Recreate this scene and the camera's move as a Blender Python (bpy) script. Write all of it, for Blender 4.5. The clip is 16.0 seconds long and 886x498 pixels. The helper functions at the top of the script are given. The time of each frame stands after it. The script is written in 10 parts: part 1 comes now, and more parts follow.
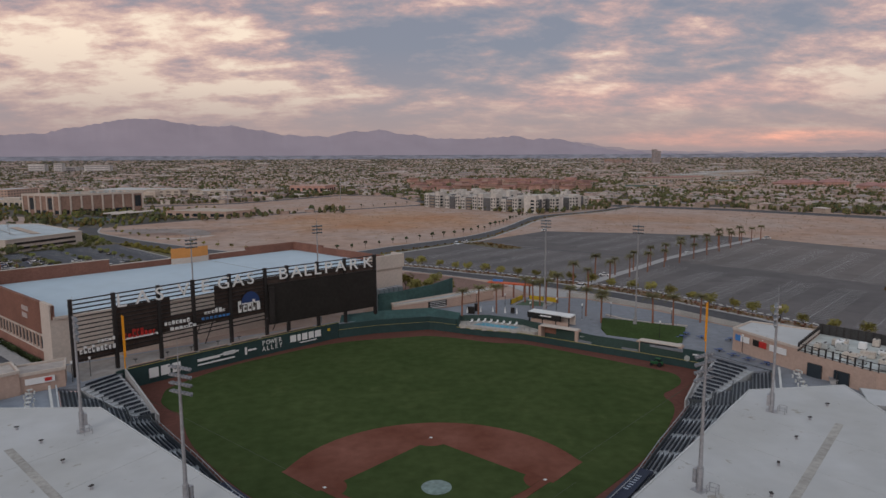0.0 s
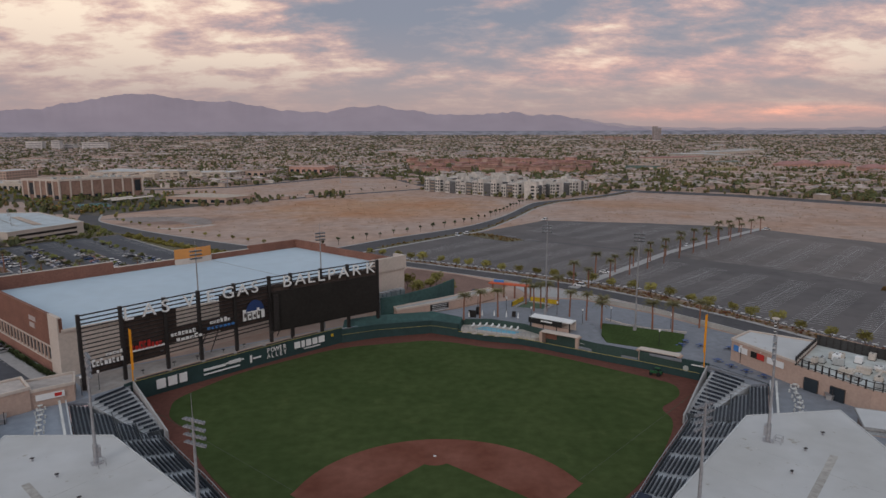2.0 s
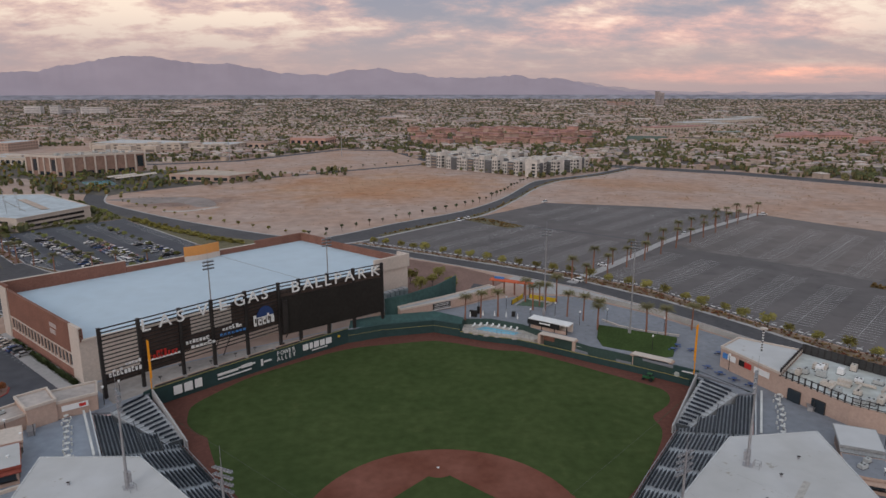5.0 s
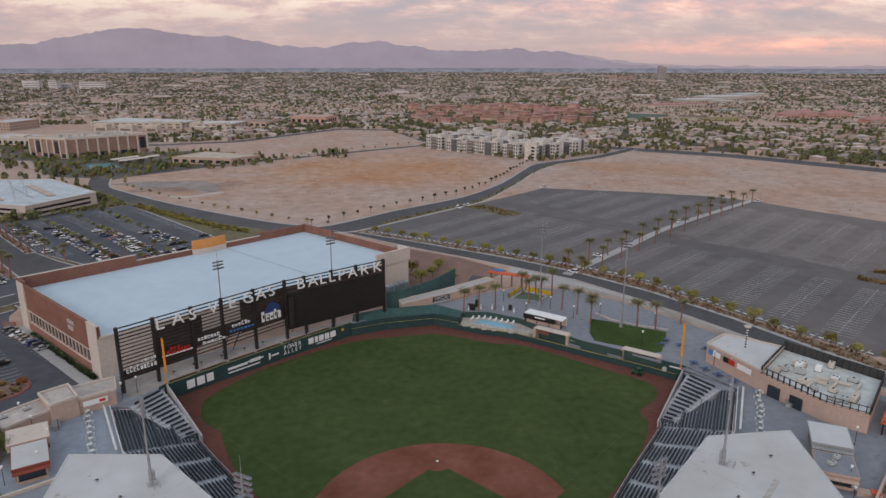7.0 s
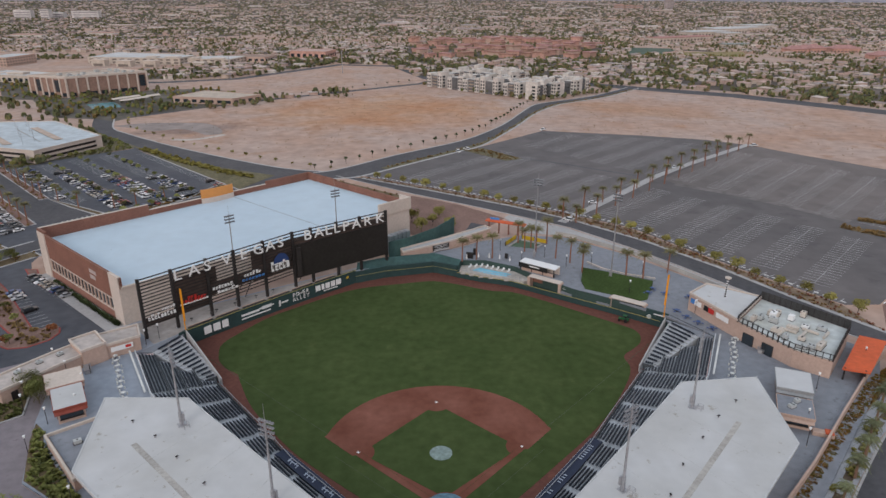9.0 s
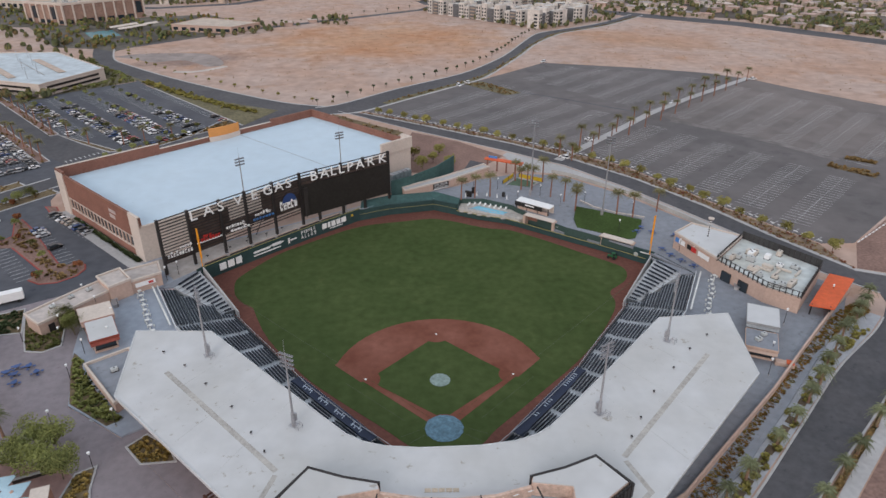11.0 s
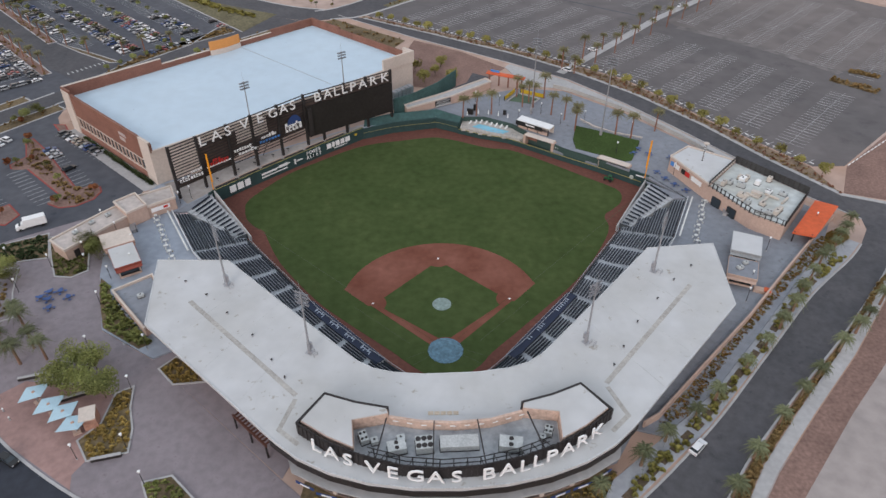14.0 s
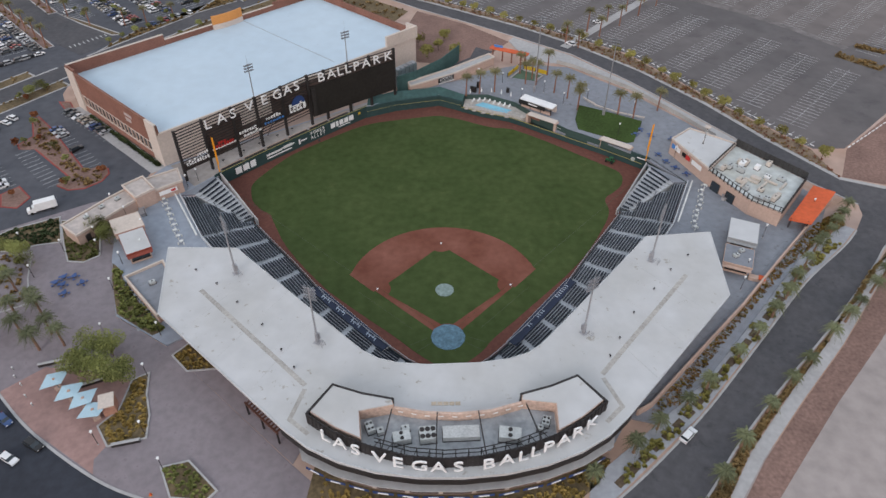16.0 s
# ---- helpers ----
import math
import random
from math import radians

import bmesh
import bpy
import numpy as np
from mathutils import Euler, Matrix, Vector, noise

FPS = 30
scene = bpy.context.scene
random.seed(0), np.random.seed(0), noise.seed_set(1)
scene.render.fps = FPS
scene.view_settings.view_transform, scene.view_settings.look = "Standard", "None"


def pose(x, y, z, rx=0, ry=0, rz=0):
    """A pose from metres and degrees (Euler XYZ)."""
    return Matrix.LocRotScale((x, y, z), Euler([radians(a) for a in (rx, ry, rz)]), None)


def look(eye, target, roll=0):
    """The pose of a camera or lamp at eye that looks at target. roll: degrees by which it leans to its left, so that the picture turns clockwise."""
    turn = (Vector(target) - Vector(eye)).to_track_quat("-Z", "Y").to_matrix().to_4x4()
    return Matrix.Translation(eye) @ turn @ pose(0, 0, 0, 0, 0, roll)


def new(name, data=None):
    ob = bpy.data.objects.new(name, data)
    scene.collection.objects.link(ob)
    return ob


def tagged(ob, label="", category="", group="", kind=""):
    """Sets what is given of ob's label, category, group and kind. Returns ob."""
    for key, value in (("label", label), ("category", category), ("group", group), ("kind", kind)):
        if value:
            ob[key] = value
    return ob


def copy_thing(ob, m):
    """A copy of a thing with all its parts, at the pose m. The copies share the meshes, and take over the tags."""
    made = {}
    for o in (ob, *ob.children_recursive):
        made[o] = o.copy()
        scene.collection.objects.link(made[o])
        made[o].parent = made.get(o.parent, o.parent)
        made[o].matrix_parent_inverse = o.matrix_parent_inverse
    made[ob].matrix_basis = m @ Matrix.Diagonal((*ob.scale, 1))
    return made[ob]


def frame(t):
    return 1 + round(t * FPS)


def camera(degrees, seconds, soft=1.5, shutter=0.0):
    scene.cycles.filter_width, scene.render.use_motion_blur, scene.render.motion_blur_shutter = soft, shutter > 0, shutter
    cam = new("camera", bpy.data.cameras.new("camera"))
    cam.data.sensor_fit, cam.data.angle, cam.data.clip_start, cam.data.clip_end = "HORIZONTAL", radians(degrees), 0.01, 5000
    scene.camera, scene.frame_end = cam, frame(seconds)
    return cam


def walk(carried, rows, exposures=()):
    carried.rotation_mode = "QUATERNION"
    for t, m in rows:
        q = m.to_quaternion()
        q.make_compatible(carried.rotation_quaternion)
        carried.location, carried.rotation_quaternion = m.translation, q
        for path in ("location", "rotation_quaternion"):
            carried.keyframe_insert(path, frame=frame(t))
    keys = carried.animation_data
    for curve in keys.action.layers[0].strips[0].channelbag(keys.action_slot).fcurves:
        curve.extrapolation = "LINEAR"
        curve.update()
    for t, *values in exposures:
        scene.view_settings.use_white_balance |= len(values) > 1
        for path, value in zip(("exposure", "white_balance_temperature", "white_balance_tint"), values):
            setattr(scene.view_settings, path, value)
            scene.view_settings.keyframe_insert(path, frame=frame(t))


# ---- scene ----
cam = camera(67.0, 16.0)
PATH = [
    (0, (-5.55, -90.14, 56.31), (-2.42, -40.70, 49.51), -0.27),
    (0.5, (-5.78, -90.18, 58.81), (-2.64, -40.81, 51.54), -0.25),
    (1, (-6.02, -90.19, 61.31), (-2.86, -40.89, 53.58), -0.23),
    (1.5, (-6.25, -90.16, 63.79), (-3.09, -40.94, 55.60), -0.20),
    (2, (-6.49, -90.15, 66.22), (-3.32, -41.00, 57.59), -0.18),
    (2.5, (-6.73, -90.35, 68.63), (-3.55, -41.28, 59.55), -0.16),
    (3, (-6.91, -90.89, 71.08), (-3.73, -41.91, 61.54), -0.14),
    (3.5, (-7.07, -91.59, 73.57), (-3.89, -42.70, 63.56), -0.12),
    (4, (-7.18, -92.29, 76.00), (-4.03, -43.50, 65.53), -0.09),
    (6.5, (-7.50, -98.87, 88.25), (-4.45, -50.61, 75.53), 0.01),
    (7, (-7.50, -100.63, 90.69), (-4.46, -52.52, 77.41), 0.04),
    (7.5, (-7.49, -102.60, 93.09), (-4.48, -54.75, 78.91), 0.06),
    (8, (-7.48, -104.76, 95.49), (-4.51, -57.28, 80.08), 0.08),
    (8.5, (-7.48, -107.05, 97.90), (-4.56, -60.02, 81.18), 0.10),
    (9, (-7.50, -109.47, 100.34), (-4.63, -62.92, 82.30), 0.12),
    (11.5, (-7.73, -120.62, 112.56), (-5.10, -77.04, 88.20), 0.23),
    (12, (-7.76, -121.31, 115.14), (-5.18, -78.42, 89.56), 0.25),
    (12.5, (-7.79, -121.70, 117.70), (-5.27, -79.55, 90.92), 0.28),
    (13, (-7.87, -121.78, 120.20), (-5.39, -80.40, 92.25), 0.30),
    (13.5, (-7.94, -121.53, 122.71), (-5.52, -80.95, 93.61), 0.32),
    (14, (-7.98, -120.98, 125.24), (-5.63, -81.23, 95.00), 0.34),
    (14.5, (-8.05, -120.21, 127.76), (-5.76, -81.30, 96.44), 0.36),
    (15, (-8.11, -119.44, 130.31), (-5.90, -81.25, 98.12), 0.39),
    (15.5, (-8.11, -118.93, 132.81), (-5.98, -81.16, 100.11), 0.41),
    (16, (-8.17, -118.65, 135.14), (-6.07, -81.02, 102.29), 0.43),
]
walk(cam, [(t, look(eye, target, roll)) for t, eye, target, roll in PATH], exposures=((0.0, -0.12), (3.5, 0.04), (7.0, 0.35), (9.0, 0.57), (12.5, 0.82), (16.0, 0.8)))

# ---- light: cloudy dusk, soft light from the whole sky, a faint wide sun behind the camera ----
SUN_ELEV, SUN_AZ = radians(24), radians(205)
world = bpy.data.worlds.new("dusk_sky")
scene.world = world
world.use_nodes = True
wt = world.node_tree
wt.nodes.clear()


def wnode(kind, **inputs):
    n = wt.nodes.new(kind)
    for k, v in inputs.items():
        n.inputs[k].default_value = v
    return n


def wlink(a, b):
    wt.links.new(a, b)


def ramp_node(tree, stops, source):
    r = tree.nodes.new("ShaderNodeValToRGB")
    els = r.color_ramp.elements
    while len(els) < len(stops):
        els.new(0.5)
    for e, (p, c) in zip(els, stops):
        e.position, e.color = p, (*c, 1)
    tree.links.new(source, r.inputs[0])
    return r


out = wt.nodes.new("ShaderNodeOutputWorld")
sky = wt.nodes.new("ShaderNodeTexSky")
sky.sky_type, sky.sun_disc = "NISHITA", False
sky.sun_elevation, sky.sun_rotation = SUN_ELEV, SUN_AZ
sky_bg = wt.nodes.new("ShaderNodeBackground")
sky_bg.inputs[1].default_value = 0.06
wlink(sky.outputs[0], sky_bg.inputs[0])
coord = wt.nodes.new("ShaderNodeTexCoord")
sep = wt.nodes.new("ShaderNodeSeparateXYZ")
wlink(coord.outputs["Generated"], sep.inputs[0])
# a cloud deck seen in perspective: the direction meets a flat layer overhead
def wmath(op, a, b=0.0, c=None):
    n = wt.nodes.new("ShaderNodeMath")
    n.operation = op
    for k, v in enumerate((a, b) if c is None else (a, b, c)):
        if isinstance(v, (int, float)):
            n.inputs[k].default_value = v
        else:
            wlink(v, n.inputs[k])
    return n.outputs[0]


def direction(az, el):
    a, e = radians(az), radians(el)
    return Vector((math.sin(a) * math.cos(e), math.cos(a) * math.cos(e), math.sin(e)))


def lobe(az, el, flat, wide):
    """1 towards a direction of the sky, falling to 0 at wide degrees; flat squeezes its height."""
    sc = wt.nodes.new("ShaderNodeVectorMath")
    sc.operation = "MULTIPLY"
    sc.inputs[1].default_value = (1, 1, flat)
    wlink(coord.outputs["Generated"], sc.inputs[0])
    nm = wt.nodes.new("ShaderNodeVectorMath")
    nm.operation = "NORMALIZE"
    wlink(sc.outputs[0], nm.inputs[0])
    dt = wt.nodes.new("ShaderNodeVectorMath")
    dt.operation = "DOT_PRODUCT"
    d = direction(az, el)
    dt.inputs[1].default_value = tuple(Vector((d.x, d.y, d.z * flat)).normalized())
    wlink(nm.outputs[0], dt.inputs[0])
    mr = wt.nodes.new("ShaderNodeMapRange")
    mr.interpolation_type = "SMOOTHSTEP"
    mr.inputs[1].default_value, mr.inputs[2].default_value = math.cos(radians(wide)), 1.0
    wlink(dt.outputs["Value"], mr.inputs[0])
    return mr.outputs[0]


height = wmath("ADD", wmath("MAXIMUM", sep.outputs[2], 0.0), 0.24)
deck = wt.nodes.new("ShaderNodeCombineXYZ")
wlink(wmath("DIVIDE", sep.outputs[0], height), deck.inputs[0])
wlink(wmath("DIVIDE", sep.outputs[1], height), deck.inputs[1])


def cloud_noise(scale, detail, rough, warp, where):
    m = wt.nodes.new("ShaderNodeMapping")
    m.inputs["Location"].default_value = where
    m.inputs["Scale"].default_value = (0.85, 1.1, 1.0)
    wlink(deck.outputs[0], m.inputs[0])
    n = wt.nodes.new("ShaderNodeTexNoise")
    n.inputs["Scale"].default_value, n.inputs["Detail"].default_value = scale, detail
    n.inputs["Roughness"].default_value, n.inputs["Distortion"].default_value = rough, warp
    wlink(m.outputs[0], n.inputs["Vector"])
    return n.outputs[0]


broad = cloud_noise(1.9, 5, 0.5, 0.15, (2.3, 0.7, 0.0))
puffs = cloud_noise(5.6, 10, 0.63, 0.12, (5.1, 3.2, 0.4))
lit = wmath("MULTIPLY_ADD", wmath("ADD", wmath("MULTIPLY", broad, 0.5), wmath("MULTIPLY", puffs, 0.5)), 1.35, -0.175)
# the lit part of the sheet lies to the north-west and the far east, the heavy part to the north
for az, el, flat, wide, gain in ((-27.0, 9.0, 2.2, 26, 0.095), (-14.0, 5.5, 3.0, 18, 0.035), (9.0, 13.0, 2.6, 26, -0.075), (-2.0, 5.5, 4.0, 20, -0.025), (36.0, 8.0, 2.5, 20, 0.045), (12.0, 4.6, 4.0, 12, 0.05)):
    lit = wmath("MULTIPLY_ADD", lobe(az, el, flat, wide), gain, lit)
clouds = ramp_node(wt, ((0.36, (0.27, 0.28, 0.345)), (0.43, (0.345, 0.32, 0.365)), (0.48, (0.46, 0.36, 0.375)), (0.535, (0.65, 0.44, 0.41)), (0.59, (0.88, 0.61, 0.50)), (0.67, (1.14, 0.92, 0.72))), lit)
# towards the horizon the sheet fades into a dull mauve band
low = ramp_node(wt, ((0.0, (1, 1, 1)), (0.05, (0.78, 0.78, 0.78)), (0.10, (0.32, 0.32, 0.32)), (0.155, (0, 0, 0))), sep.outputs[2])
mixh = wt.nodes.new("ShaderNodeMix")
mixh.data_type = "RGBA"
wlink(low.outputs[0], mixh.inputs[0])
wlink(clouds.outputs[0], mixh.inputs[6])
mixh.inputs[7].default_value = (0.44, 0.325, 0.335, 1)
# high overhead the cloud sheet is a plain cool grey
high = ramp_node(wt, ((0.22, (0, 0, 0)), (0.5, (1, 1, 1))), sep.outputs[2])
mixz = wt.nodes.new("ShaderNodeMix")
mixz.data_type = "RGBA"
wlink(high.outputs[0], mixz.inputs[0])
# one low glowing bank to the north-east
bank = mixh.outputs[2]
for az, el, flat, wide, tint in ((28.0, 1.35, 16.0, 13, (0.30, 0.075, 0.02)), (31.5, 1.5, 14.0, 5.0, (0.42, 0.12, 0.03)), (22.0, 4.55, 24.0, 8, (0.20, 0.06, 0.03))):
    ad = wt.nodes.new("ShaderNodeMix")
    ad.data_type, ad.blend_type = "RGBA", "ADD"
    wlink(wmath("MULTIPLY", lobe(az, el, flat, wide), wmath("MULTIPLY_ADD", puffs, 2.6, -0.7)), ad.inputs[0])
    wlink(bank, ad.inputs[6])
    ad.inputs[7].default_value = (*tint, 1)
    bank = ad.outputs[2]
wlink(bank, mixz.inputs[6])
mixz.inputs[7].default_value = (0.47, 0.52, 0.58, 1)
cloud_bg = wt.nodes.new("ShaderNodeBackground")
cloud_bg.inputs[1].default_value = 1.04
wlink(mixz.outputs[2], cloud_bg.inputs[0])
mixs = wt.nodes.new("ShaderNodeMixShader")
mixs.inputs[0].default_value = 0.85
wlink(sky_bg.outputs[0], mixs.inputs[1])
wlink(cloud_bg.outputs[0], mixs.inputs[2])
wlink(mixs.outputs[0], out.inputs[0])

sun = new("sun", bpy.data.lights.new("sun", "SUN"))
sun.data.energy, sun.data.angle, sun.data.color = 0.7, radians(25), (1.0, 0.93, 0.88)
sun.matrix_world = look((0, 0, 0), (-math.sin(SUN_AZ) * math.cos(SUN_ELEV), -math.cos(SUN_AZ) * math.cos(SUN_ELEV), -math.sin(SUN_ELEV)))

# ---- materials ----
MATS = {}


def mat(name, col, rough=0.8, metal=0.0, vary=0.18, fine=3.0, coarse=0.15, bump=0.15, second=None, emit=None, rand=0.0, spec=0.3):
    """A surface with grain and stains at two scales, in metres; second: the stains' colour; rand: tint from piece to piece."""
    if name in MATS:
        return MATS[name]
    m = bpy.data.materials.new(name)
    m.use_nodes = True
    t = m.node_tree
    b = t.nodes["Principled BSDF"]
    b.inputs["Roughness"].default_value, b.inputs["Metallic"].default_value = rough, metal
    b.inputs["Specular IOR Level"].default_value = spec
    geo = t.nodes.new("ShaderNodeNewGeometry")
    na, nb = t.nodes.new("ShaderNodeTexNoise"), t.nodes.new("ShaderNodeTexNoise")
    for n, s, d in ((na, fine, 6), (nb, coarse, 5)):
        n.inputs["Scale"].default_value, n.inputs["Detail"].default_value = s, d
        t.links.new(geo.outputs["Position"], n.inputs["Vector"])
    lo, hi = [c * (1 - vary) for c in col], [min(1, c * (1 + vary)) for c in col]
    r = ramp_node(t, ((0.3, lo), (0.7, hi)), na.outputs[0])
    r2 = ramp_node(t, ((0.38, (0, 0, 0)), (0.66, (1, 1, 1))), nb.outputs[0])
    mx = t.nodes.new("ShaderNodeMix")
    mx.data_type = "RGBA"
    t.links.new(r2.outputs[0], mx.inputs[0])
    t.links.new(r.outputs[0], mx.inputs[6])
    mul = t.nodes.new("ShaderNodeMix")
    mul.data_type, mul.blend_type = "RGBA", "MULTIPLY"
    mul.inputs[0].default_value = 1.0
    t.links.new(r.outputs[0], mul.inputs[6])
    mul.inputs[7].default_value = (*(second or (1 - vary, 1 - vary, 1 - vary)), 1)
    t.links.new(mul.outputs[2], mx.inputs[7])
    colour = mx.outputs[2]
    if rand:
        oi = t.nodes.new("ShaderNodeObjectInfo")
        hsv = t.nodes.new("ShaderNodeHueSaturation")
        mr = t.nodes.new("ShaderNodeMapRange")
        mr.inputs[3].default_value, mr.inputs[4].default_value = 1 - rand, 1 + rand
        t.links.new(oi.outputs["Random"], mr.inputs[0])
        t.links.new(mr.outputs[0], hsv.inputs["Value"])
        t.links.new(colour, hsv.inputs["Color"])
        colour = hsv.outputs[0]
    t.links.new(colour, b.inputs["Base Color"])
    if bump:
        bp = t.nodes.new("ShaderNodeBump")
        bp.inputs["Strength"].default_value, bp.inputs["Distance"].default_value = bump, 0.05
        t.links.new(na.outputs[0], bp.inputs["Height"])
        t.links.new(bp.outputs[0], b.inputs["Normal"])
    if emit:
        b.inputs["Emission Color"].default_value, b.inputs["Emission Strength"].default_value = (*emit[0], 1), emit[1]
    MATS[name] = m
    return m


def island_mat(name, cols, rough=0.9, fine=1.5, vary=0.2, spec=0.2):
    """A surface whose colour changes from island to island of one mesh."""
    m = mat(name, cols[0], rough, fine=fine, vary=vary, spec=spec)
    t = m.node_tree
    b = t.nodes["Principled BSDF"]
    geo = t.nodes.new("ShaderNodeNewGeometry")
    stops = [(i / len(cols), c) for i, c in enumerate(cols)]
    r = ramp_node(t, stops, geo.outputs["Random Per Island"])
    r.color_ramp.interpolation = "CONSTANT"
    old = b.inputs["Base Color"].links[0].from_socket
    mul = t.nodes.new("ShaderNodeMix")
    mul.data_type, mul.blend_type = "RGBA", "MULTIPLY"
    mul.inputs[0].default_value = 1.0
    white = t.nodes.new("ShaderNodeHueSaturation")
    white.inputs["Saturation"].default_value = 0.0
    white.inputs["Value"].default_value = 1.0 / max(0.02, sum(cols[0]) / 3)
    t.links.new(old, white.inputs["Color"])
    t.links.new(white.outputs[0], mul.inputs[6])
    t.links.new(r.outputs[0], mul.inputs[7])
    t.links.new(mul.outputs[2], b.inputs["Base Color"])
    return m


GRASS = mat("field_turf", (0.056, 0.079, 0.0295), 0.95, fine=0.35, coarse=0.06, vary=0.16, second=(1.22, 1.16, 1.2), bump=0.3, spec=0.0)
LAWN = mat("lawn_turf", (0.054, 0.086, 0.026), 0.95, fine=1.5, coarse=0.1, vary=0.25, bump=0.3, spec=0.1)
CLAY = mat("infield_clay", (0.165, 0.064, 0.045), 0.95, fine=0.5, coarse=0.075, vary=0.1, second=(1.45, 1.62, 1.72), spec=0.0)
TRACK = mat("warning_track_clay", (0.15, 0.064, 0.05), 0.95, fine=0.9, coarse=0.06, vary=0.12, spec=0.1)
DIRT = mat("desert_dirt", (0.44, 0.335, 0.29), 0.98, fine=0.14, coarse=0.016, vary=0.15, second=(0.97, 0.85, 0.76), spec=0.1)
GRAVEL = mat("brown_gravel", (0.25, 0.16, 0.135), 0.95, fine=1.2, coarse=0.1, vary=0.22, spec=0.1)
ASPHALT = mat("asphalt", (0.118, 0.109, 0.111), 0.9, fine=0.12, coarse=0.016, vary=0.12, second=(1.25, 1.22, 1.2))
ASPHALT_W = mat("dark_asphalt", (0.072, 0.076, 0.091), 0.88, fine=0.3, coarse=0.03, vary=0.14, second=(1.3, 1.27, 1.22))
ROAD = mat("road_asphalt", (0.076, 0.075, 0.082), 0.88, fine=0.6, coarse=0.06, vary=0.15, second=(1.25, 1.22, 1.2))
PAINT = mat("road_paint", (0.46, 0.46, 0.46), 0.8, fine=2, vary=0.25)
CONCRETE = mat("pale_concrete", (0.42, 0.41, 0.41), 0.85, fine=0.7, coarse=0.08, vary=0.1)
CONC_BLUE = mat("concourse_concrete", (0.238, 0.252, 0.285), 0.8, fine=0.5, coarse=0.07, vary=0.1)
CONC_WEST = mat("terrace_concrete", (0.30, 0.33, 0.385), 0.8, fine=0.5, coarse=0.07, vary=0.1)
PLAZA = mat("plaza_pavers", (0.250, 0.216, 0.232), 0.85, fine=0.5, coarse=0.08, vary=0.12)
PLAZA_RED = mat("red_pavers", (0.34, 0.215, 0.195), 0.85, fine=0.6, coarse=0.1, vary=0.14)
ROOF = mat("white_roof_membrane", (0.535, 0.54, 0.55), 0.75, fine=0.25, coarse=0.05, vary=0.05, second=(0.88, 0.87, 0.845), bump=0.04)
ROOF_BLUE = mat("pale_blue_roof_membrane", (0.50, 0.60, 0.68), 0.7, fine=0.2, coarse=0.025, vary=0.04, second=(0.95, 0.96, 0.97), bump=0.03)
ROOF_GREY = mat("roof_walk_pad", (0.42, 0.40, 0.375), 0.9, fine=1.5)
STUCCO = mat("tan_stucco", (0.51, 0.37, 0.305), 0.9, fine=1.5, coarse=0.12, vary=0.08)
STUCCO_PALE = mat("pale_stucco", (0.60, 0.52, 0.46), 0.9, fine=1.5, coarse=0.12, vary=0.08)
BRICK = mat("red_brown_brick", (0.24, 0.115, 0.085), 0.9, fine=2.2, coarse=0.15, vary=0.18)
DARK_STEEL = mat("dark_brown_steel", (0.045, 0.040, 0.040), 0.55, 0.3, fine=2, vary=0.2)
GREY_STEEL = mat("galvanised_steel", (0.42, 0.42, 0.44), 0.5, 0.6, fine=2, vary=0.15)
SCREEN = mat("dark_led_screen", (0.026, 0.023, 0.022), 0.45, fine=1.0, vary=0.2)
PANEL = mat("brown_sign_panel", (0.075, 0.055, 0.048), 0.7, fine=0.8, vary=0.2)
WHITE = mat("white_paint", (0.80, 0.80, 0.80), 0.6, fine=1.0, vary=0.04)
GREEN_PAD = mat("dark_green_padding", (0.030, 0.062, 0.062), 0.7, fine=0.7, coarse=0.1, vary=0.12)
YELLOW = mat("yellow_paint", (0.62, 0.42, 0.03), 0.6, vary=0.1)
POLE_YEL = mat("orange_yellow_paint", (0.80, 0.33, 0.02), 0.5, vary=0.08)
ORANGE = mat("orange_metal_roof", (0.62, 0.11, 0.035), 0.6, fine=0.8, vary=0.12)
ORANGE_SIGN = mat("orange_sign_wall", (0.66, 0.29, 0.085), 0.6, vary=0.1)
SEAT = mat("dark_blue_seat_plastic", (0.030, 0.038, 0.055), 0.5, fine=2, vary=0.2)
TARP = mat("blue_grey_tarp", (0.12, 0.22, 0.29), 0.6, fine=1.1, coarse=0.5, vary=0.35, bump=0.5)
TARP_PALE = mat("pale_green_tarp", (0.24, 0.31, 0.29), 0.6, fine=1.1, coarse=0.5, vary=0.25, bump=0.5)
LETTER = mat("white_sign_letter", (0.82, 0.82, 0.82), 0.5, vary=0.03)
GLASS = mat("dark_window_glass", (0.03, 0.04, 0.05), 0.12, fine=0.3, vary=0.2, bump=0, spec=0.6)


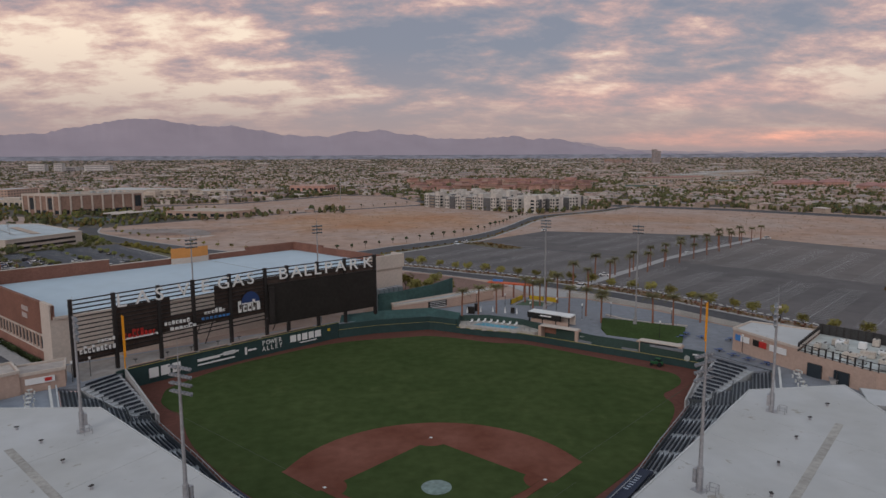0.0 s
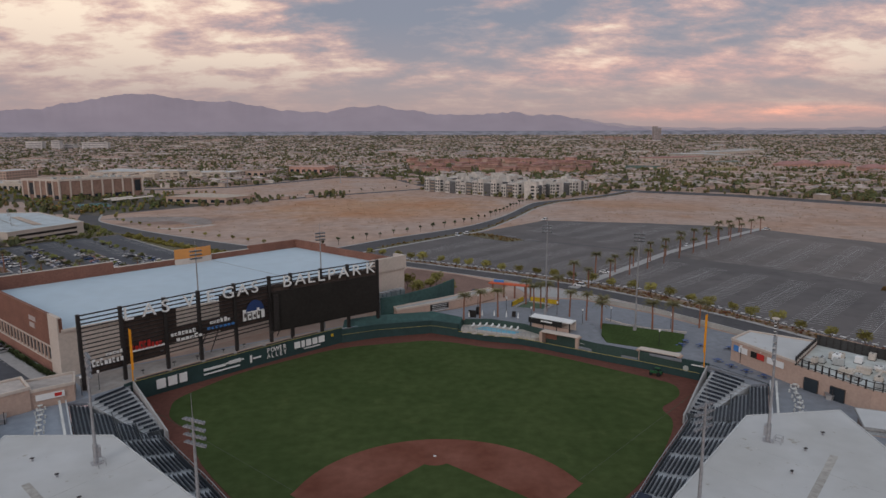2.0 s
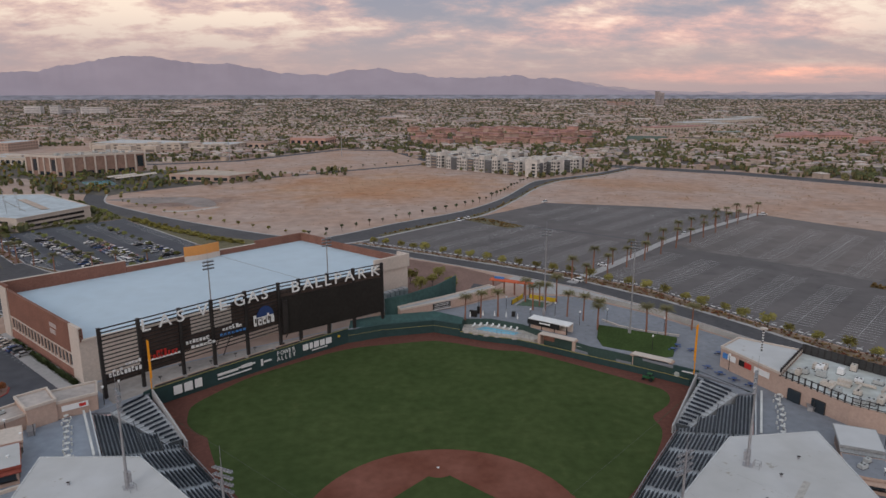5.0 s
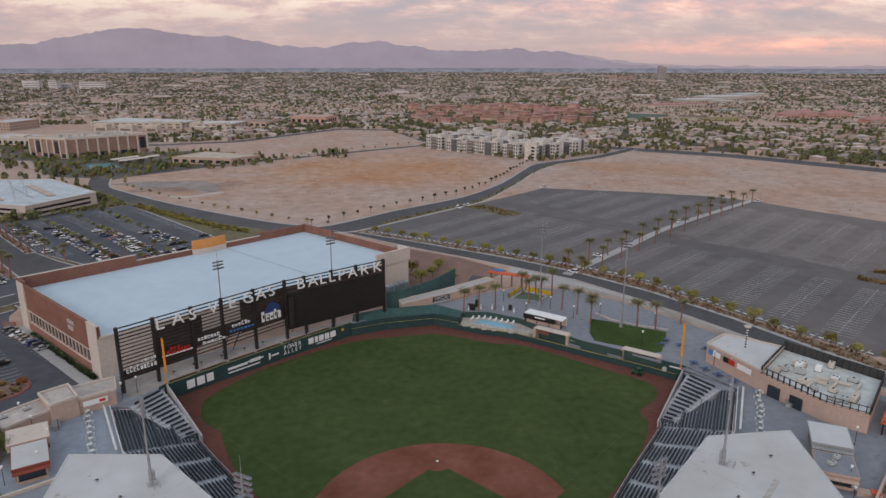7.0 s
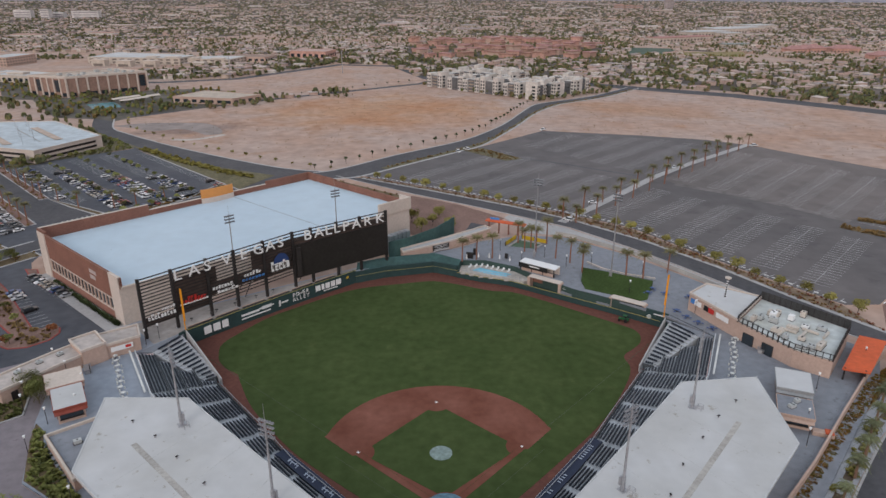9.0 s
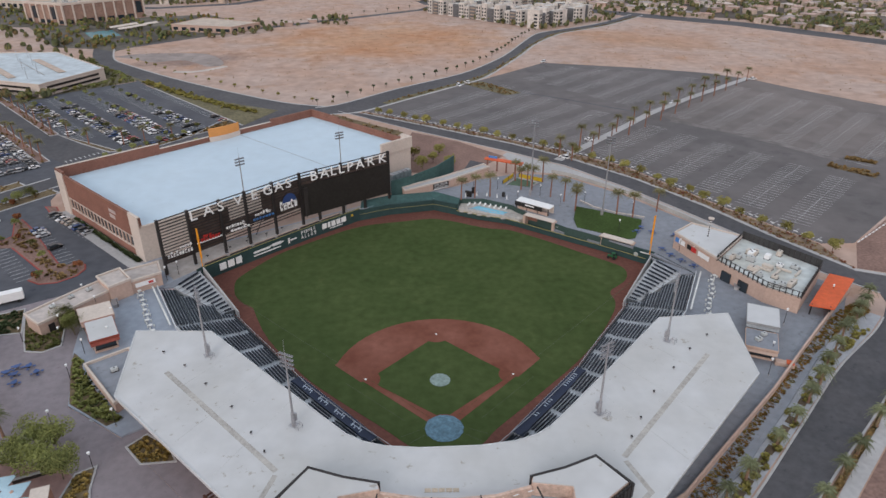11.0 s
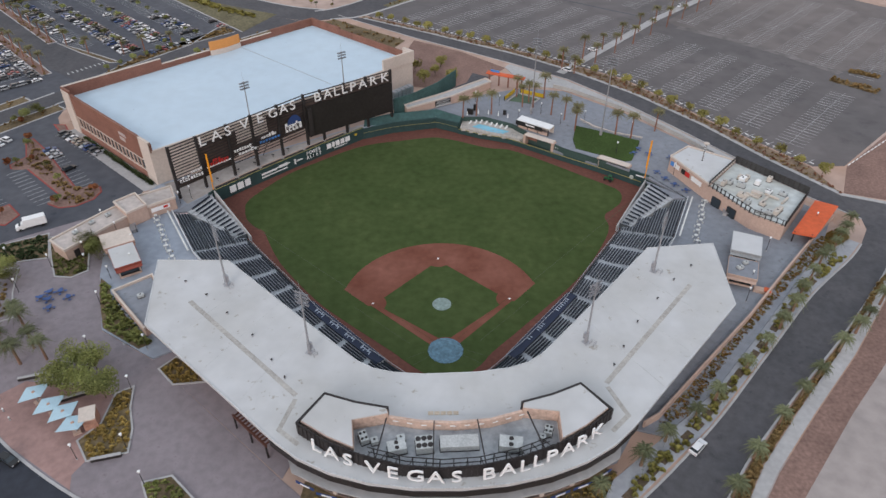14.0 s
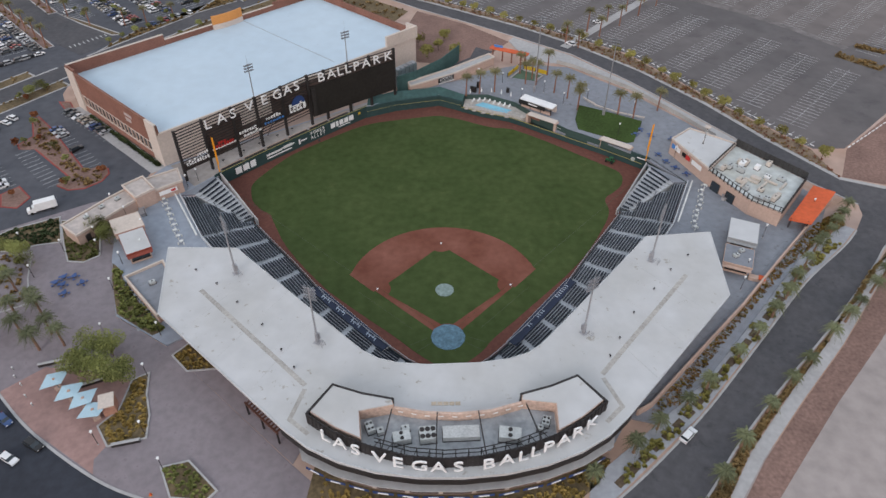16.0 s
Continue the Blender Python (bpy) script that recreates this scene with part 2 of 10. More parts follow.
def speckle(m, scale, lo, tint, soft=0.05):
    """Sparse small stains on a surface."""
    t = m.node_tree
    b = t.nodes["Principled BSDF"]
    geo = t.nodes.new("ShaderNodeNewGeometry")
    n = t.nodes.new("ShaderNodeTexNoise")
    n.inputs["Scale"].default_value, n.inputs["Detail"].default_value, n.inputs["Roughness"].default_value = scale, 7, 0.65
    t.links.new(geo.outputs["Position"], n.inputs["Vector"])
    r = ramp_node(t, ((lo, (0, 0, 0)), (lo + soft, (1, 1, 1))), n.outputs[0])
    old = b.inputs["Base Color"].links[0].from_socket
    mul = t.nodes.new("ShaderNodeMix")
    mul.data_type, mul.blend_type = "RGBA", "MULTIPLY"
    t.links.new(r.outputs[0], mul.inputs[0])
    t.links.new(old, mul.inputs[6])
    mul.inputs[7].default_value = (*tint, 1)
    t.links.new(mul.outputs[2], b.inputs["Base Color"])


speckle(ROOF, 0.45, 0.635, (0.72, 0.68, 0.62))
speckle(ROOF_BLUE, 0.3, 0.66, (0.82, 0.82, 0.82))
speckle(PLAZA, 0.5, 0.60, (0.74, 0.72, 0.72), 0.1)
speckle(CONC_BLUE, 0.6, 0.60, (0.75, 0.74, 0.72), 0.08)
speckle(ASPHALT, 0.09, 0.58, (0.80, 0.80, 0.82), 0.1)
speckle(ASPHALT_W, 0.25, 0.60, (0.72, 0.72, 0.74), 0.08)
speckle(ROAD, 0.35, 0.60, (0.75, 0.75, 0.77), 0.08)


def soil_zone(m, x, y, rx, ry, turn, tint):
    """Soil of another colour round a place, with a ragged edge."""
    t = m.node_tree
    b = t.nodes["Principled BSDF"]
    geo = t.nodes.new("ShaderNodeNewGeometry")
    mp = t.nodes.new("ShaderNodeMapping")
    mp.vector_type = "TEXTURE"
    mp.inputs["Location"].default_value, mp.inputs["Rotation"].default_value, mp.inputs["Scale"].default_value = (x, y, 0), (0, 0, radians(turn)), (rx, ry, 1000)
    t.links.new(geo.outputs["Position"], mp.inputs[0])
    ln = t.nodes.new("ShaderNodeVectorMath")
    ln.operation = "LENGTH"
    t.links.new(mp.outputs[0], ln.inputs[0])
    n = t.nodes.new("ShaderNodeTexNoise")
    n.inputs["Scale"].default_value, n.inputs["Detail"].default_value, n.inputs["Roughness"].default_value = 0.035, 8, 0.65
    t.links.new(geo.outputs["Position"], n.inputs["Vector"])
    ad = t.nodes.new("ShaderNodeMath")
    ad.operation = "MULTIPLY_ADD"
    ad.inputs[1].default_value = 2.2
    t.links.new(n.outputs[0], ad.inputs[0])
    t.links.new(ln.outputs["Value"], ad.inputs[2])
    sc = t.nodes.new("ShaderNodeMath")
    sc.operation = "DIVIDE"
    sc.inputs[1].default_value = 3.0
    t.links.new(ad.outputs[0], sc.inputs[0])
    r = ramp_node(t, ((1.6 / 3, (1, 1, 1)), (2.35 / 3, (0, 0, 0))), sc.outputs[0])
    old = b.inputs["Base Color"].links[0].from_socket
    mul = t.nodes.new("ShaderNodeMix")
    mul.data_type, mul.blend_type = "RGBA", "MULTIPLY"
    t.links.new(r.outputs[0], mul.inputs[0])
    t.links.new(old, mul.inputs[6])
    mul.inputs[7].default_value = (*tint, 1)
    t.links.new(mul.outputs[2], b.inputs["Base Color"])


soil_zone(DIRT, -25, 475, 105, 85, 0, (1.02, 0.83, 0.64))
soil_zone(DIRT, 190, 470, 80, 30, -40, (0.98, 0.88, 0.77))
soil_zone(DIRT, -165, 395, 34, 22, 10, (0.60, 0.62, 0.66))
speckle(DIRT, 0.05, 0.57, (0.93, 0.85, 0.77), 0.07)
speckle(GRASS, 0.12, 0.60, (1.28, 1.18, 1.2), 0.12)
speckle(TRACK, 0.35, 0.57, (1.25, 1.2, 1.2), 0.1)

# ---- mesh helpers ----
class Mesher:
    """Collects vertices and faces of one part."""

    def __init__(self):
        self.v, self.f = [], []

    def add(self, verts, faces):
        n = len(self.v)
        self.v += [tuple(p) for p in verts]
        self.f += [tuple(i + n for i in face) for face in faces]
        return self

    def box(self, x, y, z, sx, sy, sz, rz=0.0):
        """A box that stands on z, with its middle at x, y."""
        c, s = math.cos(radians(rz)), math.sin(radians(rz))
        p = []
        for dz in (0, sz):
            for dx, dy in ((-sx / 2, -sy / 2), (sx / 2, -sy / 2), (sx / 2, sy / 2), (-sx / 2, sy / 2)):
                p.append((x + c * dx - s * dy, y + s * dx + c * dy, z + dz))
        return self.add(p, [(3, 2, 1, 0), (4, 5, 6, 7), (0, 1, 5, 4), (1, 2, 6, 5), (2, 3, 7, 6), (3, 0, 4, 7)])

    def prism(self, poly, z0, z1):
        """Upright prism over a polygon; z0 and z1 may be lists, one for each corner."""
        area = sum(a[0] * b[1] - b[0] * a[1] for a, b in zip(poly, poly[1:] + poly[:1]))
        if area < 0:
            poly = poly[::-1]
            z0 = z0[::-1] if isinstance(z0, list) else z0
            z1 = z1[::-1] if isinstance(z1, list) else z1
        n = len(poly)
        lo = z0 if isinstance(z0, list) else [z0] * n
        hi = z1 if isinstance(z1, list) else [z1] * n
        p = [(x, y, z) for (x, y), z in zip(poly, lo)] + [(x, y, z) for (x, y), z in zip(poly, hi)]
        return self.add(p, [tuple(range(n))[::-1], tuple(range(n, 2 * n))] + [(i, (i + 1) % n, n + (i + 1) % n, n + i) for i in range(n)])

    def tube(self, a, b, r0, r1=None, n=8):
        a, b = Vector(a), Vector(b)
        r1 = r0 if r1 is None else r1
        d = (b - a).normalized()
        u = d.orthogonal().normalized()
        w = d.cross(u)
        p = [q + r * (math.cos(6.2832 * i / n) * u + math.sin(6.2832 * i / n) * w) for q, r in ((a, r0), (b, r1)) for i in range(n)]
        return self.add(p, [(i, (i + 1) % n, n + (i + 1) % n, n + i) for i in range(n)] + [tuple(range(n))[::-1], tuple(range(n, 2 * n))])

    def beam(self, a, b, w, h):
        """A bar of width w and height h from a to b, its top at the given points."""
        a, b = Vector(a), Vector(b)
        d = b - a
        side = Vector((-d.y, d.x, 0))
        side = side.normalized() * w / 2 if side.length > 1e-6 else Vector((w / 2, 0, 0))
        down = Vector((0, 0, -h))
        p = [a - side + down, a + side + down, b + side + down, b - side + down, a - side, a + side, b + side, b - side]
        return self.add(p, [(3, 2, 1, 0), (4, 5, 6, 7), (0, 1, 5, 4), (1, 2, 6, 5), (2, 3, 7, 6), (3, 0, 4, 7)])

    def ribbon(self, line, width, z0, z1, closed=False):
        """A wall of even thickness along a line, mitred at its corners, centred on it."""
        pts = [Vector(p) for p in line]
        n = len(pts)
        left, right = [], []
        for i, p in enumerate(pts):
            a = pts[i - 1] if i or closed else p
            b = pts[(i + 1) % n] if i < n - 1 or closed else p
            d1 = (p - a).normalized() if (p - a).length else (b - p).normalized()
            d2 = (b - p).normalized() if (b - p).length else d1
            m = Vector((-(d1 + d2).y, (d1 + d2).x)).normalized()
            k = max(0.35, m.dot(Vector((-d1.y, d1.x))))
            left.append(p + m * width / 2 / k)
            right.append(p - m * width / 2 / k)
        lo = z0 if isinstance(z0, list) else [z0] * n
        hi = z1 if isinstance(z1, list) else [z1] * n
        v = []
        for i in range(n):
            v += [(*left[i], lo[i]), (*right[i], lo[i]), (*right[i], hi[i]), (*left[i], hi[i])]
        f = []
        for i in range(n if closed else n - 1):
            a, b = 4 * i, 4 * ((i + 1) % n)
            f += [(a + k, a + (k + 1) % 4, b + (k + 1) % 4, b + k) for k in range(4)]
        if not closed:
            f += [(3, 2, 1, 0), tuple(4 * (n - 1) + k for k in range(4))]
        return self.add(v, f)

    def data(self, name, material):
        me = bpy.data.meshes.new(name)
        me.from_pydata(self.v, [], self.f)
        me.materials.append(material)
        me.update()
        return me


def recalc(me):
    bm = bmesh.new()
    bm.from_mesh(me)
    bmesh.ops.recalc_face_normals(bm, faces=bm.faces)
    bm.to_mesh(me)
    bm.free()


def part(name, mesher, material, parent=None, label="", fix=False):
    me = mesher.data(name, material)
    if fix:
        recalc(me)
    ob = new(name, me)
    ob.parent = parent
    if label:
        ob["label"] = label
    return ob


def thing(name, label, category, group="", kind="", at=None):
    ob = new(name)
    if at is not None:
        ob.matrix_world = at
    return tagged(ob, label, category, group, kind)


def solid(name, mesher, material, label, category, kind="structure", group="", fix=False):
    return tagged(part(name, mesher, material, fix=fix), label, category, group, kind)


def lerp(a, b, t):
    return tuple(p + (q - p) * t for p, q in zip(a, b))


def along(line, step):
    """Points every step metres along a line, with the heading in degrees."""
    out, left = [], step / 2
    for a, b in zip(line, line[1:]):
        d = math.dist(a, b)
        while left <= d:
            out.append((*lerp(a, b, left / d), math.degrees(math.atan2(b[1] - a[1], b[0] - a[0]))))
            left += step
        left -= d
    return out


def smooth_line(pts, n=6):
    """A rounded line through points."""
    out = []
    for i in range(len(pts) - 1):
        p0, p1, p2, p3 = (Vector(pts[max(0, min(len(pts) - 1, k))]) for k in (i - 1, i, i + 1, i + 2))
        for k in range(n):
            t = k / n
            out.append(tuple(0.5 * (2 * p1 + (p2 - p0) * t + (2 * p0 - 5 * p1 + 4 * p2 - p3) * t * t + (3 * p1 - p0 - 3 * p2 + p3) * t ** 3)))
    return out + [tuple(pts[-1])]


def circle(x, y, r, n=40):
    return [(x + r * math.cos(6.28319 * i / n), y + r * math.sin(6.28319 * i / n)) for i in range(n)]


def inside(x, y, poly):
    hit = False
    for (ax, ay), (bx, by) in zip(poly, poly[1:] + poly[:1]):
        if (ay > y) != (by > y) and x < (bx - ax) * (y - ay) / (by - ay) + ax:
            hit = not hit
    return hit


def mirror(pts):
    return [(-x, y) for x, y in pts[::-1]]


G = 4.0      # level of the streets and lots round the ballpark; the field lies at 0
C = 4.5      # level of the concourse
R0 = 13.2    # underside of the grandstand roof
R1 = 14.3    # its top

# ---- ground: one sheet to the horizon, open over the sunken bowl ----
SEAT_FRONT = [(-58.6, 49.0), (-52.4, 40.6), (-44.2, 29.9), (-34.2, 15.9), (-20.2, 0.4), (-10.6, -8.8), (-4.5, -13.0)]
SEAT_BACK = [(-71.8, 39.6), (-65.5, 31.0), (-57.5, 20.6), (-47.0, 5.6), (-32.5, -11.0), (-21.0, -21.5), (-9.0, -28.5)]
LF_WALL = [(-73.4, 73.4), (-60.8, 85.6), (-40.1, 104.6), (-25.5, 116.9)]
CF_WALL = [(-25.5, 116.9), (-14.3, 121.6), (3.6, 125.2), (12.0, 120.3)]
RF_WALL = [(12.0, 120.0), (20.5, 115.2), (30.1, 111.3), (35.2, 107.6), (49.6, 96.0), (60.5, 87.6), (68.5, 81.0), (73.4, 76.6)]
RF_FACE = [(12.0, 121.6), (14.0, 125.4), (23.0, 125.0), (33.4, 118.2), (38.8, 110.2), (50.4, 97.0), (61.3, 88.6), (75.6, 76.8)]
RIM = LF_WALL + CF_WALL[1:-1] + RF_FACE + [(83.6, 61.5)] + [(-x, y) for x, y in SEAT_BACK] + SEAT_BACK[::-1] + [(-83.6, 61.5)]


def ground_sheet():
    cx, cy = 0.0, 45.0
    n = 160
    rim = sorted(((math.atan2(y - cy, x - cx), x, y) for x, y in RIM))
    ring = []
    for i in range(n):
        a = -math.pi + 6.283185 * i / n
        d = Vector((math.cos(a), math.sin(a)))
        best = None
        for (ax, ay), (bx, by) in zip(RIM, RIM[1:] + RIM[:1]):
            ex, ey = bx - ax, by - ay
            den = d.x * ey - d.y * ex
            if abs(den) < 1e-9:
                continue
            t = ((ax - cx) * ey - (ay - cy) * ex) / den
            u = ((ax - cx) * d.y - (ay - cy) * d.x) / den
            if t > 0 and -1e-6 <= u <= 1.000001:
                best = t if best is None else max(best, t)
        ring.append((a, best))
    for a, x, y in rim:
        ring.append((a, math.dist((x, y), (cx, cy))))
    ring.sort()
    n = len(ring)
    radii = [0, 120, 200, 350, 600, 1000, 1600, 2300, 3100, 4000, 4800]
    v, f = [], []
    for k, r in enumerate(radii):
        for a, rim_r in ring:
            rr = rim_r + 0.15 if k == 0 else r + rim_r * (1 - min(1, r / 300))
            z = G + (0 if r < 1200 else 60 * ((r - 1200) / 3600) ** 1.8)
            v.append((cx + rr * math.cos(a), cy + rr * math.sin(a), z))
    for k in range(len(radii) - 1):
        for i in range(n):
            j = (i + 1) % n
            f.append((k * n + i, (k + 1) * n + i, (k + 1) * n + j, k * n + j))
    m = Mesher()
    m.add(v, f)
    return solid("ground", m, DIRT, "pale pinkish desert dirt ground", "ground")


ground_sheet()


def sheet(name, poly, z, material, label, category, thick=0.25):
    """A flat layer laid on the ground, its top at z."""
    return solid(name, Mesher().prism(list(poly), z - thick, z), material, label, category)


# the bowl's floor and the playing field
sheet("warning_track", RIM, -0.02, TRACK, "reddish brown clay warning track round the field", "warning track", 0.3)
OUT_GRASS = [(-63.3, 69.5), (-63.4, 72.5), (-61.6, 77.0), (-55.4, 86.4), (-51.4, 91.4), (-43.6, 98.0), (-31.0, 107.8), (-23.1, 111.9), (-16.5, 113.6), (-9.8, 114.8), (1.4, 116.8), (7.0, 115.4), (12.6, 112.8), (17.0, 110.2), (23.4, 107.0), (29.4, 105.9), (33.6, 103.4), (42.0, 96.6), (49.0, 90.2), (55.6, 84.0), (63.2, 77.0), (65.2, 73.8), (65.1, 70.3), (63.3, 66.3)]
SIDE_R = [(59.6, 62.6), (57.0, 60.4), (56.0, 57.6), (56.2, 53.3), (53.5, 46.6), (45.0, 33.2), (36.3, 22.9), (26.6, 13.3), (18.5, 5.4), (11.9, -0.9), (8.4, -5.2), (2.6, -9.4)]
SIDE_L = [(-2.6, -9.4), (-8.2, -5.0), (-14.1, 1.0), (-19.9, 6.4), (-27.7, 13.8), (-35.6, 22.2), (-47.2, 38.6), (-53.4, 52.1), (-54.8, 55.6), (-58.3, 58.6), (-61.8, 63.4)]
sheet("playing_field", smooth_line(OUT_GRASS + SIDE_R + SIDE_L + OUT_GRASS[:1], 3)[:-1], 0.02, GRASS, "dark green mown ballpark outfield turf", "lawn", 0.3)
MOUND = (0.0, 18.3)
arc = []
for i in range(41):
    a = radians(17.5 + 145 * i / 40)
    arc.append((MOUND[0] + 28.3 * math.cos(a), MOUND[1] + 28.3 * math.sin(a)))
arc = [p for p in arc if p[1] > abs(p[0]) - 1.0]
skin = [(20.4, 18.4), (27.6, 25.9)] + arc + [(-27.6, 25.9), (-20.4, 18.4), (-18.2, 19.4), (-2.2, 3.4), (0, 2.6), (2.2, 3.4), (18.2, 19.4)]
sheet("infield", skin, 0.05, CLAY, "smooth red-brown clay infield with paler dry patches", "infield", 0.2)
inner = []
for bx, by, a0, a1 in ((0, 0, 72, 108), (19.4, 19.4, 215, 145), (0, 38.8, 305, 235), (-19.4, 19.4, 35, -35)):
    r = 5.2 if by == 0 else 4.0
    pts = []
    for i in range(9):
        a = radians(a0 + (a1 - a0) * i / 8)
        pts.append((bx + r * math.cos(a), by + r * math.sin(a)))
    inner.append(pts)
sheet("infield_lawn", inner[0][::-1] + inner[1] + inner[2] + inner[3], 0.08, GRASS, "dark green infield grass diamond", "lawn", 0.1)
for k, sgn in enumerate((1, -1)):
    m = Mesher().ribbon([(sgn * 2.4, 2.4), (sgn * 19.5, 19.5)], 1.55, -0.05, 0.06)
    solid("base_path", m, CLAY, "narrow red-brown clay base path", "base path", group="base paths")
    m = Mesher().ribbon([(sgn * 2.9, 2.9), (sgn * 73.0, 73.0)], 0.1, 0.0, 0.03)
    solid("foul_line", m, mat("faded_chalk", (0.085, 0.10, 0.06), 0.9), "faint chalk foul line on the grass", "line", group="foul lines")
    for a, b in (((9.2, 3.4), (24.4, 18.4)), ((4.6, -1.6), (8.4, -4.2)), ((5.6, 0.2), (10.2, -2.0))):
        m = Mesher().ribbon([(sgn * a[0], a[1]), (sgn * b[0], b[1])], 0.09, 0.0, 0.028)
        solid("lane_line", m, mat("faded_chalk", (0.085, 0.10, 0.06), 0.9), "faint chalk line on the foul ground", "line", group="chalk lines")
sheet("home_dirt", circle(0, 0.3, 4.0), 0.06, CLAY, "clay circle round home plate", "infield", 0.1)


def dome(x, y, r, h, material, name, label, category, rings=6, n=36, crumple=0.05):
    m = Mesher()
    v, f = [], []
    for k in range(rings + 1):
        rr = r * k / rings
        for i in range(n):
            a = 6.28319 * i / n
            jig = crumple * noise.noise(Vector((x + rr * math.cos(a), y + rr * math.sin(a), 0)) * 1.3)
            v.append((x + rr * math.cos(a) * (1 + 0.2 * jig), y + rr * math.sin(a) * (1 + 0.2 * jig), 0.07 + h * (1 - (rr / r) ** 2) + abs(jig)))
    for k in range(rings):
        for i in range(n):
            j = (i + 1) % n
            f.append((k * n + i, (k + 1) * n + i, (k + 1) * n + j, k * n + j))
    m.add(v, f)
    return tagged(part(name, m, material), label, category)


dome(0.0, 18.2, 2.65, 0.25, TARP_PALE, "mound_cover", "pale tarpaulin over the pitcher's mound", "tarpaulin")
dome(0.0, 0.35, 4.55, 0.06, TARP, "home_plate_cover", "crumpled blue-grey tarpaulin over the home plate circle", "tarpaulin", crumple=0.16)
for x, y in ((19.2, 19.5), (0, 38.8), (-19.2, 19.5)):
    b = Mesher().box(x, y, 0.05, 0.5, 0.5, 0.1, 45)
    tagged(part("base_bag", b, WHITE), "small white canvas base on the clay", "base", "bases")

# ---- outfield walls ----
w = solid("wall_left_field", Mesher().ribbon([lerp(p, (0, 60), -0.004) for p in LF_WALL], 0.5, -0.3, 5.0), GREEN_PAD, "dark green padded outfield wall with yellow top line", "wall")
part("top_line", Mesher().ribbon([lerp(p, (0, 60), 0.002) for p in LF_WALL], 0.2, 4.96, 5.06), mat("faded_yellow_line", (0.42, 0.36, 0.13), 0.7), w, "yellow line on the wall's top")
w = solid("wall_center_field", Mesher().ribbon(CF_WALL, 0.6, -0.3, 4.4), GREEN_PAD, "dark green centre field wall", "wall")
part("top_line", Mesher().ribbon([(x, y - 0.1) for x, y in CF_WALL], 0.6, 2.62, 2.7), mat("faded_yellow_line", (0.42, 0.36, 0.13), 0.7), w, "yellow home run line")
w = solid("wall_right_field", Mesher().ribbon(RF_WALL, 0.5, -0.3, 2.0), GREEN_PAD, "low dark green outfield wall with yellow top line", "wall")
part("top_line", Mesher().ribbon([lerp(p, (0, 60), 0.003) for p in RF_WALL], 0.26, 1.97, 2.06), mat("faded_yellow_line", (0.42, 0.36, 0.13), 0.7), w, "yellow line on the wall's top")
# retaining face of the bowl below the concourse
m = Mesher()
m.ribbon(RF_FACE + [(83.9, 61.5)], 0.4, -0.3, C)
solid("wall_terrace", m, mat("terrace_green", (0.05, 0.085, 0.075), 0.9), "dark green terrace face behind the wall", "wall")

# ---- concourse ring ----
conc_left = [(-83.9, 61.5), (-73.7, 73.4), (-60.9, 85.9), (-40.3, 104.9), (-25.6, 117.2), (-13.0, 124.0), (-13.0, 128.0), (-92.6, 79.6), (-98.0, 70.0), (-104.0, 62.0), (-96.0, 30.0), (-88.0, 8.0), (-72.0, -3.0), (-64.0, 2.0), (-47.0, 5.6), (-57.7, 20.6), (-65.7, 31.0), (-72.0, 39.6)]
sheet("pavement_west", conc_left, C, CONC_WEST, "blue-grey concrete concourse", "concourse", 0.7)
sheet("pavement_left_field", [(-80.5, 66.2), (-73.9, 73.8), (-61.1, 86.3), (-40.5, 105.3), (-25.8, 117.6), (-14.0, 124.0), (-15.0, 126.4), (-91.5, 78.8)], C + 0.02, mat("tan_terrace_concrete", (0.36, 0.325, 0.305), 0.85, fine=0.6, coarse=0.1, vary=0.12), "tan-grey concrete terrace behind the left field wall", "concourse", 0.2)
conc_right = [(83.9, 61.5), (73.6, 76.8), (61.3, 88.6), (50.4, 97.0), (39.0, 110.4), (33.6, 118.4), (23.0, 125.2), (14.0, 125.6), (3.6, 126.0), (-12.8, 124.0), (-12.8, 128.0), (14.0, 139.0), (24.0, 146.0), (42.0, 152.0), (60.0, 148.0), (80.0, 126.0), (94.0, 104.0), (104.0, 88.0), (120.0, 58.0), (126.5, 49.0), (116.0, 34.0), (79.5, -3.0), (62.0, -20.0), (46.0, -32.0), (40.0, -30.0), (32.5, -11.0), (47.2, 5.6), (57.7, 20.6), (65.7, 31.0), (72.0, 39.6)]
sheet("pavement_east", conc_right, C, CONC_BLUE, "blue-grey concrete concourse", "concourse", 0.7)
behind = [(-9, -28.5), (-21, -21.5), (-32.5, -11), (-47, 5.6), (-64, 2.0), (-50, -15), (-33, -31), (-18, -44), (0, -46), (18, -44), (34, -38), (40, -30), (32.5, -11), (21, -21.5), (9, -28.5)]
sheet("pavement_gate", [(-72, -3.2), (-66, 2.5), (-64, 2.0), (-50, -15), (-33, -31), (-36, -38.2)], G + 0.068, PLAZA, "mauve-grey paving under the roof's edge", "plaza", 0.3)
sheet("pavement_home", behind, C - 0.01, CONC_BLUE, "blue-grey concrete concourse under the roof", "concourse", 0.7)

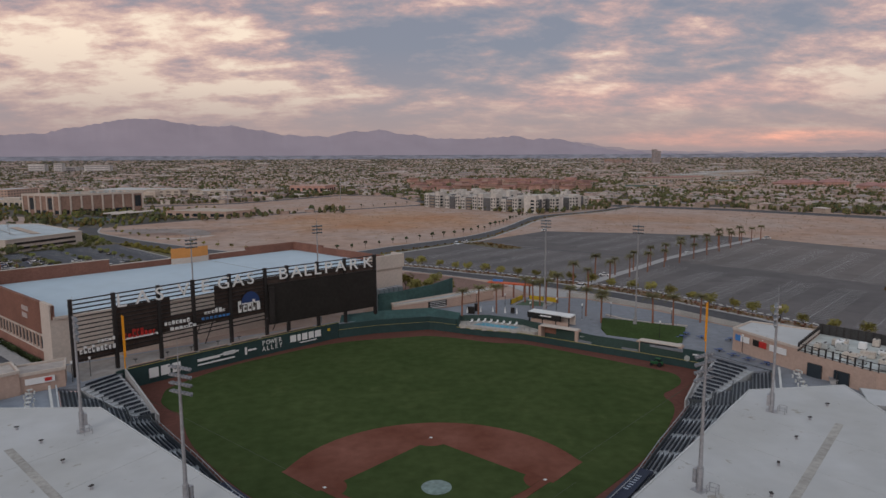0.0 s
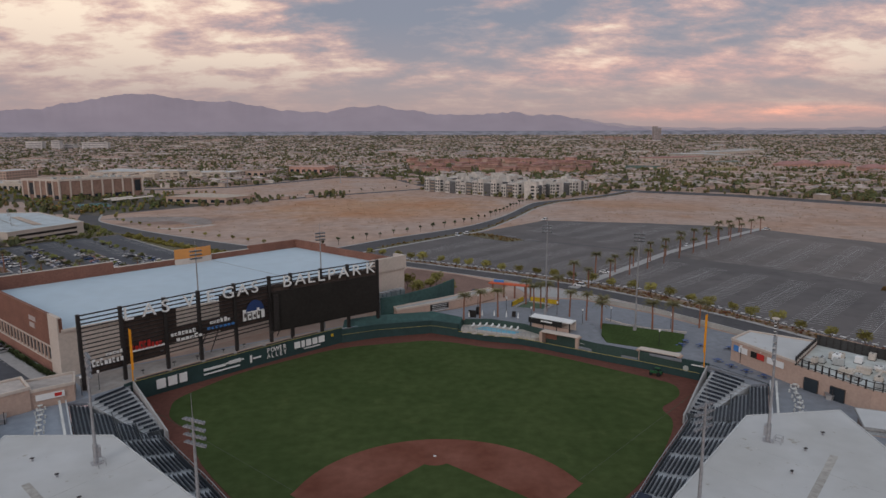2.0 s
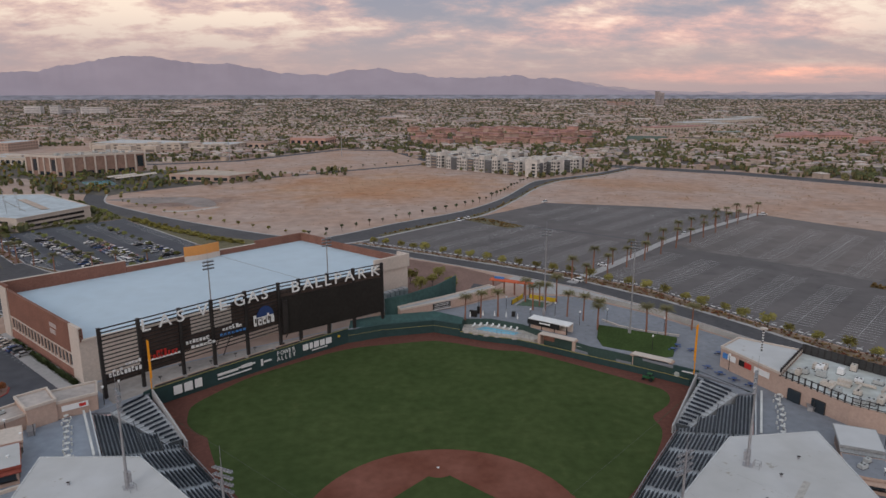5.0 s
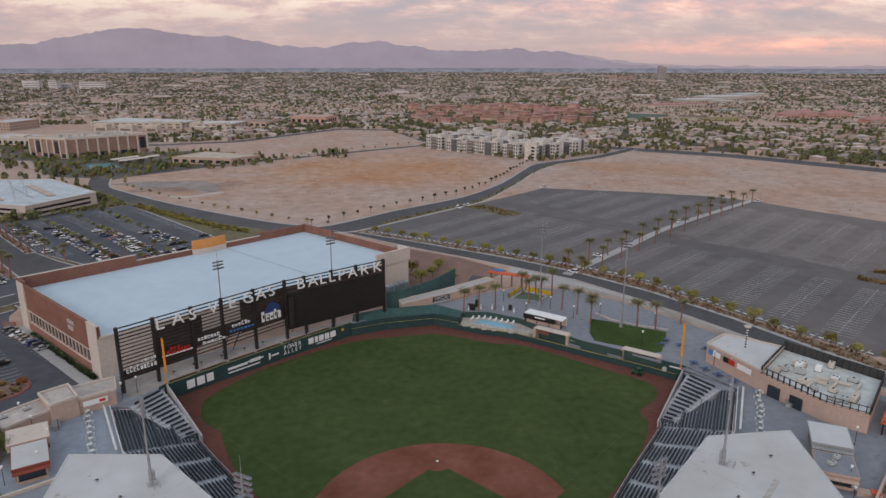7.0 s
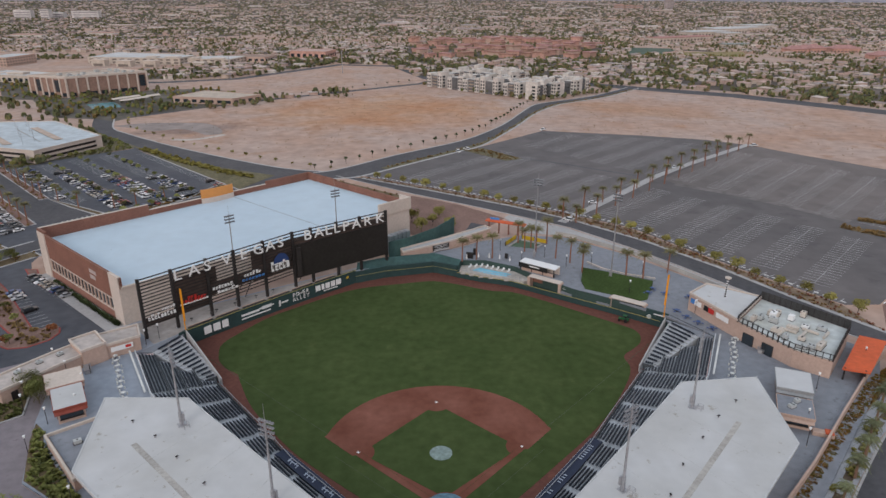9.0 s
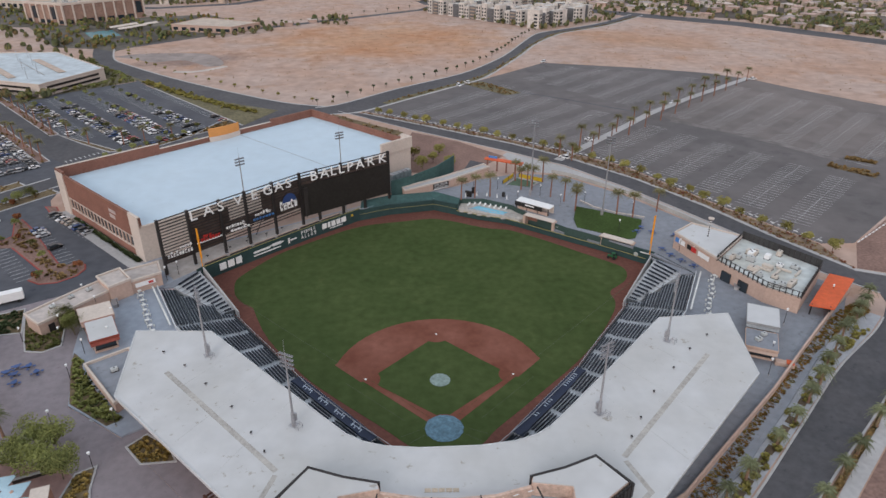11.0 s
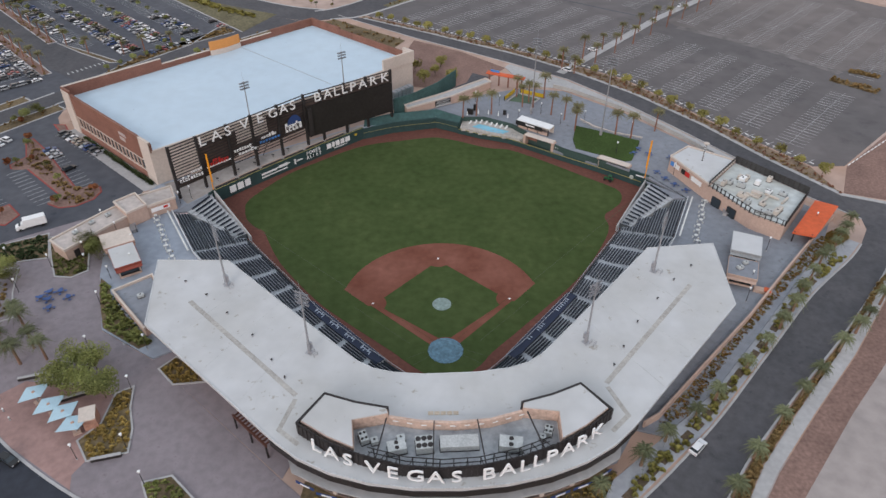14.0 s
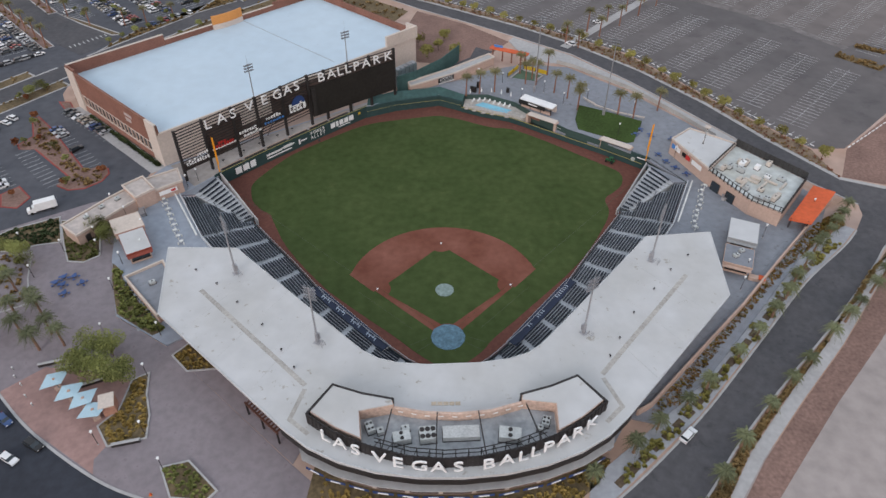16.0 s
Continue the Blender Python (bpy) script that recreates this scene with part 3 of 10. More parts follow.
# ---- seating bowl ----
def stand(front, back, rows, z0, z1, name, label, aisle=1.5, tread=(0.43, 0.45, 0.48)):
    """Stepped rows between a front and a back line, with seats on each row and aisles between sections."""
    th = thing(name, label, "seating", "seating sections", at=pose(0, 0, 0))
    steps, seats, rails = Mesher(), Mesher(), Mesher()
    for i in range(rows):
        ta, tb = i / rows, (i + 1) / rows
        la = [lerp(f, b, ta) for f, b in zip(front, back)]
        lb = [lerp(f, b, tb) for f, b in zip(front, back)]
        z = z0 + (z1 - z0) * i / (rows - 1)
        zp = -0.3 if i == 0 else z0 + (z1 - z0) * (i - 1) / (rows - 1)
        n0, m = len(steps.v), len(la)
        if i == 0:
            steps.v += [(*p, zp) for p in la]
        low = n0 if i == 0 else n0 - m
        up = len(steps.v)
        steps.v += [(*p, z) for p in la] + [(*p, z) for p in lb]
        for k in range(m - 1):
            steps.f += [(low + k, low + k + 1, up + k + 1, up + k), (up + k, up + k + 1, up + m + k + 1, up + m + k)]
        for k in range(m - 1):
            # seats along the tread, leaving an aisle at both ends
            mid_a, mid_b = lerp(la[k], lb[k], 0.55), lerp(la[k + 1], lb[k + 1], 0.55)
            length = math.dist(mid_a, mid_b)
            n = int((length - aisle) / 0.56)
            ang = math.degrees(math.atan2(mid_b[1] - mid_a[1], mid_b[0] - mid_a[0]))
            fx, fy = (lb[k][0] - la[k][0]), (lb[k][1] - la[k][1])
            dep = math.hypot(fx, fy)
            fx, fy = fx / dep, fy / dep
            for s in range(n):
                x, y = lerp(mid_a, mid_b, (aisle / 2 + 0.56 * (s + 0.5)) / length)
                seats.box(x, y, z + 0.38, 0.48, 0.42, 0.08, ang)
                seats.box(x + fx * 0.2, y + fy * 0.2, z + 0.32, 0.48, 0.08, 0.55, ang)
    part("riser", steps, mat("step_concrete" if aisle < 2 else "pale_step_concrete", tread, 0.85, fine=1.0), th, "pale concrete steps")
    seats_ob = part("seat", seats, SEAT, th, "rows of dark blue folding seats")
    seats_ob["kind"] = "stuff"
    rails.ribbon([lerp(f, b, -0.015) for f, b in zip(front, back)], 0.18, -0.3, z0 + 0.75)
    part("front_wall", rails, mat("stand_front", (0.10, 0.11, 0.12), 0.8), th, "low dark front wall")
    return th


def split_line(line, n):
    """Line divided into n pieces, as pairs of points by share of its length."""
    d = [0]
    for a, b in zip(line, line[1:]):
        d.append(d[-1] + math.dist(a, b))
    out = []
    for i in range(n + 1):
        s = d[-1] * i / n
        k = max(j for j in range(len(d) - 1) if d[j] <= s + 1e-9)
        out.append(lerp(line[k], line[k + 1], (s - d[k]) / (d[k + 1] - d[k])))
    return out


for sgn in (1, -1):
    fr, bk = split_line(SEAT_FRONT, 9), split_line(SEAT_BACK, 9)
    for k in range(9):
        stand([(sgn * x, y) for x, y in fr[k:k + 2]], [(sgn * x, y) for x, y in bk[k:k + 2]], 18, 0.7, C - 0.1, "seating_section", "grandstand section of dark blue seats on concrete steps")
    # the upper rows run on past the corner, cut off in steps by a short stand facing home plate
    b0, f0, u = Vector((-71.8, 39.6)), Vector((-58.6, 49.0)), Vector((-0.477, 0.879))
    for d0, d1, ln in ((0.0, 0.25, 24.5), (0.25, 0.5, 18.5), (0.5, 0.75, 11.5), (0.75, 1.0, 4.6)):
        fa, ba = b0.lerp(f0, d1), b0.lerp(f0, d0)
        fl, bl = [fa, fa + u * (ln - 1.6)], [ba, ba + u * ln]
        stand([(sgn * p.x, p.y) for p in fl], [(sgn * p.x, p.y) for p in bl], 5, 0.7 + 3.7 * (1 - d1), 0.5 + 3.7 * (1 - d0), "seating_section", "grandstand section of dark blue seats on concrete steps")
    a = [(sgn * -59.0, 53.2), (sgn * -62.4, 50.8)]
    b = [(sgn * -74.0, 71.2), (sgn * -79.2, 61.6)]
    cs = stand(a, b, 12, 0.9, C - 0.1, "seating_section", "corner stand of short dark seat rows on pale steps", 2.05, (0.47, 0.48, 0.50))
    q = [(sgn * -62.2, 50.5), (sgn * -79.2, 61.2), (sgn * -79.4, 61.7), (sgn * -62.5, 51.0)]
    part("side_wall", Mesher().prism(q if sgn < 0 else q[::-1], -0.3, [1.3, 4.7, 4.7, 1.3] if sgn < 0 else [1.3, 4.7, 4.7, 1.3]), mat("pale_step_concrete", (0.42, 0.42, 0.43), 0.85, fine=1.0), cs)
# home plate stand
stand([(-4.5, -13.0), (0, -14.2), (4.5, -13.0)], [(-9, -28.5), (0, -29.5), (9, -28.5)], 18, 0.7, C - 0.1, "seating_section", "grandstand section behind home plate")

# ---- grandstand roof ----
roof_in = [(-57.0, 22.6), (-37.8, 2.0), (-24.5, -12.0), (-21.0, -15.6), (-17.5, -18.0), (-13.0, -19.5), (-6.0, -20.4)]
roof_out = [(-75.7, 23.7), (-71.9, -1.2), (-36.5, -36.4), (-31.5, -40.6), (-25.0, -44.2), (-17.5, -46.8), (-9.0, -48.4), (0, -48.9)]
ROOF_POLY = roof_in + mirror(roof_in) + [(-x, y) for x, y in roof_out[:-1]] + roof_out[::-1]
rf = thing("grandstand_roof", "wide flat white membrane roof over the grandstand", "roof", kind="structure")
part("roof_slab", Mesher().prism(ROOF_POLY, R0, R1), ROOF, rf)

# ---- roads, lots and pavements ----
def road(name, line, width, label, z=G + 0.06, material=None, category="road"):
    return solid(name, Mesher().ribbon(line, width, z - 0.3, z), material or ROAD, label, category)


def kerb(line, label="pale concrete kerb", w=0.45, h=0.2):
    return solid("kerb", Mesher().ribbon(line, w, G - 0.2, G + h), CONCRETE, label, "kerb", group="kerbs")


# street east of the park, from the south to the junction
E_NEAR = smooth_line([(10.0, -63.0), (32.9, -49.6), (56.9, -30.6), (80.1, -8.6), (102.0, 12.4), (121.0, 27.4), (128.5, 34.5)])
E_FAR = smooth_line([(22.0, -76.0), (50.0, -51.5), (61.3, -39.7), (72.1, -29.6), (83.3, -19.7), (100.8, -4.6), (116.1, 9.6), (127.0, 20.2), (136.0, 29.0), (160.0, 46.0)])
sheet("road_east", [(-30, -82)] + E_NEAR + [(134.5, 42.0), (136.0, 47.5), (150.0, 56.0), (175.0, 56.0)] + E_FAR[::-1] + [(0, -95)], G + 0.06, ROAD, "grey asphalt street", "road", 0.3)
N_NEAR = [(136.0, 47.5), (124.6, 62.0), (111.3, 88.6), (95.5, 115.9), (83.0, 136.1), (64.5, 161.5), (41.4, 181.6), (21.1, 198.3), (-2.3, 216.6), (-44.5, 254.6)]
N_FAR = [(150.0, 56.0), (137.4, 62.0), (122.4, 88.1), (109.0, 115.2), (90.5, 144.9), (66.8, 173.0), (46.0, 192.5), (27.0, 207.0), (6.0, 223.0), (-30.0, 249.0)]
sheet("road_north", N_NEAR + N_FAR[::-1], G + 0.065, ROAD, "grey asphalt street along the lot", "road", 0.3)
sheet("road_side", [(150.0, 56.0), (175.0, 56.0), (330.0, 160.0), (324.0, 172.0)], G + 0.062, ROAD, "grey asphalt street", "road", 0.3)
DIAG_N = smooth_line([(-92.0, 262.5), (-68.0, 262.0), (-47.1, 267.0), (-11.9, 303.2), (32.3, 343.0), (60.0, 383.0), (76.4, 414.9), (97.0, 463.0), (112.2, 494.0), (131.1, 511.0), (180.2, 546.0), (233.0, 604.8)], 4)
DIAG_S = smooth_line([(-60.0, 245.0), (-44.5, 249.0), (-30.4, 253.7), (0.0, 283.0), (29.6, 312.0), (48.6, 333.1), (80.0, 395.0), (106.2, 452.5), (132.7, 492.0), (150.0, 507.0), (190.0, 538.0), (243.0, 597.0)], 4)
sheet("road_diagonal", DIAG_N + DIAG_S[::-1], G + 0.05, ROAD, "dark asphalt road between dirt lots", "road", 0.3)
W_N = smooth_line([(-53.0, 264.5), (-77.1, 274.0), (-115.7, 301.3), (-161.5, 339.0), (-205.0, 381.0), (-222.0, 402.0), (-236.0, 440.0)], 4)
W_S = smooth_line([(-60.0, 245.0), (-90.3, 259.4), (-135.7, 288.0), (-179.5, 328.1), (-222.0, 378.0), (-240.0, 408.0), (-252.0, 440.0)], 4)
sheet("road_west", W_N + W_S[::-1], G + 0.055, ROAD, "asphalt road beside the dirt lot", "road", 0.3)
UW, NW = Vector((0.6606, -0.7507)), Vector((0.7507, 0.6606))
UR, NR = Vector((0.6223, 0.7828)), Vector((-0.7828, 0.6223))


def lot_at(a, c):
    """Place in the west car parks: a along the rows of stalls, c across them."""
    return tuple(UW * a + NW * c)


def road_at(a, c):
    """Place beside the road behind the arena: a along it, c across it."""
    return tuple(UR * a + NR * c)


sheet("road_lots", [road_at(-75, 211), road_at(95, 211), (-80, 232), (-60, 244), (-90, 259), (-106, 238), road_at(95, 222), road_at(-75, 222)], G + 0.058, ROAD, "asphalt road between car parks", "road", 0.3)
sheet("road_side_west", [lot_at(-420, -8.5), lot_at(-262, -8.5), lot_at(-240, -5.5), lot_at(-228, -3.5), lot_at(-233.7, 16.5), lot_at(-260, 10), lot_at(-281, 6.5), lot_at(-310, 3.6), lot_at(-420, 3.6)], G + 0.054, ROAD, "asphalt side road lined with palms", "road", 0.3)
road("road_back", [(-236.0, 440.0), (-160.0, 516.0), (-70.0, 583.0), (14.0, 645.0), (60, 740)], 9, "narrow dark road between dirt fields", G + 0.045)
road("road_far_east", [(120, 690), (238.0, 600.0), (320.0, 540.0), (405.0, 438.0), (600, 190)], 26, "wide far street", G + 0.04)
road("road_far_west", [(-420, 690), (-276, 668), (-196.9, 698.0), (-92.0, 850.0), (-14, 828), (24, 690), (60, 640)], 14, "far street", G + 0.042)

# big empty car park
LOT = [(148.5, 80.5), (136.8, 80.8), (117.0, 112.2), (90.2, 161.3), (59.0, 188.5), (28.2, 213.3), (-29.0, 253.0), (-9.3, 277.0), (28.8, 310.0), (50, 330), (95.5, 375.2), (160.6, 355.3), (202.4, 337.7), (224.9, 318.4), (243.2, 289.5), (271.8, 252.3), (330, 200), (220.4, 140)]
sheet("parking_lot", LOT, G + 0.03, ASPHALT, "large empty worn asphalt car park", "car park", 0.3)
sheet("gravel_corner", [(150.5, 58.0), (174.0, 58.5), (320.0, 166.0), (300, 180), (222.0, 139), (149.0, 80.0), (138.6, 63.0)], G + 0.035, GRAVEL, "brown gravel verge", "gravel", 0.3)
VERGE = N_FAR[1:] + [(-33.0, 254.5), (28.2, 212.3), (59.0, 187.5), (89.5, 160.3), (116.0, 112.0), (136.0, 80.3)]
sheet("gravel_verge", VERGE, G + 0.036, mat("verge_soil", (0.26, 0.19, 0.135), 0.95, fine=1.0, vary=0.25), "planted brown verge along the street", "verge", 0.3)
STRIP = [(62.5, 169.0), (101.7, 210.5), (130.1, 241.5), (161.5, 270.0), (225.0, 322.0)]
solid("walkway_lot", Mesher().ribbon(STRIP, 4.2, G, G + 0.16), CONCRETE, "pale concrete walkway crossing the car park", "walkway")
# west car parks
sheet("road_lot_link", [(-97, 76), (-142, 121), (-148, 133), (-150, 158), (-141, 186), (-108, 244), (-184, 322), (-255, 318), (-420, 240), (-334, 102), (-250, 60), (-200, 44), (-150, 38), (-120, 46)], G + 0.022, ASPHALT_W, "asphalt drive between the car parks", "road", 0.3)
sheet("parking_lot_west", [lot_at(-368, 8), lot_at(-368, 82), lot_at(-236, 82), lot_at(-236, 22), lot_at(-262, 12), lot_at(-285, 8)], G + 0.032, ASPHALT_W, "asphalt car park with rows of cars", "car park", 0.3)
sheet("parking_lot_far_west", [lot_at(-350, -13), lot_at(-240, -13), lot_at(-238, -95), lot_at(-350, -95)], G + 0.031, ASPHALT_W, "asphalt car park with rows of cars", "car park", 0.3)
sheet("parking_lot_arena", [(-97.5, 75.5), (-141.8, 119.8), (-148, 131), (-163, 150), (-188, 138), (-250, 108), (-200, 64), (-150, 45), (-131, 47), (-114, 44), (-98.5, 64.5)], G + 0.033, ASPHALT_W, "asphalt car park beside the arena", "car park", 0.3)

# south-west street, plaza
SW_KERB = smooth_line([(-200, 70), (-160, 34), (-128, 4), (-107.6, -16.5), (-95.1, -27.9), (-77.4, -39.9), (-64.3, -45.6), (-46.0, -52.0), (-28.0, -58.0), (4, -64)], 5)
sheet("plaza", [(-72, -3.2), (-88, 7.8), (-96.2, 30), (-104, 62), (-112, 59), (-150, 37), (-158, 31)] + SW_KERB[11:41] + [(-30, -44), (-36.5, -38)], G + 0.07, PLAZA, "mauve-grey paved entrance plaza", "plaza", 0.3)
sheet("road_south", SW_KERB + [(10, -66), (-8, -96), (-60, -96), (-110, -72), (-150, -20), (-215, 45)], G + 0.052, mat("new_asphalt", (0.036, 0.040, 0.052), 0.85, fine=0.6, coarse=0.06, vary=0.15), "dark curving asphalt street", "road", 0.3)

# ---- arena building behind left field ----
A_SW, A_W, A_N, A_NE = (-92.6, 79.1), (-137.3, 123.3), (-52.0, 201.0), (-5.2, 154.3)
AH = 20.0


def quad_inset(q, d):
    c = [Vector(p) for p in q]
    mid = sum(c, Vector((0, 0))) / len(c)
    out = []
    n = len(c)
    for i, p in enumerate(c):
        e1, e2 = (p - c[i - 1]).normalized(), (c[(i + 1) % n] - p).normalized()
        n1, n2 = Vector((-e1.y, e1.x)), Vector((-e2.y, e2.x))
        if n1.dot(mid - p) < 0:
            n1 = -n1
        if n2.dot(mid - p) < 0:
            n2 = -n2
        k = (n1 + n2).normalized()
        out.append(tuple(p + k * d / max(0.3, k.dot(n1))))
    return out


arena = thing("arena_building", "large box-shaped arena with pale blue roof and red-brown brick walls", "building")
AQ = [A_SW, A_W, A_N, A_NE]
part("wall", Mesher().prism(AQ, G - 0.5, AH - 3.4), STUCCO_PALE, arena, "tan stucco walls")
part("roof", Mesher().prism(quad_inset(AQ, 0.5), AH - 3.6, AH - 3.1), ROOF_BLUE, arena, "pale blue-white membrane roof")
part("parapet", Mesher().ribbon([A_SW, lerp(A_SW, A_W, 0.9)], 0.9, AH - 3.6, AH), BRICK, arena, "red-brown parapet")
part("parapet", Mesher().ribbon([lerp(A_SW, A_W, 0.9), A_W, lerp(A_W, A_N, 0.34)], 0.9, AH - 3.6, AH + 1.2), BRICK, arena, "red-brown raised parapet")
part("parapet", Mesher().ribbon([lerp(A_W, A_N, 0.341), lerp(A_W, A_N, 0.8)], 0.9, AH - 3.6, AH - 1.0), BRICK, arena, "red-brown parapet")
part("parapet_cap", Mesher().ribbon([A_W, lerp(A_W, A_N, 0.34)], 1.1, AH + 1.2, AH + 1.35), STUCCO_PALE, arena, "pale metal parapet cap")
part("parapet_cap", Mesher().ribbon([lerp(A_W, A_N, 0.341), lerp(A_W, A_N, 0.8)], 1.1, AH - 1.0, AH - 0.85), STUCCO_PALE, arena, "pale metal parapet cap")
part("parapet", Mesher().ribbon([lerp(A_W, A_N, 0.8), A_N, lerp(A_N, A_NE, 0.3)], 0.9, AH - 3.6, AH + 0.3), BRICK, arena, "red-brown raised parapet")
part("parapet", Mesher().ribbon([lerp(A_N, A_NE, 0.3), lerp(A_N, A_NE, 0.92)], 0.9, AH - 3.6, AH - 0.4), BRICK, arena)
part("parapet", Mesher().ribbon([lerp(A_SW, A_NE, 0.86), A_NE, lerp(A_NE, A_N, 0.08)], 1.0, AH - 3.6, AH + 1.3), STUCCO_PALE, arena, "tan raised corner parapet")
part("parapet", Mesher().ribbon([lerp(A_SW, A_NE, 0.0), lerp(A_SW, A_NE, 0.86)], 0.7, AH - 3.6, AH - 2.9), STUCCO_PALE, arena)

# ---- scoreboard frame ----
FR = [(-83.6, 69.6), (-45.5, 104.4), (-14.2, 124.0)]
fr_len = [math.dist(FR[0], FR[1]), math.dist(FR[1], FR[2])]


def on_frame(s):
    """Point on the scoreboard frame's line, s from 0 to 1."""
    d = s * sum(fr_len)
    return lerp(FR[0], FR[1], d / fr_len[0]) if d <= fr_len[0] else lerp(FR[1], FR[2], (d - fr_len[0]) / fr_len[1])


def frame_top(s):
    return 23.3 + 1.9 * s


board = thing("scoreboard_frame", "long dark steel scoreboard frame with louvres and white sign letters", "scoreboard")
POSTS = [0.0, 0.11, 0.235, 0.34, 0.46, 0.587, 0.663, 0.773, 0.878, 1.0]
for s in POSTS:
    x, y = on_frame(s)
    part("post", Mesher().box(x, y, C - 0.3, 0.85, 0.85, frame_top(s) + 0.5 - C, 40), DARK_STEEL, board)
    part("foot_plate", Mesher().box(x, y, C - 0.02, 1.3, 1.3, 0.12, 40), GREY_STEEL, board)


def frame_span(s0, s1):
    pts = [s0] + [fr_len[0] / sum(fr_len)] * (s0 < fr_len[0] / sum(fr_len) < s1) + [s1]
    return [on_frame(s) for s in pts], pts


def back_of(line, d):
    """The line moved d metres away from the field."""
    return [(x - 0.68 * d, y + 0.73 * d) for x, y in line]


for k in range(4):
    line, ss = frame_span(0.0, 1.0)
    part("louvre", Mesher().ribbon(line, 0.3, [frame_top(s) - 0.3 - k * 1.05 for s in ss], [frame_top(s) - k * 1.05 for s in ss]), DARK_STEEL, board)
for k in range(4, 15):
    line, ss = frame_span(0.0, 0.587)
    part("louvre", Mesher().ribbon(line, 0.26, [frame_top(s) - 0.24 - k * 1.05 for s in ss], [frame_top(s) - k * 1.05 for s in ss]), DARK_STEEL, board)
for s0, s1, hi, lo in ((0.11, 0.235, 3.6, 15.2), (0.235, 0.27, 3.2, 12.6), (0.41, 0.587, 2.6, 12.8), (0.27, 0.41, 8.4, 12.4), (0.0, 0.11, 12.6, 15.4)):
    line, ss = frame_span(s0, s1)
    part("back_panel", Mesher().ribbon(back_of(line, 0.35), 0.15, [frame_top(s) - lo for s in ss], [frame_top(s) - hi for s in ss]), PANEL, board, "dark brown backing panel")
line, ss = frame_span(0.593, 0.998)
part("screen", Mesher().ribbon(back_of(line, -0.3), 0.9, [frame_top(s) - 16.6 for s in ss], [frame_top(s) - 4.6 for s in ss]), SCREEN, board, "large dark video screen, switched off")
part("screen_surround", Mesher().ribbon(back_of(line, 0.3), 0.5, [frame_top(s) - 16.9 for s in ss], [frame_top(s) - 2.6 for s in ss]), PANEL, board, "dark brown surround")
ss = [0.592, 0.61]
part("speaker_column", Mesher().ribbon(back_of([on_frame(s) for s in ss], -1.0), 0.7, 8.5, 19.0), DARK_STEEL, board)
for s in (0.36, 0.40, 0.64, 0.69):
    x, y = on_frame(s)
    part("strut", Mesher().tube((x, y, 12.0), (x - 3.5, y + 3.7, C), 0.14), DARK_STEEL, board)

LETTERS = {}


def letter_data(ch, height, depth, wide=1.0, material=None):
    """Mesh of one letter in the x-z plane, centred on its foot, front towards -y."""
    key = (ch, height, depth, wide, material)
    if key not in LETTERS:
        cu = bpy.data.curves.new("letter", "FONT")
        cu.body, cu.size, cu.extrude, cu.resolution_u = ch, 1.0, 0.03, 3
        tmp = new("letter_tmp", cu)
        me = bpy.data.meshes.new_from_object(tmp.evaluated_get(bpy.context.evaluated_depsgraph_get()))
        bpy.data.objects.remove(tmp)
        co = [v.co.copy() for v in me.vertices]
        x0, x1 = min(c.x for c in co), max(c.x for c in co)
        y0, y1 = min(c.y for c in co), max(c.y for c in co)
        k = height / (y1 - y0)
        for v, c in zip(me.vertices, co):
            v.co = ((c.x - (x0 + x1) / 2) * k * wide, -c.z / 0.03 * depth / 2, (c.y - y0) * k)
        me.materials.append(material or LETTER)
        me.name = "letter"
        LETTERS[key] = me
    return LETTERS[key]


def letter(ch, x, y, z, heading, height, depth, parent, wide=1.0, material=None, lean=0.0):
    ob = new("letter", letter_data(ch, height, depth, wide, material))
    ob.parent = parent
    ob.matrix_basis = pose(x, y, z, lean, 0, heading)
    return ob


SIGN = "LASVEGASBALLPARK"
SPOTS = [0.13, 0.187, 0.236, 0.308, 0.378, 0.436, 0.486, 0.530, 0.647, 0.693, 0.735, 0.772, 0.812, 0.858, 0.911, 0.968]
for ch, s in zip(SIGN, SPOTS):
    x, y = back_of([on_frame(s)], -0.75)[0]
    hd = math.degrees(math.atan2(34.8, 38.1)) if s < fr_len[0] / sum(fr_len) else math.degrees(math.atan2(19.6, 31.3))
    letter(ch, x, y, frame_top(s) - 3.55, hd, 3.3, 0.3, board, 1.12)

# sponsor signs on the louvres, as plain shapes
def sign(name, s0, s1, z0, z1, shapes, label):
    th = thing(name, label, "sign", "sponsor signs")
    for kind, a, b, c, d, m in shapes:
        pa, pb = back_of([on_frame(s0 + (s1 - s0) * a)], -0.6)[0], back_of([on_frame(s0 + (s1 - s0) * b)], -0.6)[0]
        zz = [z0 + (z1 - z0) * c, z0 + (z1 - z0) * d]
        if kind == "stroke":
            part("stroke", Mesher().ribbon([pa, pb], 0.36 if m is PANEL else 0.3, zz[0], zz[1]), m, th)
        else:
            v, f = [], []
            n = 22
            for i in range(n + 1):
                t = math.pi * i / n
                u, h = 0.5 - 0.5 * math.cos(t), math.sin(t)
                p = lerp(pa, pb, u)
                v += [(*p, zz[0]), (*p, zz[0] + (zz[1] - zz[0]) * h)]
            for i in range(n):
                f.append((2 * i, 2 * i + 2, 2 * i + 3, 2 * i + 1))
            me = Mesher().add(v, f)
            me.add([(x + 0.1, y - 0.1, z) for x, y, z in v], f)
            part("arch", me, m, th)
    return th


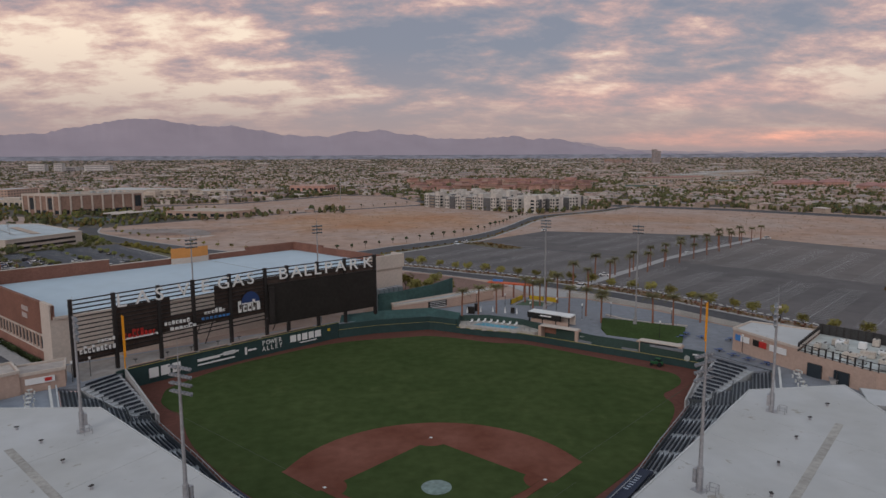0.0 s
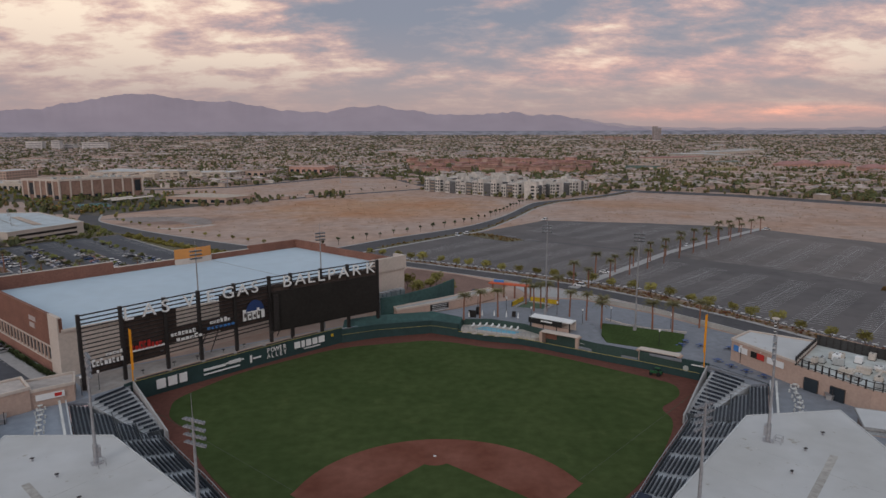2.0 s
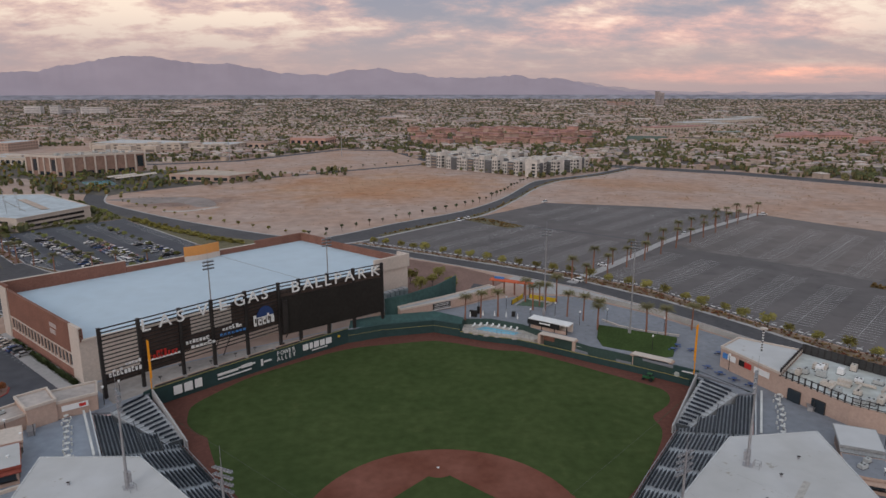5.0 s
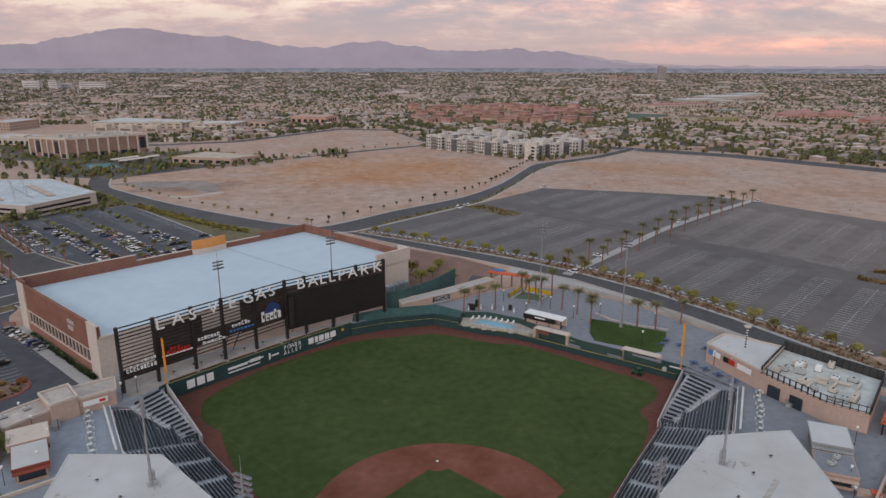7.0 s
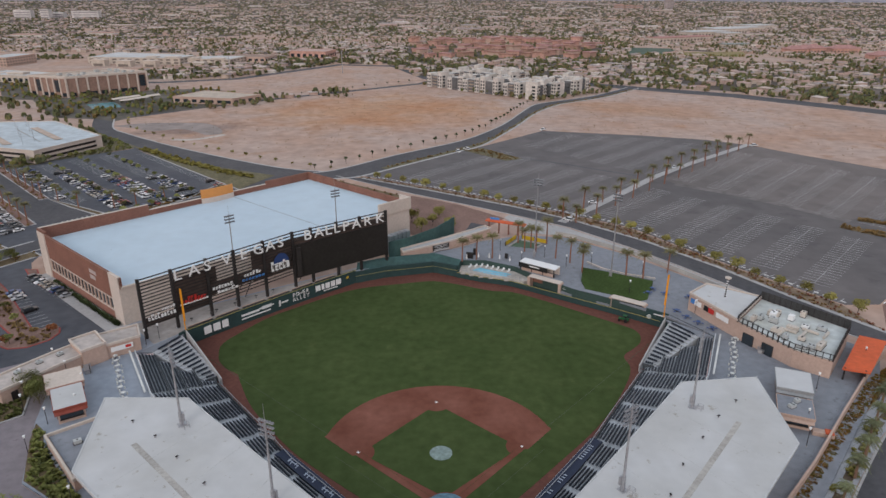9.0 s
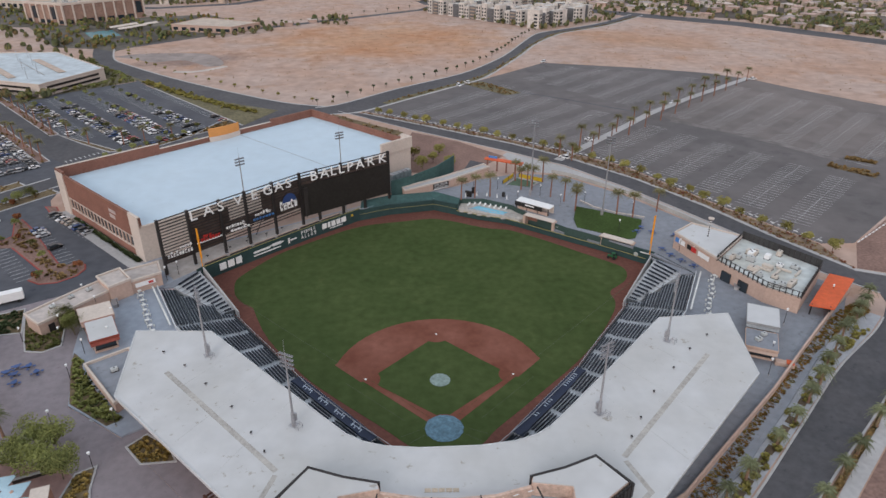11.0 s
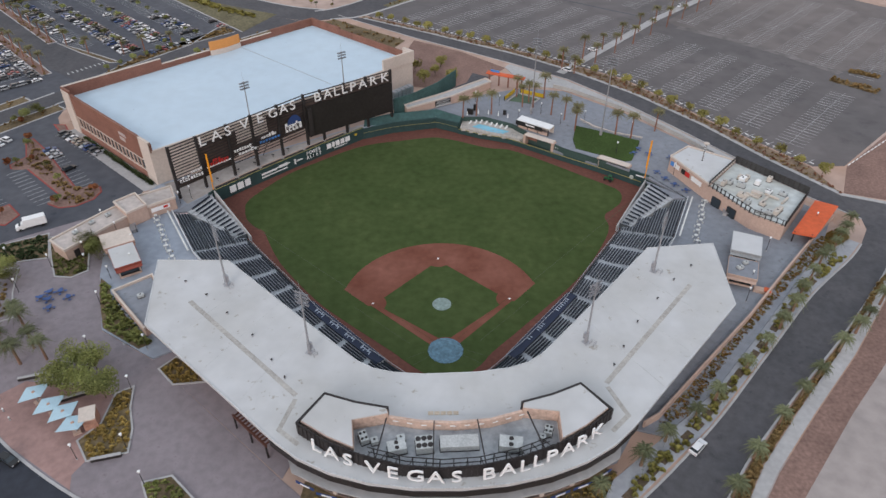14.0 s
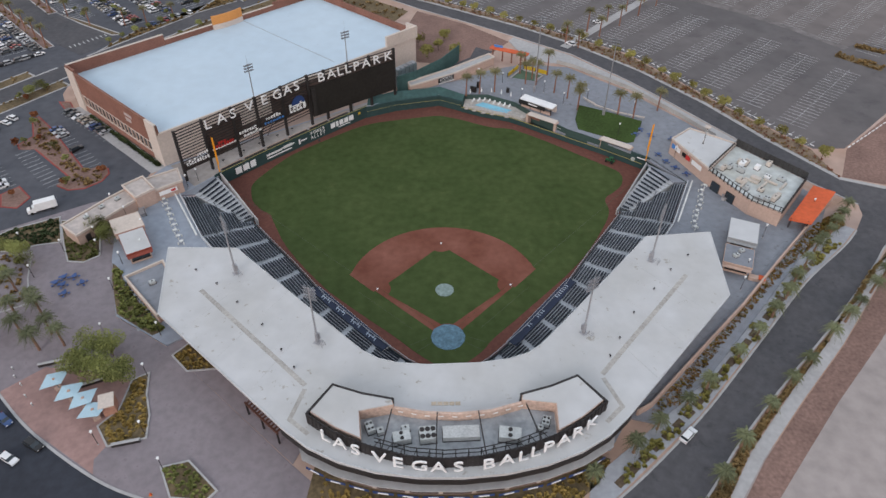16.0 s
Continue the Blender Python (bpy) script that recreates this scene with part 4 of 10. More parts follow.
NAVY = mat("navy_sign_paint", (0.03, 0.06, 0.18), 0.5)
RED = mat("red_sign_paint", (0.55, 0.04, 0.035), 0.5)
BLACKP = mat("black_sign_paint", (0.02, 0.02, 0.02), 0.5)
SKYB = mat("blue_sign_paint", (0.08, 0.25, 0.6), 0.5)
def script(n, u0, u1, v0, v1, m, seed):
    """Separate letter-like strokes of uneven height along a band."""
    rnd = random.Random(seed)
    out = []
    for k in range(n):
        a = u0 + (u1 - u0) * (k + 0.08) / n
        b = u0 + (u1 - u0) * (k + rnd.uniform(0.62, 0.86)) / n
        tall = rnd.choice((0.55, 0.62, 0.7, 1.0))
        out.append(("stroke", a, b, v0, v0 + (v1 - v0) * tall, m))
        if rnd.random() < 0.55:
            mid = (v1 - v0) * tall
            out.append(("stroke", a + (b - a) * 0.3, b - (b - a) * 0.12, v0 + mid * 0.3, v0 + mid * 0.7, PANEL))
    return out


sign("sponsor_sign", 0.012, 0.108, 9.6, 14.0, script(9, 0, 1, 0.1, 0.5, WHITE, 1) + script(5, 0.5, 1, 0.58, 0.78, WHITE, 2), "white sponsor lettering shapes on dark louvres")
sign("sponsor_sign", 0.125, 0.225, 10.6, 15.0, [("stroke", 0, 1, 0.2, 0.3, WHITE)] + script(8, 0.04, 0.96, 0.26, 0.72, RED, 3), "red sponsor lettering shapes with a white underline")
sign("sponsor_sign", 0.24, 0.345, 11.2, 15.6, script(7, 0.05, 0.8, 0.45, 0.78, WHITE, 4) + script(6, 0.2, 1, 0.1, 0.36, WHITE, 5), "white sponsor lettering shapes in two lines")
sign("sponsor_sign", 0.36, 0.455, 12.2, 16.4, script(6, 0.1, 0.85, 0.5, 0.78, WHITE, 6) + script(7, 0, 1, 0.15, 0.4, SKYB, 7), "white and blue sponsor lettering shapes")
sign("sponsor_sign", 0.475, 0.57, 11.6, 18.6, [("arch", 0.2, 0.9, 0.5, 1.0, NAVY), ("stroke", 0.22, 0.88, 0.5, 0.56, WHITE)] + script(5, 0.08, 0.95, 0.2, 0.66, WHITE, 8), "sponsor sign with navy arch and white lettering shapes")

# ---- mountains beyond the city ----
def bearing(u):
    """Angle east of north for a share u of the view across the northern horizon, from -1 to 1."""
    return math.atan(u * 0.6619) + radians(3.63)


def mountain_range(name, dist, crest, material, label, rough, seed, depth=420.0, foot=20.0):
    """A ridge with spurs and gullies; crest: (share across the horizon, height above it in thousandths of the distance)."""
    v, f, rows = [], [], 7
    us = [crest[0][0] + (crest[-1][0] - crest[0][0]) * i / 420 for i in range(421)]
    for u in us:
        k = max(i for i in range(len(crest) - 1) if crest[i][0] <= u + 1e-9)
        (a, ha), (b, hb) = crest[k], crest[k + 1]
        h = ha + (hb - ha) * (u - a) / (b - a)
        peak = rough * (noise.noise(Vector((u * 26, seed, 3))) + 0.6 * noise.noise(Vector((u * 70, seed, 7))) + 0.3 * noise.noise(Vector((u * 170, seed, 9))))
        az = bearing(u)
        fwd = dist / max(0.3, math.sqrt(1 + (u * 0.6619) ** 2)) / dist
        for r in range(rows):
            t = r / (rows - 1)
            d = dist - depth * (1 - t)
            z = foot + (56 + max(2.0, h + peak * t ** 3) * dist * fwd / 1000 - foot) * t ** 1.25
            v.append((d * math.sin(az), d * math.cos(az), z))
    for i in range(len(us) - 1):
        for r in range(rows - 1):
            a, b = i * rows + r, (i + 1) * rows + r
            f.append((a, b, b + 1, a + 1))
    ob = solid(name, Mesher().add(v, f), material, label, "mountains")
    for poly in ob.data.polygons:
        poly.use_smooth = True
    return ob


# the haze of distance is put into these colours, paler on the farther ridge
HAZE = mat("haze_tinted_rock", (0.43, 0.365, 0.415), 1.0, fine=0.004, coarse=0.0012, vary=0.06, bump=0, spec=0)
HAZE_FAR = mat("haze_paled_rock", (0.50, 0.415, 0.44), 1.0, fine=0.004, coarse=0.0012, vary=0.05, bump=0, spec=0)
HAZE_PLAIN = mat("haze_tinted_plain", (0.265, 0.26, 0.30), 1.0, fine=0.02, coarse=0.004, vary=0.3, second=(1.15, 1.12, 1.1), bump=0, spec=0)
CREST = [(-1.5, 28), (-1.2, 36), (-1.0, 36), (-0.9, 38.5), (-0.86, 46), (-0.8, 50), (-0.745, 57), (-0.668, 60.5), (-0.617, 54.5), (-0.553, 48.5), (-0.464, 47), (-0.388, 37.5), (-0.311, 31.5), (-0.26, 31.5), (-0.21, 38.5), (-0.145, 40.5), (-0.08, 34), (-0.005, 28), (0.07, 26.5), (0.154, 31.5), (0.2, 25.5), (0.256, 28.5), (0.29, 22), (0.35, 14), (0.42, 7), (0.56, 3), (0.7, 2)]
mountain_range("backdrop_mountains", 4560, CREST, HAZE, "mountain range on the horizon, tinted mauve for haze", 2.8, 1.0)
mountain_range("backdrop_mountains_far", 4720, [(-1.4, 40), (-1.05, 36), (-0.9, 30), (0.1, 20), (0.3, 22), (0.36, 17), (0.42, 11), (0.5, 8), (0.56, 7), (0.7, 6), (0.86, 6), (1.0, 8), (1.2, 10), (1.5, 12)], HAZE_FAR, "far ridges behind the mountain range, tinted paler for haze", 2.0, 5.0, 200.0)
# the plain at the mountains' foot: a steep strip, haze put into its colour
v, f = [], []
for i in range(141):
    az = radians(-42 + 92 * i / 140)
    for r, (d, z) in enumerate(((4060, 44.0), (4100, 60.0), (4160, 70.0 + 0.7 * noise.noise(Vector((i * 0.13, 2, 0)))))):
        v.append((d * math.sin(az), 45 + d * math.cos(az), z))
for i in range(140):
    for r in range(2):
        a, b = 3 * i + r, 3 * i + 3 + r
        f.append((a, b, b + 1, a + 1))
solid("backdrop_plain", Mesher().add(v, f), HAZE_PLAIN, "strip for the plain at the mountains' foot, tinted blue-grey for haze", "plain")

sheet("pavement_lot_east", [(56, -62), (57.0, -50.0), (87.0, -25.4), (102, -14.0), (205, 56), (280, 0), (130, -100)], G + 0.008, mat("grey_graded_dirt", (0.36, 0.315, 0.30), 0.95, fine=0.3, coarse=0.05, vary=0.12), "grey graded lot beyond the gravel strip", "lot", 0.2)

# ---- arena details ----
def on_wall(a, b, s, d=0.0):
    """Point at share s of the wall a-b, d metres out from it (to the right of a-b)."""
    n = Vector((b[1] - a[1], a[0] - b[0])).normalized()
    x, y = lerp(a, b, s)
    return x + n.x * d, y + n.y * d


def wall_panel(a, b, s0, s1, z0, z1, out, thick):
    p, q = on_wall(a, b, s0, out), on_wall(a, b, s1, out)
    return Mesher().ribbon([p, q], thick, z0, z1)


# west face, from the W corner to the SW corner: brick band, window band, brick base, tan corner piers
part("brick_band", wall_panel(A_W, A_SW, 0.1, 0.9, 11.5, AH - 1.0, 0.1, 0.5), BRICK, arena, "red-brown brick upper band")
part("brick_base", wall_panel(A_W, A_SW, 0.08, 0.9, G - 0.3, 7.0, 0.15, 0.6), mat("red_base_block", (0.30, 0.15, 0.115), 0.9, fine=2.0), arena, "red block base")
for i in range(18):
    s = 0.115 + 0.775 * i / 18
    part("window", wall_panel(A_W, A_SW, s + 0.008, s + 0.031, 7.7, 10.6, 0.06, 0.25), GLASS, arena)
    part("pilaster", wall_panel(A_W, A_SW, s - 0.005, s + 0.004, 7.0, 11.5, 0.2, 0.4), STUCCO, arena)
for z in (7.0, 11.1):
    part("window_band_trim", wall_panel(A_W, A_SW, 0.1, 0.9, z, z + 0.35, 0.2, 0.45), STUCCO_PALE, arena)
for s0, s1 in ((0.0, 0.1), (0.9, 1.0)):
    part("corner_pier", wall_panel(A_W, A_SW, s0, s1, G - 0.3, AH + 0.4, 0.3, 0.9), STUCCO_PALE, arena, "tan corner pier")
for a, b in ((0.66, 0.74), (0.66, 0.72)):
    z = 16.2 if b == 0.74 else 14.2
    part("sign_bar", wall_panel(A_W, A_SW, a, b, z, z + 1.3, 0.42, 0.15), mat("grey_sign", (0.45, 0.38, 0.36), 0.6), arena, "grey wall sign of unreadable letters")
# orange sign wall at the back parapet, roof units
og = thing("orange_sign_wall", "orange panel wall on the arena's parapet", "sign")
p, q = on_wall(A_W, A_N, 0.53, 0.8), on_wall(A_W, A_N, 0.655, 0.8)
bow = [(p[0] + (q[0] - p[0]) * k / 8 + 0.68 * 0.9 * math.sin(math.pi * k / 8), p[1] + (q[1] - p[1]) * k / 8 - 0.73 * 0.9 * math.sin(math.pi * k / 8)) for k in range(9)]
part("panel", Mesher().ribbon(bow, 0.5, AH - 1.0, AH + 2.7), ORANGE_SIGN, og, "bowed orange panel")
part("plinth", Mesher().ribbon([(x + 0.1, y - 0.1) for x, y in bow], 0.8, AH - 3.1, AH - 1.0), STUCCO_PALE, og, "pale plinth")
random.seed(4)
for s, d in ((0.62, 9), (0.66, 6), (0.70, 7), (0.74, 5), (0.78, 8), (0.71, 12), (0.64, 14)):
    x, y = on_wall(A_NE, A_SW, 1 - s, -d)
    th = thing("roof_vent", "small grey metal vent on the arena roof", "roof vent", "arena roof vents")
    part("housing", Mesher().box(x, y, AH - 3.12, 1.2, 0.9, 0.9, 40), GREY_STEEL, th)
    part("cap", Mesher().box(x, y, AH - 2.2, 1.5, 1.2, 0.15, 40), GREY_STEEL, th)
for s, d in ((0.12, 12), (0.3, 18), (0.32, 40), (0.1, 35)):
    x, y = on_wall(A_NE, A_SW, 1 - s, -d)
    th = thing("roof_vent", "small dark drain on the arena roof", "roof vent", "arena roof vents")
    part("housing", Mesher().tube((x, y, AH - 3.12), (x, y, AH - 2.7), 0.35), DARK_STEEL, th)
# lower tan wing and grey units between screen and fence
th = thing("equipment_yard", "row of galvanised equipment cabinets beside the arena", "equipment")
for i in range(5):
    x, y = lerp((-14.0, 134.0), (-6.0, 141.5), (i + 0.5) / 5)
    part("cabinet", Mesher().box(x, y, G, 1.9, 2.8, 7.6, 43), mat("cabinet_metal", (0.30, 0.36, 0.38), 0.5, 0.4), th)
    part("cabinet_top", Mesher().box(x, y, G + 7.6, 1.6, 2.2, 0.25, 40), GREY_STEEL, th)
solid("fence_green", Mesher().ribbon([(-13.4, 128.5), (-6.0, 133.0), (5.0, 144.0), (13.5, 157.0)], 0.35, G, 11.4), mat("green_screen_fence", (0.055, 0.115, 0.11), 0.8, fine=1.0), "tall dark green screen fence", "fence")
bl = thing("entry_wall_building", "long low tan building at the north gate", "building")
QB = [(-8.0, 127.6), (10.0, 138.0), (28.5, 152.6), (26.6, 156.0), (8.0, 142.0), (-9.0, 131.0)]
part("wall", Mesher().prism(QB[:3] + QB[3:], C - 0.3, 7.4), STUCCO, bl)
part("roof", Mesher().prism(quad_inset(QB, 0.5), 7.2, 7.55), CONCRETE, bl, "pale flat roof")
part("coping", Mesher().ribbon(QB, 0.4, 7.3, 7.9, True), STUCCO_PALE, bl)
p, q = on_wall(QB[0], QB[1], 0.64, 0.1), on_wall(QB[0], QB[1], 1.0, 0.1)
part("service_window", Mesher().ribbon([p, q], 0.3, 4.7, 7.3), SCREEN, bl, "dark serving window with pale menu lines")
for z in (5.5, 6.2, 6.8):
    part("menu_line", Mesher().ribbon([lerp(p, q, 0.08), lerp(p, q, 0.92)], 0.4, z, z + 0.14), WHITE, bl)
part("counter_trim", Mesher().ribbon([p, q], 0.7, 4.9, 5.1), WHITE, bl)

# ---- batter's eye, wall signs, foul poles ----
solid("batters_eye", Mesher().prism([(-25.3, 117.6), (-14.2, 122.2), (3.6, 125.8), (12.6, 120.8), (13.4, 122.6), (4.0, 129.0), (-15.0, 125.6), (-25.0, 121.5)], C - 4.6, [4.3, 4.3, 4.3, 4.3, 6.0, 6.4, 6.4, 6.2]), mat("eye_green", (0.045, 0.095, 0.092), 0.8, fine=0.8), "sloping dark green batter's eye panel", "wall")
lf_len = [math.dist(a, b) for a, b in zip(LF_WALL, LF_WALL[1:])]


def on_lf(s, out=0.3):
    d = s * sum(lf_len)
    for (a, b), n in zip(zip(LF_WALL, LF_WALL[1:]), lf_len):
        if d <= n + 1e-6:
            x, y = on_wall(a, b, d / n, out)
            return x, y, math.degrees(math.atan2(b[1] - a[1], b[0] - a[0]))
        d -= n
    return (*LF_WALL[-1], 40)


def wall_bars(label, shapes):
    th = thing("wall_sign", label, "sign", "outfield wall signs")
    for s0, s1, z0, z1, m in shapes:
        a, b = on_lf(s0), on_lf(s1)
        part("bar", Mesher().ribbon([a[:2], b[:2]], 0.14, z0, z1), m, th)
    return th


wall_bars("white block sponsor mark on the green wall", ((0.085, 0.122, 1.4, 3.9, WHITE), (0.132, 0.169, 1.4, 3.9, WHITE), (0.179, 0.212, 1.4, 3.9, WHITE)))
wall_bars("thin white sponsor bars on the green wall", ((0.285, 0.385, 2.6, 3.3, WHITE), (0.285, 0.45, 1.5, 1.9, WHITE), (0.40, 0.455, 2.7, 3.7, WHITE), (0.385, 0.47, 3.0, 3.4, WHITE)))
wall_bars("small white emblem on the green wall", ((0.50, 0.51, 1.5, 3.6, WHITE), (0.515, 0.555, 2.3, 2.8, WHITE)))
wall_bars("white block sponsor name on the green wall", ((0.73, 0.76, 2.0, 4.0, WHITE), (0.768, 0.785, 2.0, 4.0, WHITE), (0.793, 0.82, 2.0, 4.0, WHITE), (0.828, 0.855, 2.0, 4.0, WHITE), (0.862, 0.895, 2.0, 4.0, WHITE), (0.78, 0.87, 1.2, 1.5, WHITE)))
ws = thing("wall_sign", "white words POWER ALLEY on the green wall", "sign", "outfield wall signs")
for word, z in (("POWER", 3.0), ("ALLEY", 1.3)):
    for i, ch in enumerate(word):
        x, y, hd = on_lf(0.593 + 0.0215 * i)
        letter(ch, x, y, z, hd, 1.35, 0.12, ws, 0.85)
x, y, hd = on_lf(0.94)
part("number_plate", Mesher().box(x, y, 3.0, 0.9, 0.1, 0.8, hd), YELLOW, w, "small yellow distance marker")
for sx, px, py in ((-1, -73.6, 73.6), (1, 74.0, 75.8)):
    fp = thing("foul_pole", "tall orange-yellow foul pole", "foul pole", "foul poles")
    part("pole", Mesher().tube((px, py, C - 0.5), (px, py, 18.6), 0.17, 0.14, 10), POLE_YEL, fp)
    part("screen", Mesher().ribbon([(px, py), (px - sx * 0.42, py + 0.1)], 0.08, 8.0, 18.4), POLE_YEL, fp, "narrow mesh wing")
solid("wall_corner", Mesher().ribbon([(-74.8, 71.2), (-73.4, 73.2)], 0.5, -0.2, 5.2), GREEN_PAD, "short green wall at the foul pole", "wall")
# seats and rails on the strip over the left field wall
for i in range(6):
    s0 = 0.02 + 0.145 * i
    a, b = on_lf(s0, -0.9), on_lf(s0 + 0.125, -0.9)
    th = thing("terrace_bench", "dark bench row on the outfield terrace", "bench", "terrace benches")
    part("seat", Mesher().ribbon([a[:2], b[:2]], 1.1, C, C + 0.5), DARK_STEEL, th)
    a, b = on_lf(s0, -1.6), on_lf(s0 + 0.125, -1.6)
    part("back_rail", Mesher().ribbon([a[:2], b[:2]], 0.2, C + 0.2, C + 0.7), STUCCO, th, "tan ledge")
random.seed(7)
for s in (0.07, 0.2, 0.3, 0.42, 0.52):
    x, y, _ = on_lf(s, -5.0)
    th = thing("bar_table", "small dark high table on the terrace", "table", "terrace tables")
    part("top", Mesher().tube((x, y, C + 1.0), (x, y, C + 1.06), 0.5, n=12), DARK_STEEL, th)
    part("stem", Mesher().tube((x, y, C), (x, y, C + 1.0), 0.06), DARK_STEEL, th)

# ---- light masts ----
def mast(x, y, z0, z1, heading, roof=True):
    th = thing("light_mast", "tall grey floodlight mast", "floodlight", "floodlight masts")
    part("pole", Mesher().tube((x, y, z0), (x, y, z0 + 3.2), 0.42, 0.40, 10).tube((x, y, z0 + 3.2), (x, y, z1), 0.26, 0.15, 10), GREY_STEEL, th)
    c, s = math.cos(radians(heading)), math.sin(radians(heading))
    for k in range(4 if roof else 3):
        z = z1 - 0.3 - 1.0 * k
        half = 1.7
        a, b = (x - c * half, y - s * half, z), (x + c * half, y + s * half, z)
        arm = part("crossarm", Mesher().beam(a, b, 0.16, 0.16), GREY_STEEL, th)
        for i in range(6):
            t = (i + 0.5) / 6
            p = Vector(a).lerp(Vector(b), t)
            f = Vector((s, -c, -0.5)).normalized()
            lamp = part("lamp", Mesher().tube(p - f * 0.1, p + f * 0.42, 0.13, 0.27, 8), mat("lamp_housing", (0.25, 0.26, 0.28), 0.4, 0.5), arm)
    part("lightning_rod", Mesher().tube((x, y, z1), (x, y, z1 + 3.2), 0.05, 0.02, 5), GREY_STEEL, th)
    part("ballast_box", Mesher().box(x + 0.5 * s, y - 0.5 * c, z0 + 1.0, 1.0, 0.5, 1.8, heading), GREY_STEEL, th)
    if roof:
        part("base_plate", Mesher().box(x, y, z0 - 0.05, 1.6, 1.6, 0.12, heading), GREY_STEEL, th)
        cage = Mesher()
        for i in range(4):
            a = 6.283 * i / 4
            cage.tube((x + 1.2 + 0.8 * math.cos(a), y - 1.1 + 0.8 * math.sin(a), z0), (x + 1.2 + 0.8 * math.cos(a), y - 1.1 + 0.8 * math.sin(a), z0 + 1.2), 0.05, n=5)
            b = a + 1.571
            for z in (0.6, 1.2):
                cage.tube((x + 1.2 + 0.8 * math.cos(a), y - 1.1 + 0.8 * math.sin(a), z0 + z), (x + 1.2 + 0.8 * math.cos(b), y - 1.1 + 0.8 * math.sin(b), z0 + z), 0.04, n=5)
        part("hatch_rail", cage, GREY_STEEL, th)
    return th


for sx in (-1, 1):
    mast(sx * 55.4, 12.6, R1, 32.5, sx * -122)
    mast(sx * 31.8, -12.4, R1, 32.3, sx * -150)
mast(-62.0, 92.5, C, 35.0, 40, False)
mast(-31.2, 115.6, C, 36.0, 33, False)
mast(42.1, 126.4, C, 35.9, -20, False)
mast(65.7, 105.6, C, 35.9, -32, False)

# ---- grandstand roof details ----
for sx in (-1, 1):
    part("walk_pad", Mesher().ribbon([(sx * 63.2, 6.6), (sx * 33.4, -25.0)], 1.15, R1 - 0.05, R1 + 0.03), ROOF_GREY, rf, "grey walkway pad")
    part("walk_pad", Mesher().ribbon([(sx * 33.4, -26.0), (sx * 35.8, -33.8), (sx * 31.5, -37.6)], 1.0, R1 - 0.05, R1 + 0.028), ROOF_GREY, rf, "grey walkway pad")
    for k, (x, y) in enumerate(((66.0, 14.0), (59.5, 8.5), (53.0, 1.5), (45.6, -6.5), (40.0, -14.6), (36.4, -20.0))):
        th = thing("roof_vent", "small dark vent stack on the white roof", "roof vent", "grandstand roof vents")
        part("stack", Mesher().tube((sx * x, y, R1), (sx * x, y, R1 + 0.45), 0.2, 0.18), GREY_STEEL, th)
        part("cap", Mesher().box(sx * x, y, R1 + 0.45, 0.6, 0.4, 0.1, 20 * k), DARK_STEEL, th)
    for t in (0.25, 0.5, 0.75):
        a, b = lerp((sx * 57, 22.6), (sx * 24.5, -12.0), t), lerp((sx * 73, 4), (sx * 36.5, -36.4), t)
        part("seam", Mesher().ribbon([a, b], 0.12, R1 - 0.05, R1 + 0.02), mat("roof_seam", (0.52, 0.52, 0.52), 0.8), rf)
part("edge_trim", Mesher().ribbon(ROOF_POLY, 0.26, R1 - 0.25, R1 + 0.1, True), mat("roof_edge_metal", (0.56, 0.57, 0.58), 0.6), rf, "white metal roof edge")
part("lower_fascia", Mesher().ribbon([(-37.5, -35.4)] + [(x, y) for x, y in roof_out[2:]] + [(-x, y) for x, y in roof_out[2:-1][::-1]] + [(37.5, -35.4)], 0.4, R0 - 1.5, R0 + 0.1), DARK_STEEL, rf, "dark fascia below the roof's edge")

# enclosure with sign letters on the roof, and its rooms
PO = [(-31.8, -34.8), (-26.0, -39.2), (-19.0, -42.8), (-11.0, -45.6), (-3.6, -46.6), (4.0, -46.4), (12.0, -44.8), (19.5, -42.2), (26.0, -38.8), (31.6, -34.6)]
PH = 17.6
pent = thing("roof_enclosure", "curved dark slatted enclosure on the roof with white letters", "roof structure")
part("screen_wall", Mesher().ribbon(PO, 0.35, R1, PH - 0.4), DARK_STEEL, pent, "dark slatted screen wall")
for x, y, hd in along(PO, 1.1):
    part("slat", Mesher().box(x, y - 0.02, R1, 0.16, 0.6, PH - R1, hd), DARK_STEEL, pent)
for sx in (-1, 1):
    Q = [(sx * 26.8, -27.6), (sx * 31.1, -34.2), (sx * 25.7, -38.2), (sx * 20.2, -41.2), (sx * 20.8, -34.6), (sx * 13.6, -33.3), (sx * 14.0, -31.8), (sx * 20.5, -30.0)]
    part("room", Mesher().prism(Q, R1 - 0.1, PH - 0.3), mat("peach_stucco", (0.60, 0.435, 0.355), 0.9, fine=1.5), pent, "peach stucco plant room")
    part("room_roof", Mesher().prism(quad_inset(Q, 0.15), PH - 0.35, PH - 0.1), ROOF, pent, "white flat roof")
    part("coping", Mesher().ribbon([(sx * 13.6, -31.9), (sx * 20.4, -30.1), (sx * 26.8, -27.5), (sx * 31.8, -34.8)], 0.5, R1, PH), DARK_STEEL, pent, "dark coping")
back_wall = [(-13.6, -33.4), (-7.0, -35.0), (0.0, -35.6), (7.0, -35.2), (13.6, -33.4)]
part("rear_wall", Mesher().ribbon(back_wall, 0.6, R1 - 0.1, PH - 0.9), mat("peach_stucco", (0.62, 0.42, 0.33), 0.9), pent, "peach stucco wall")
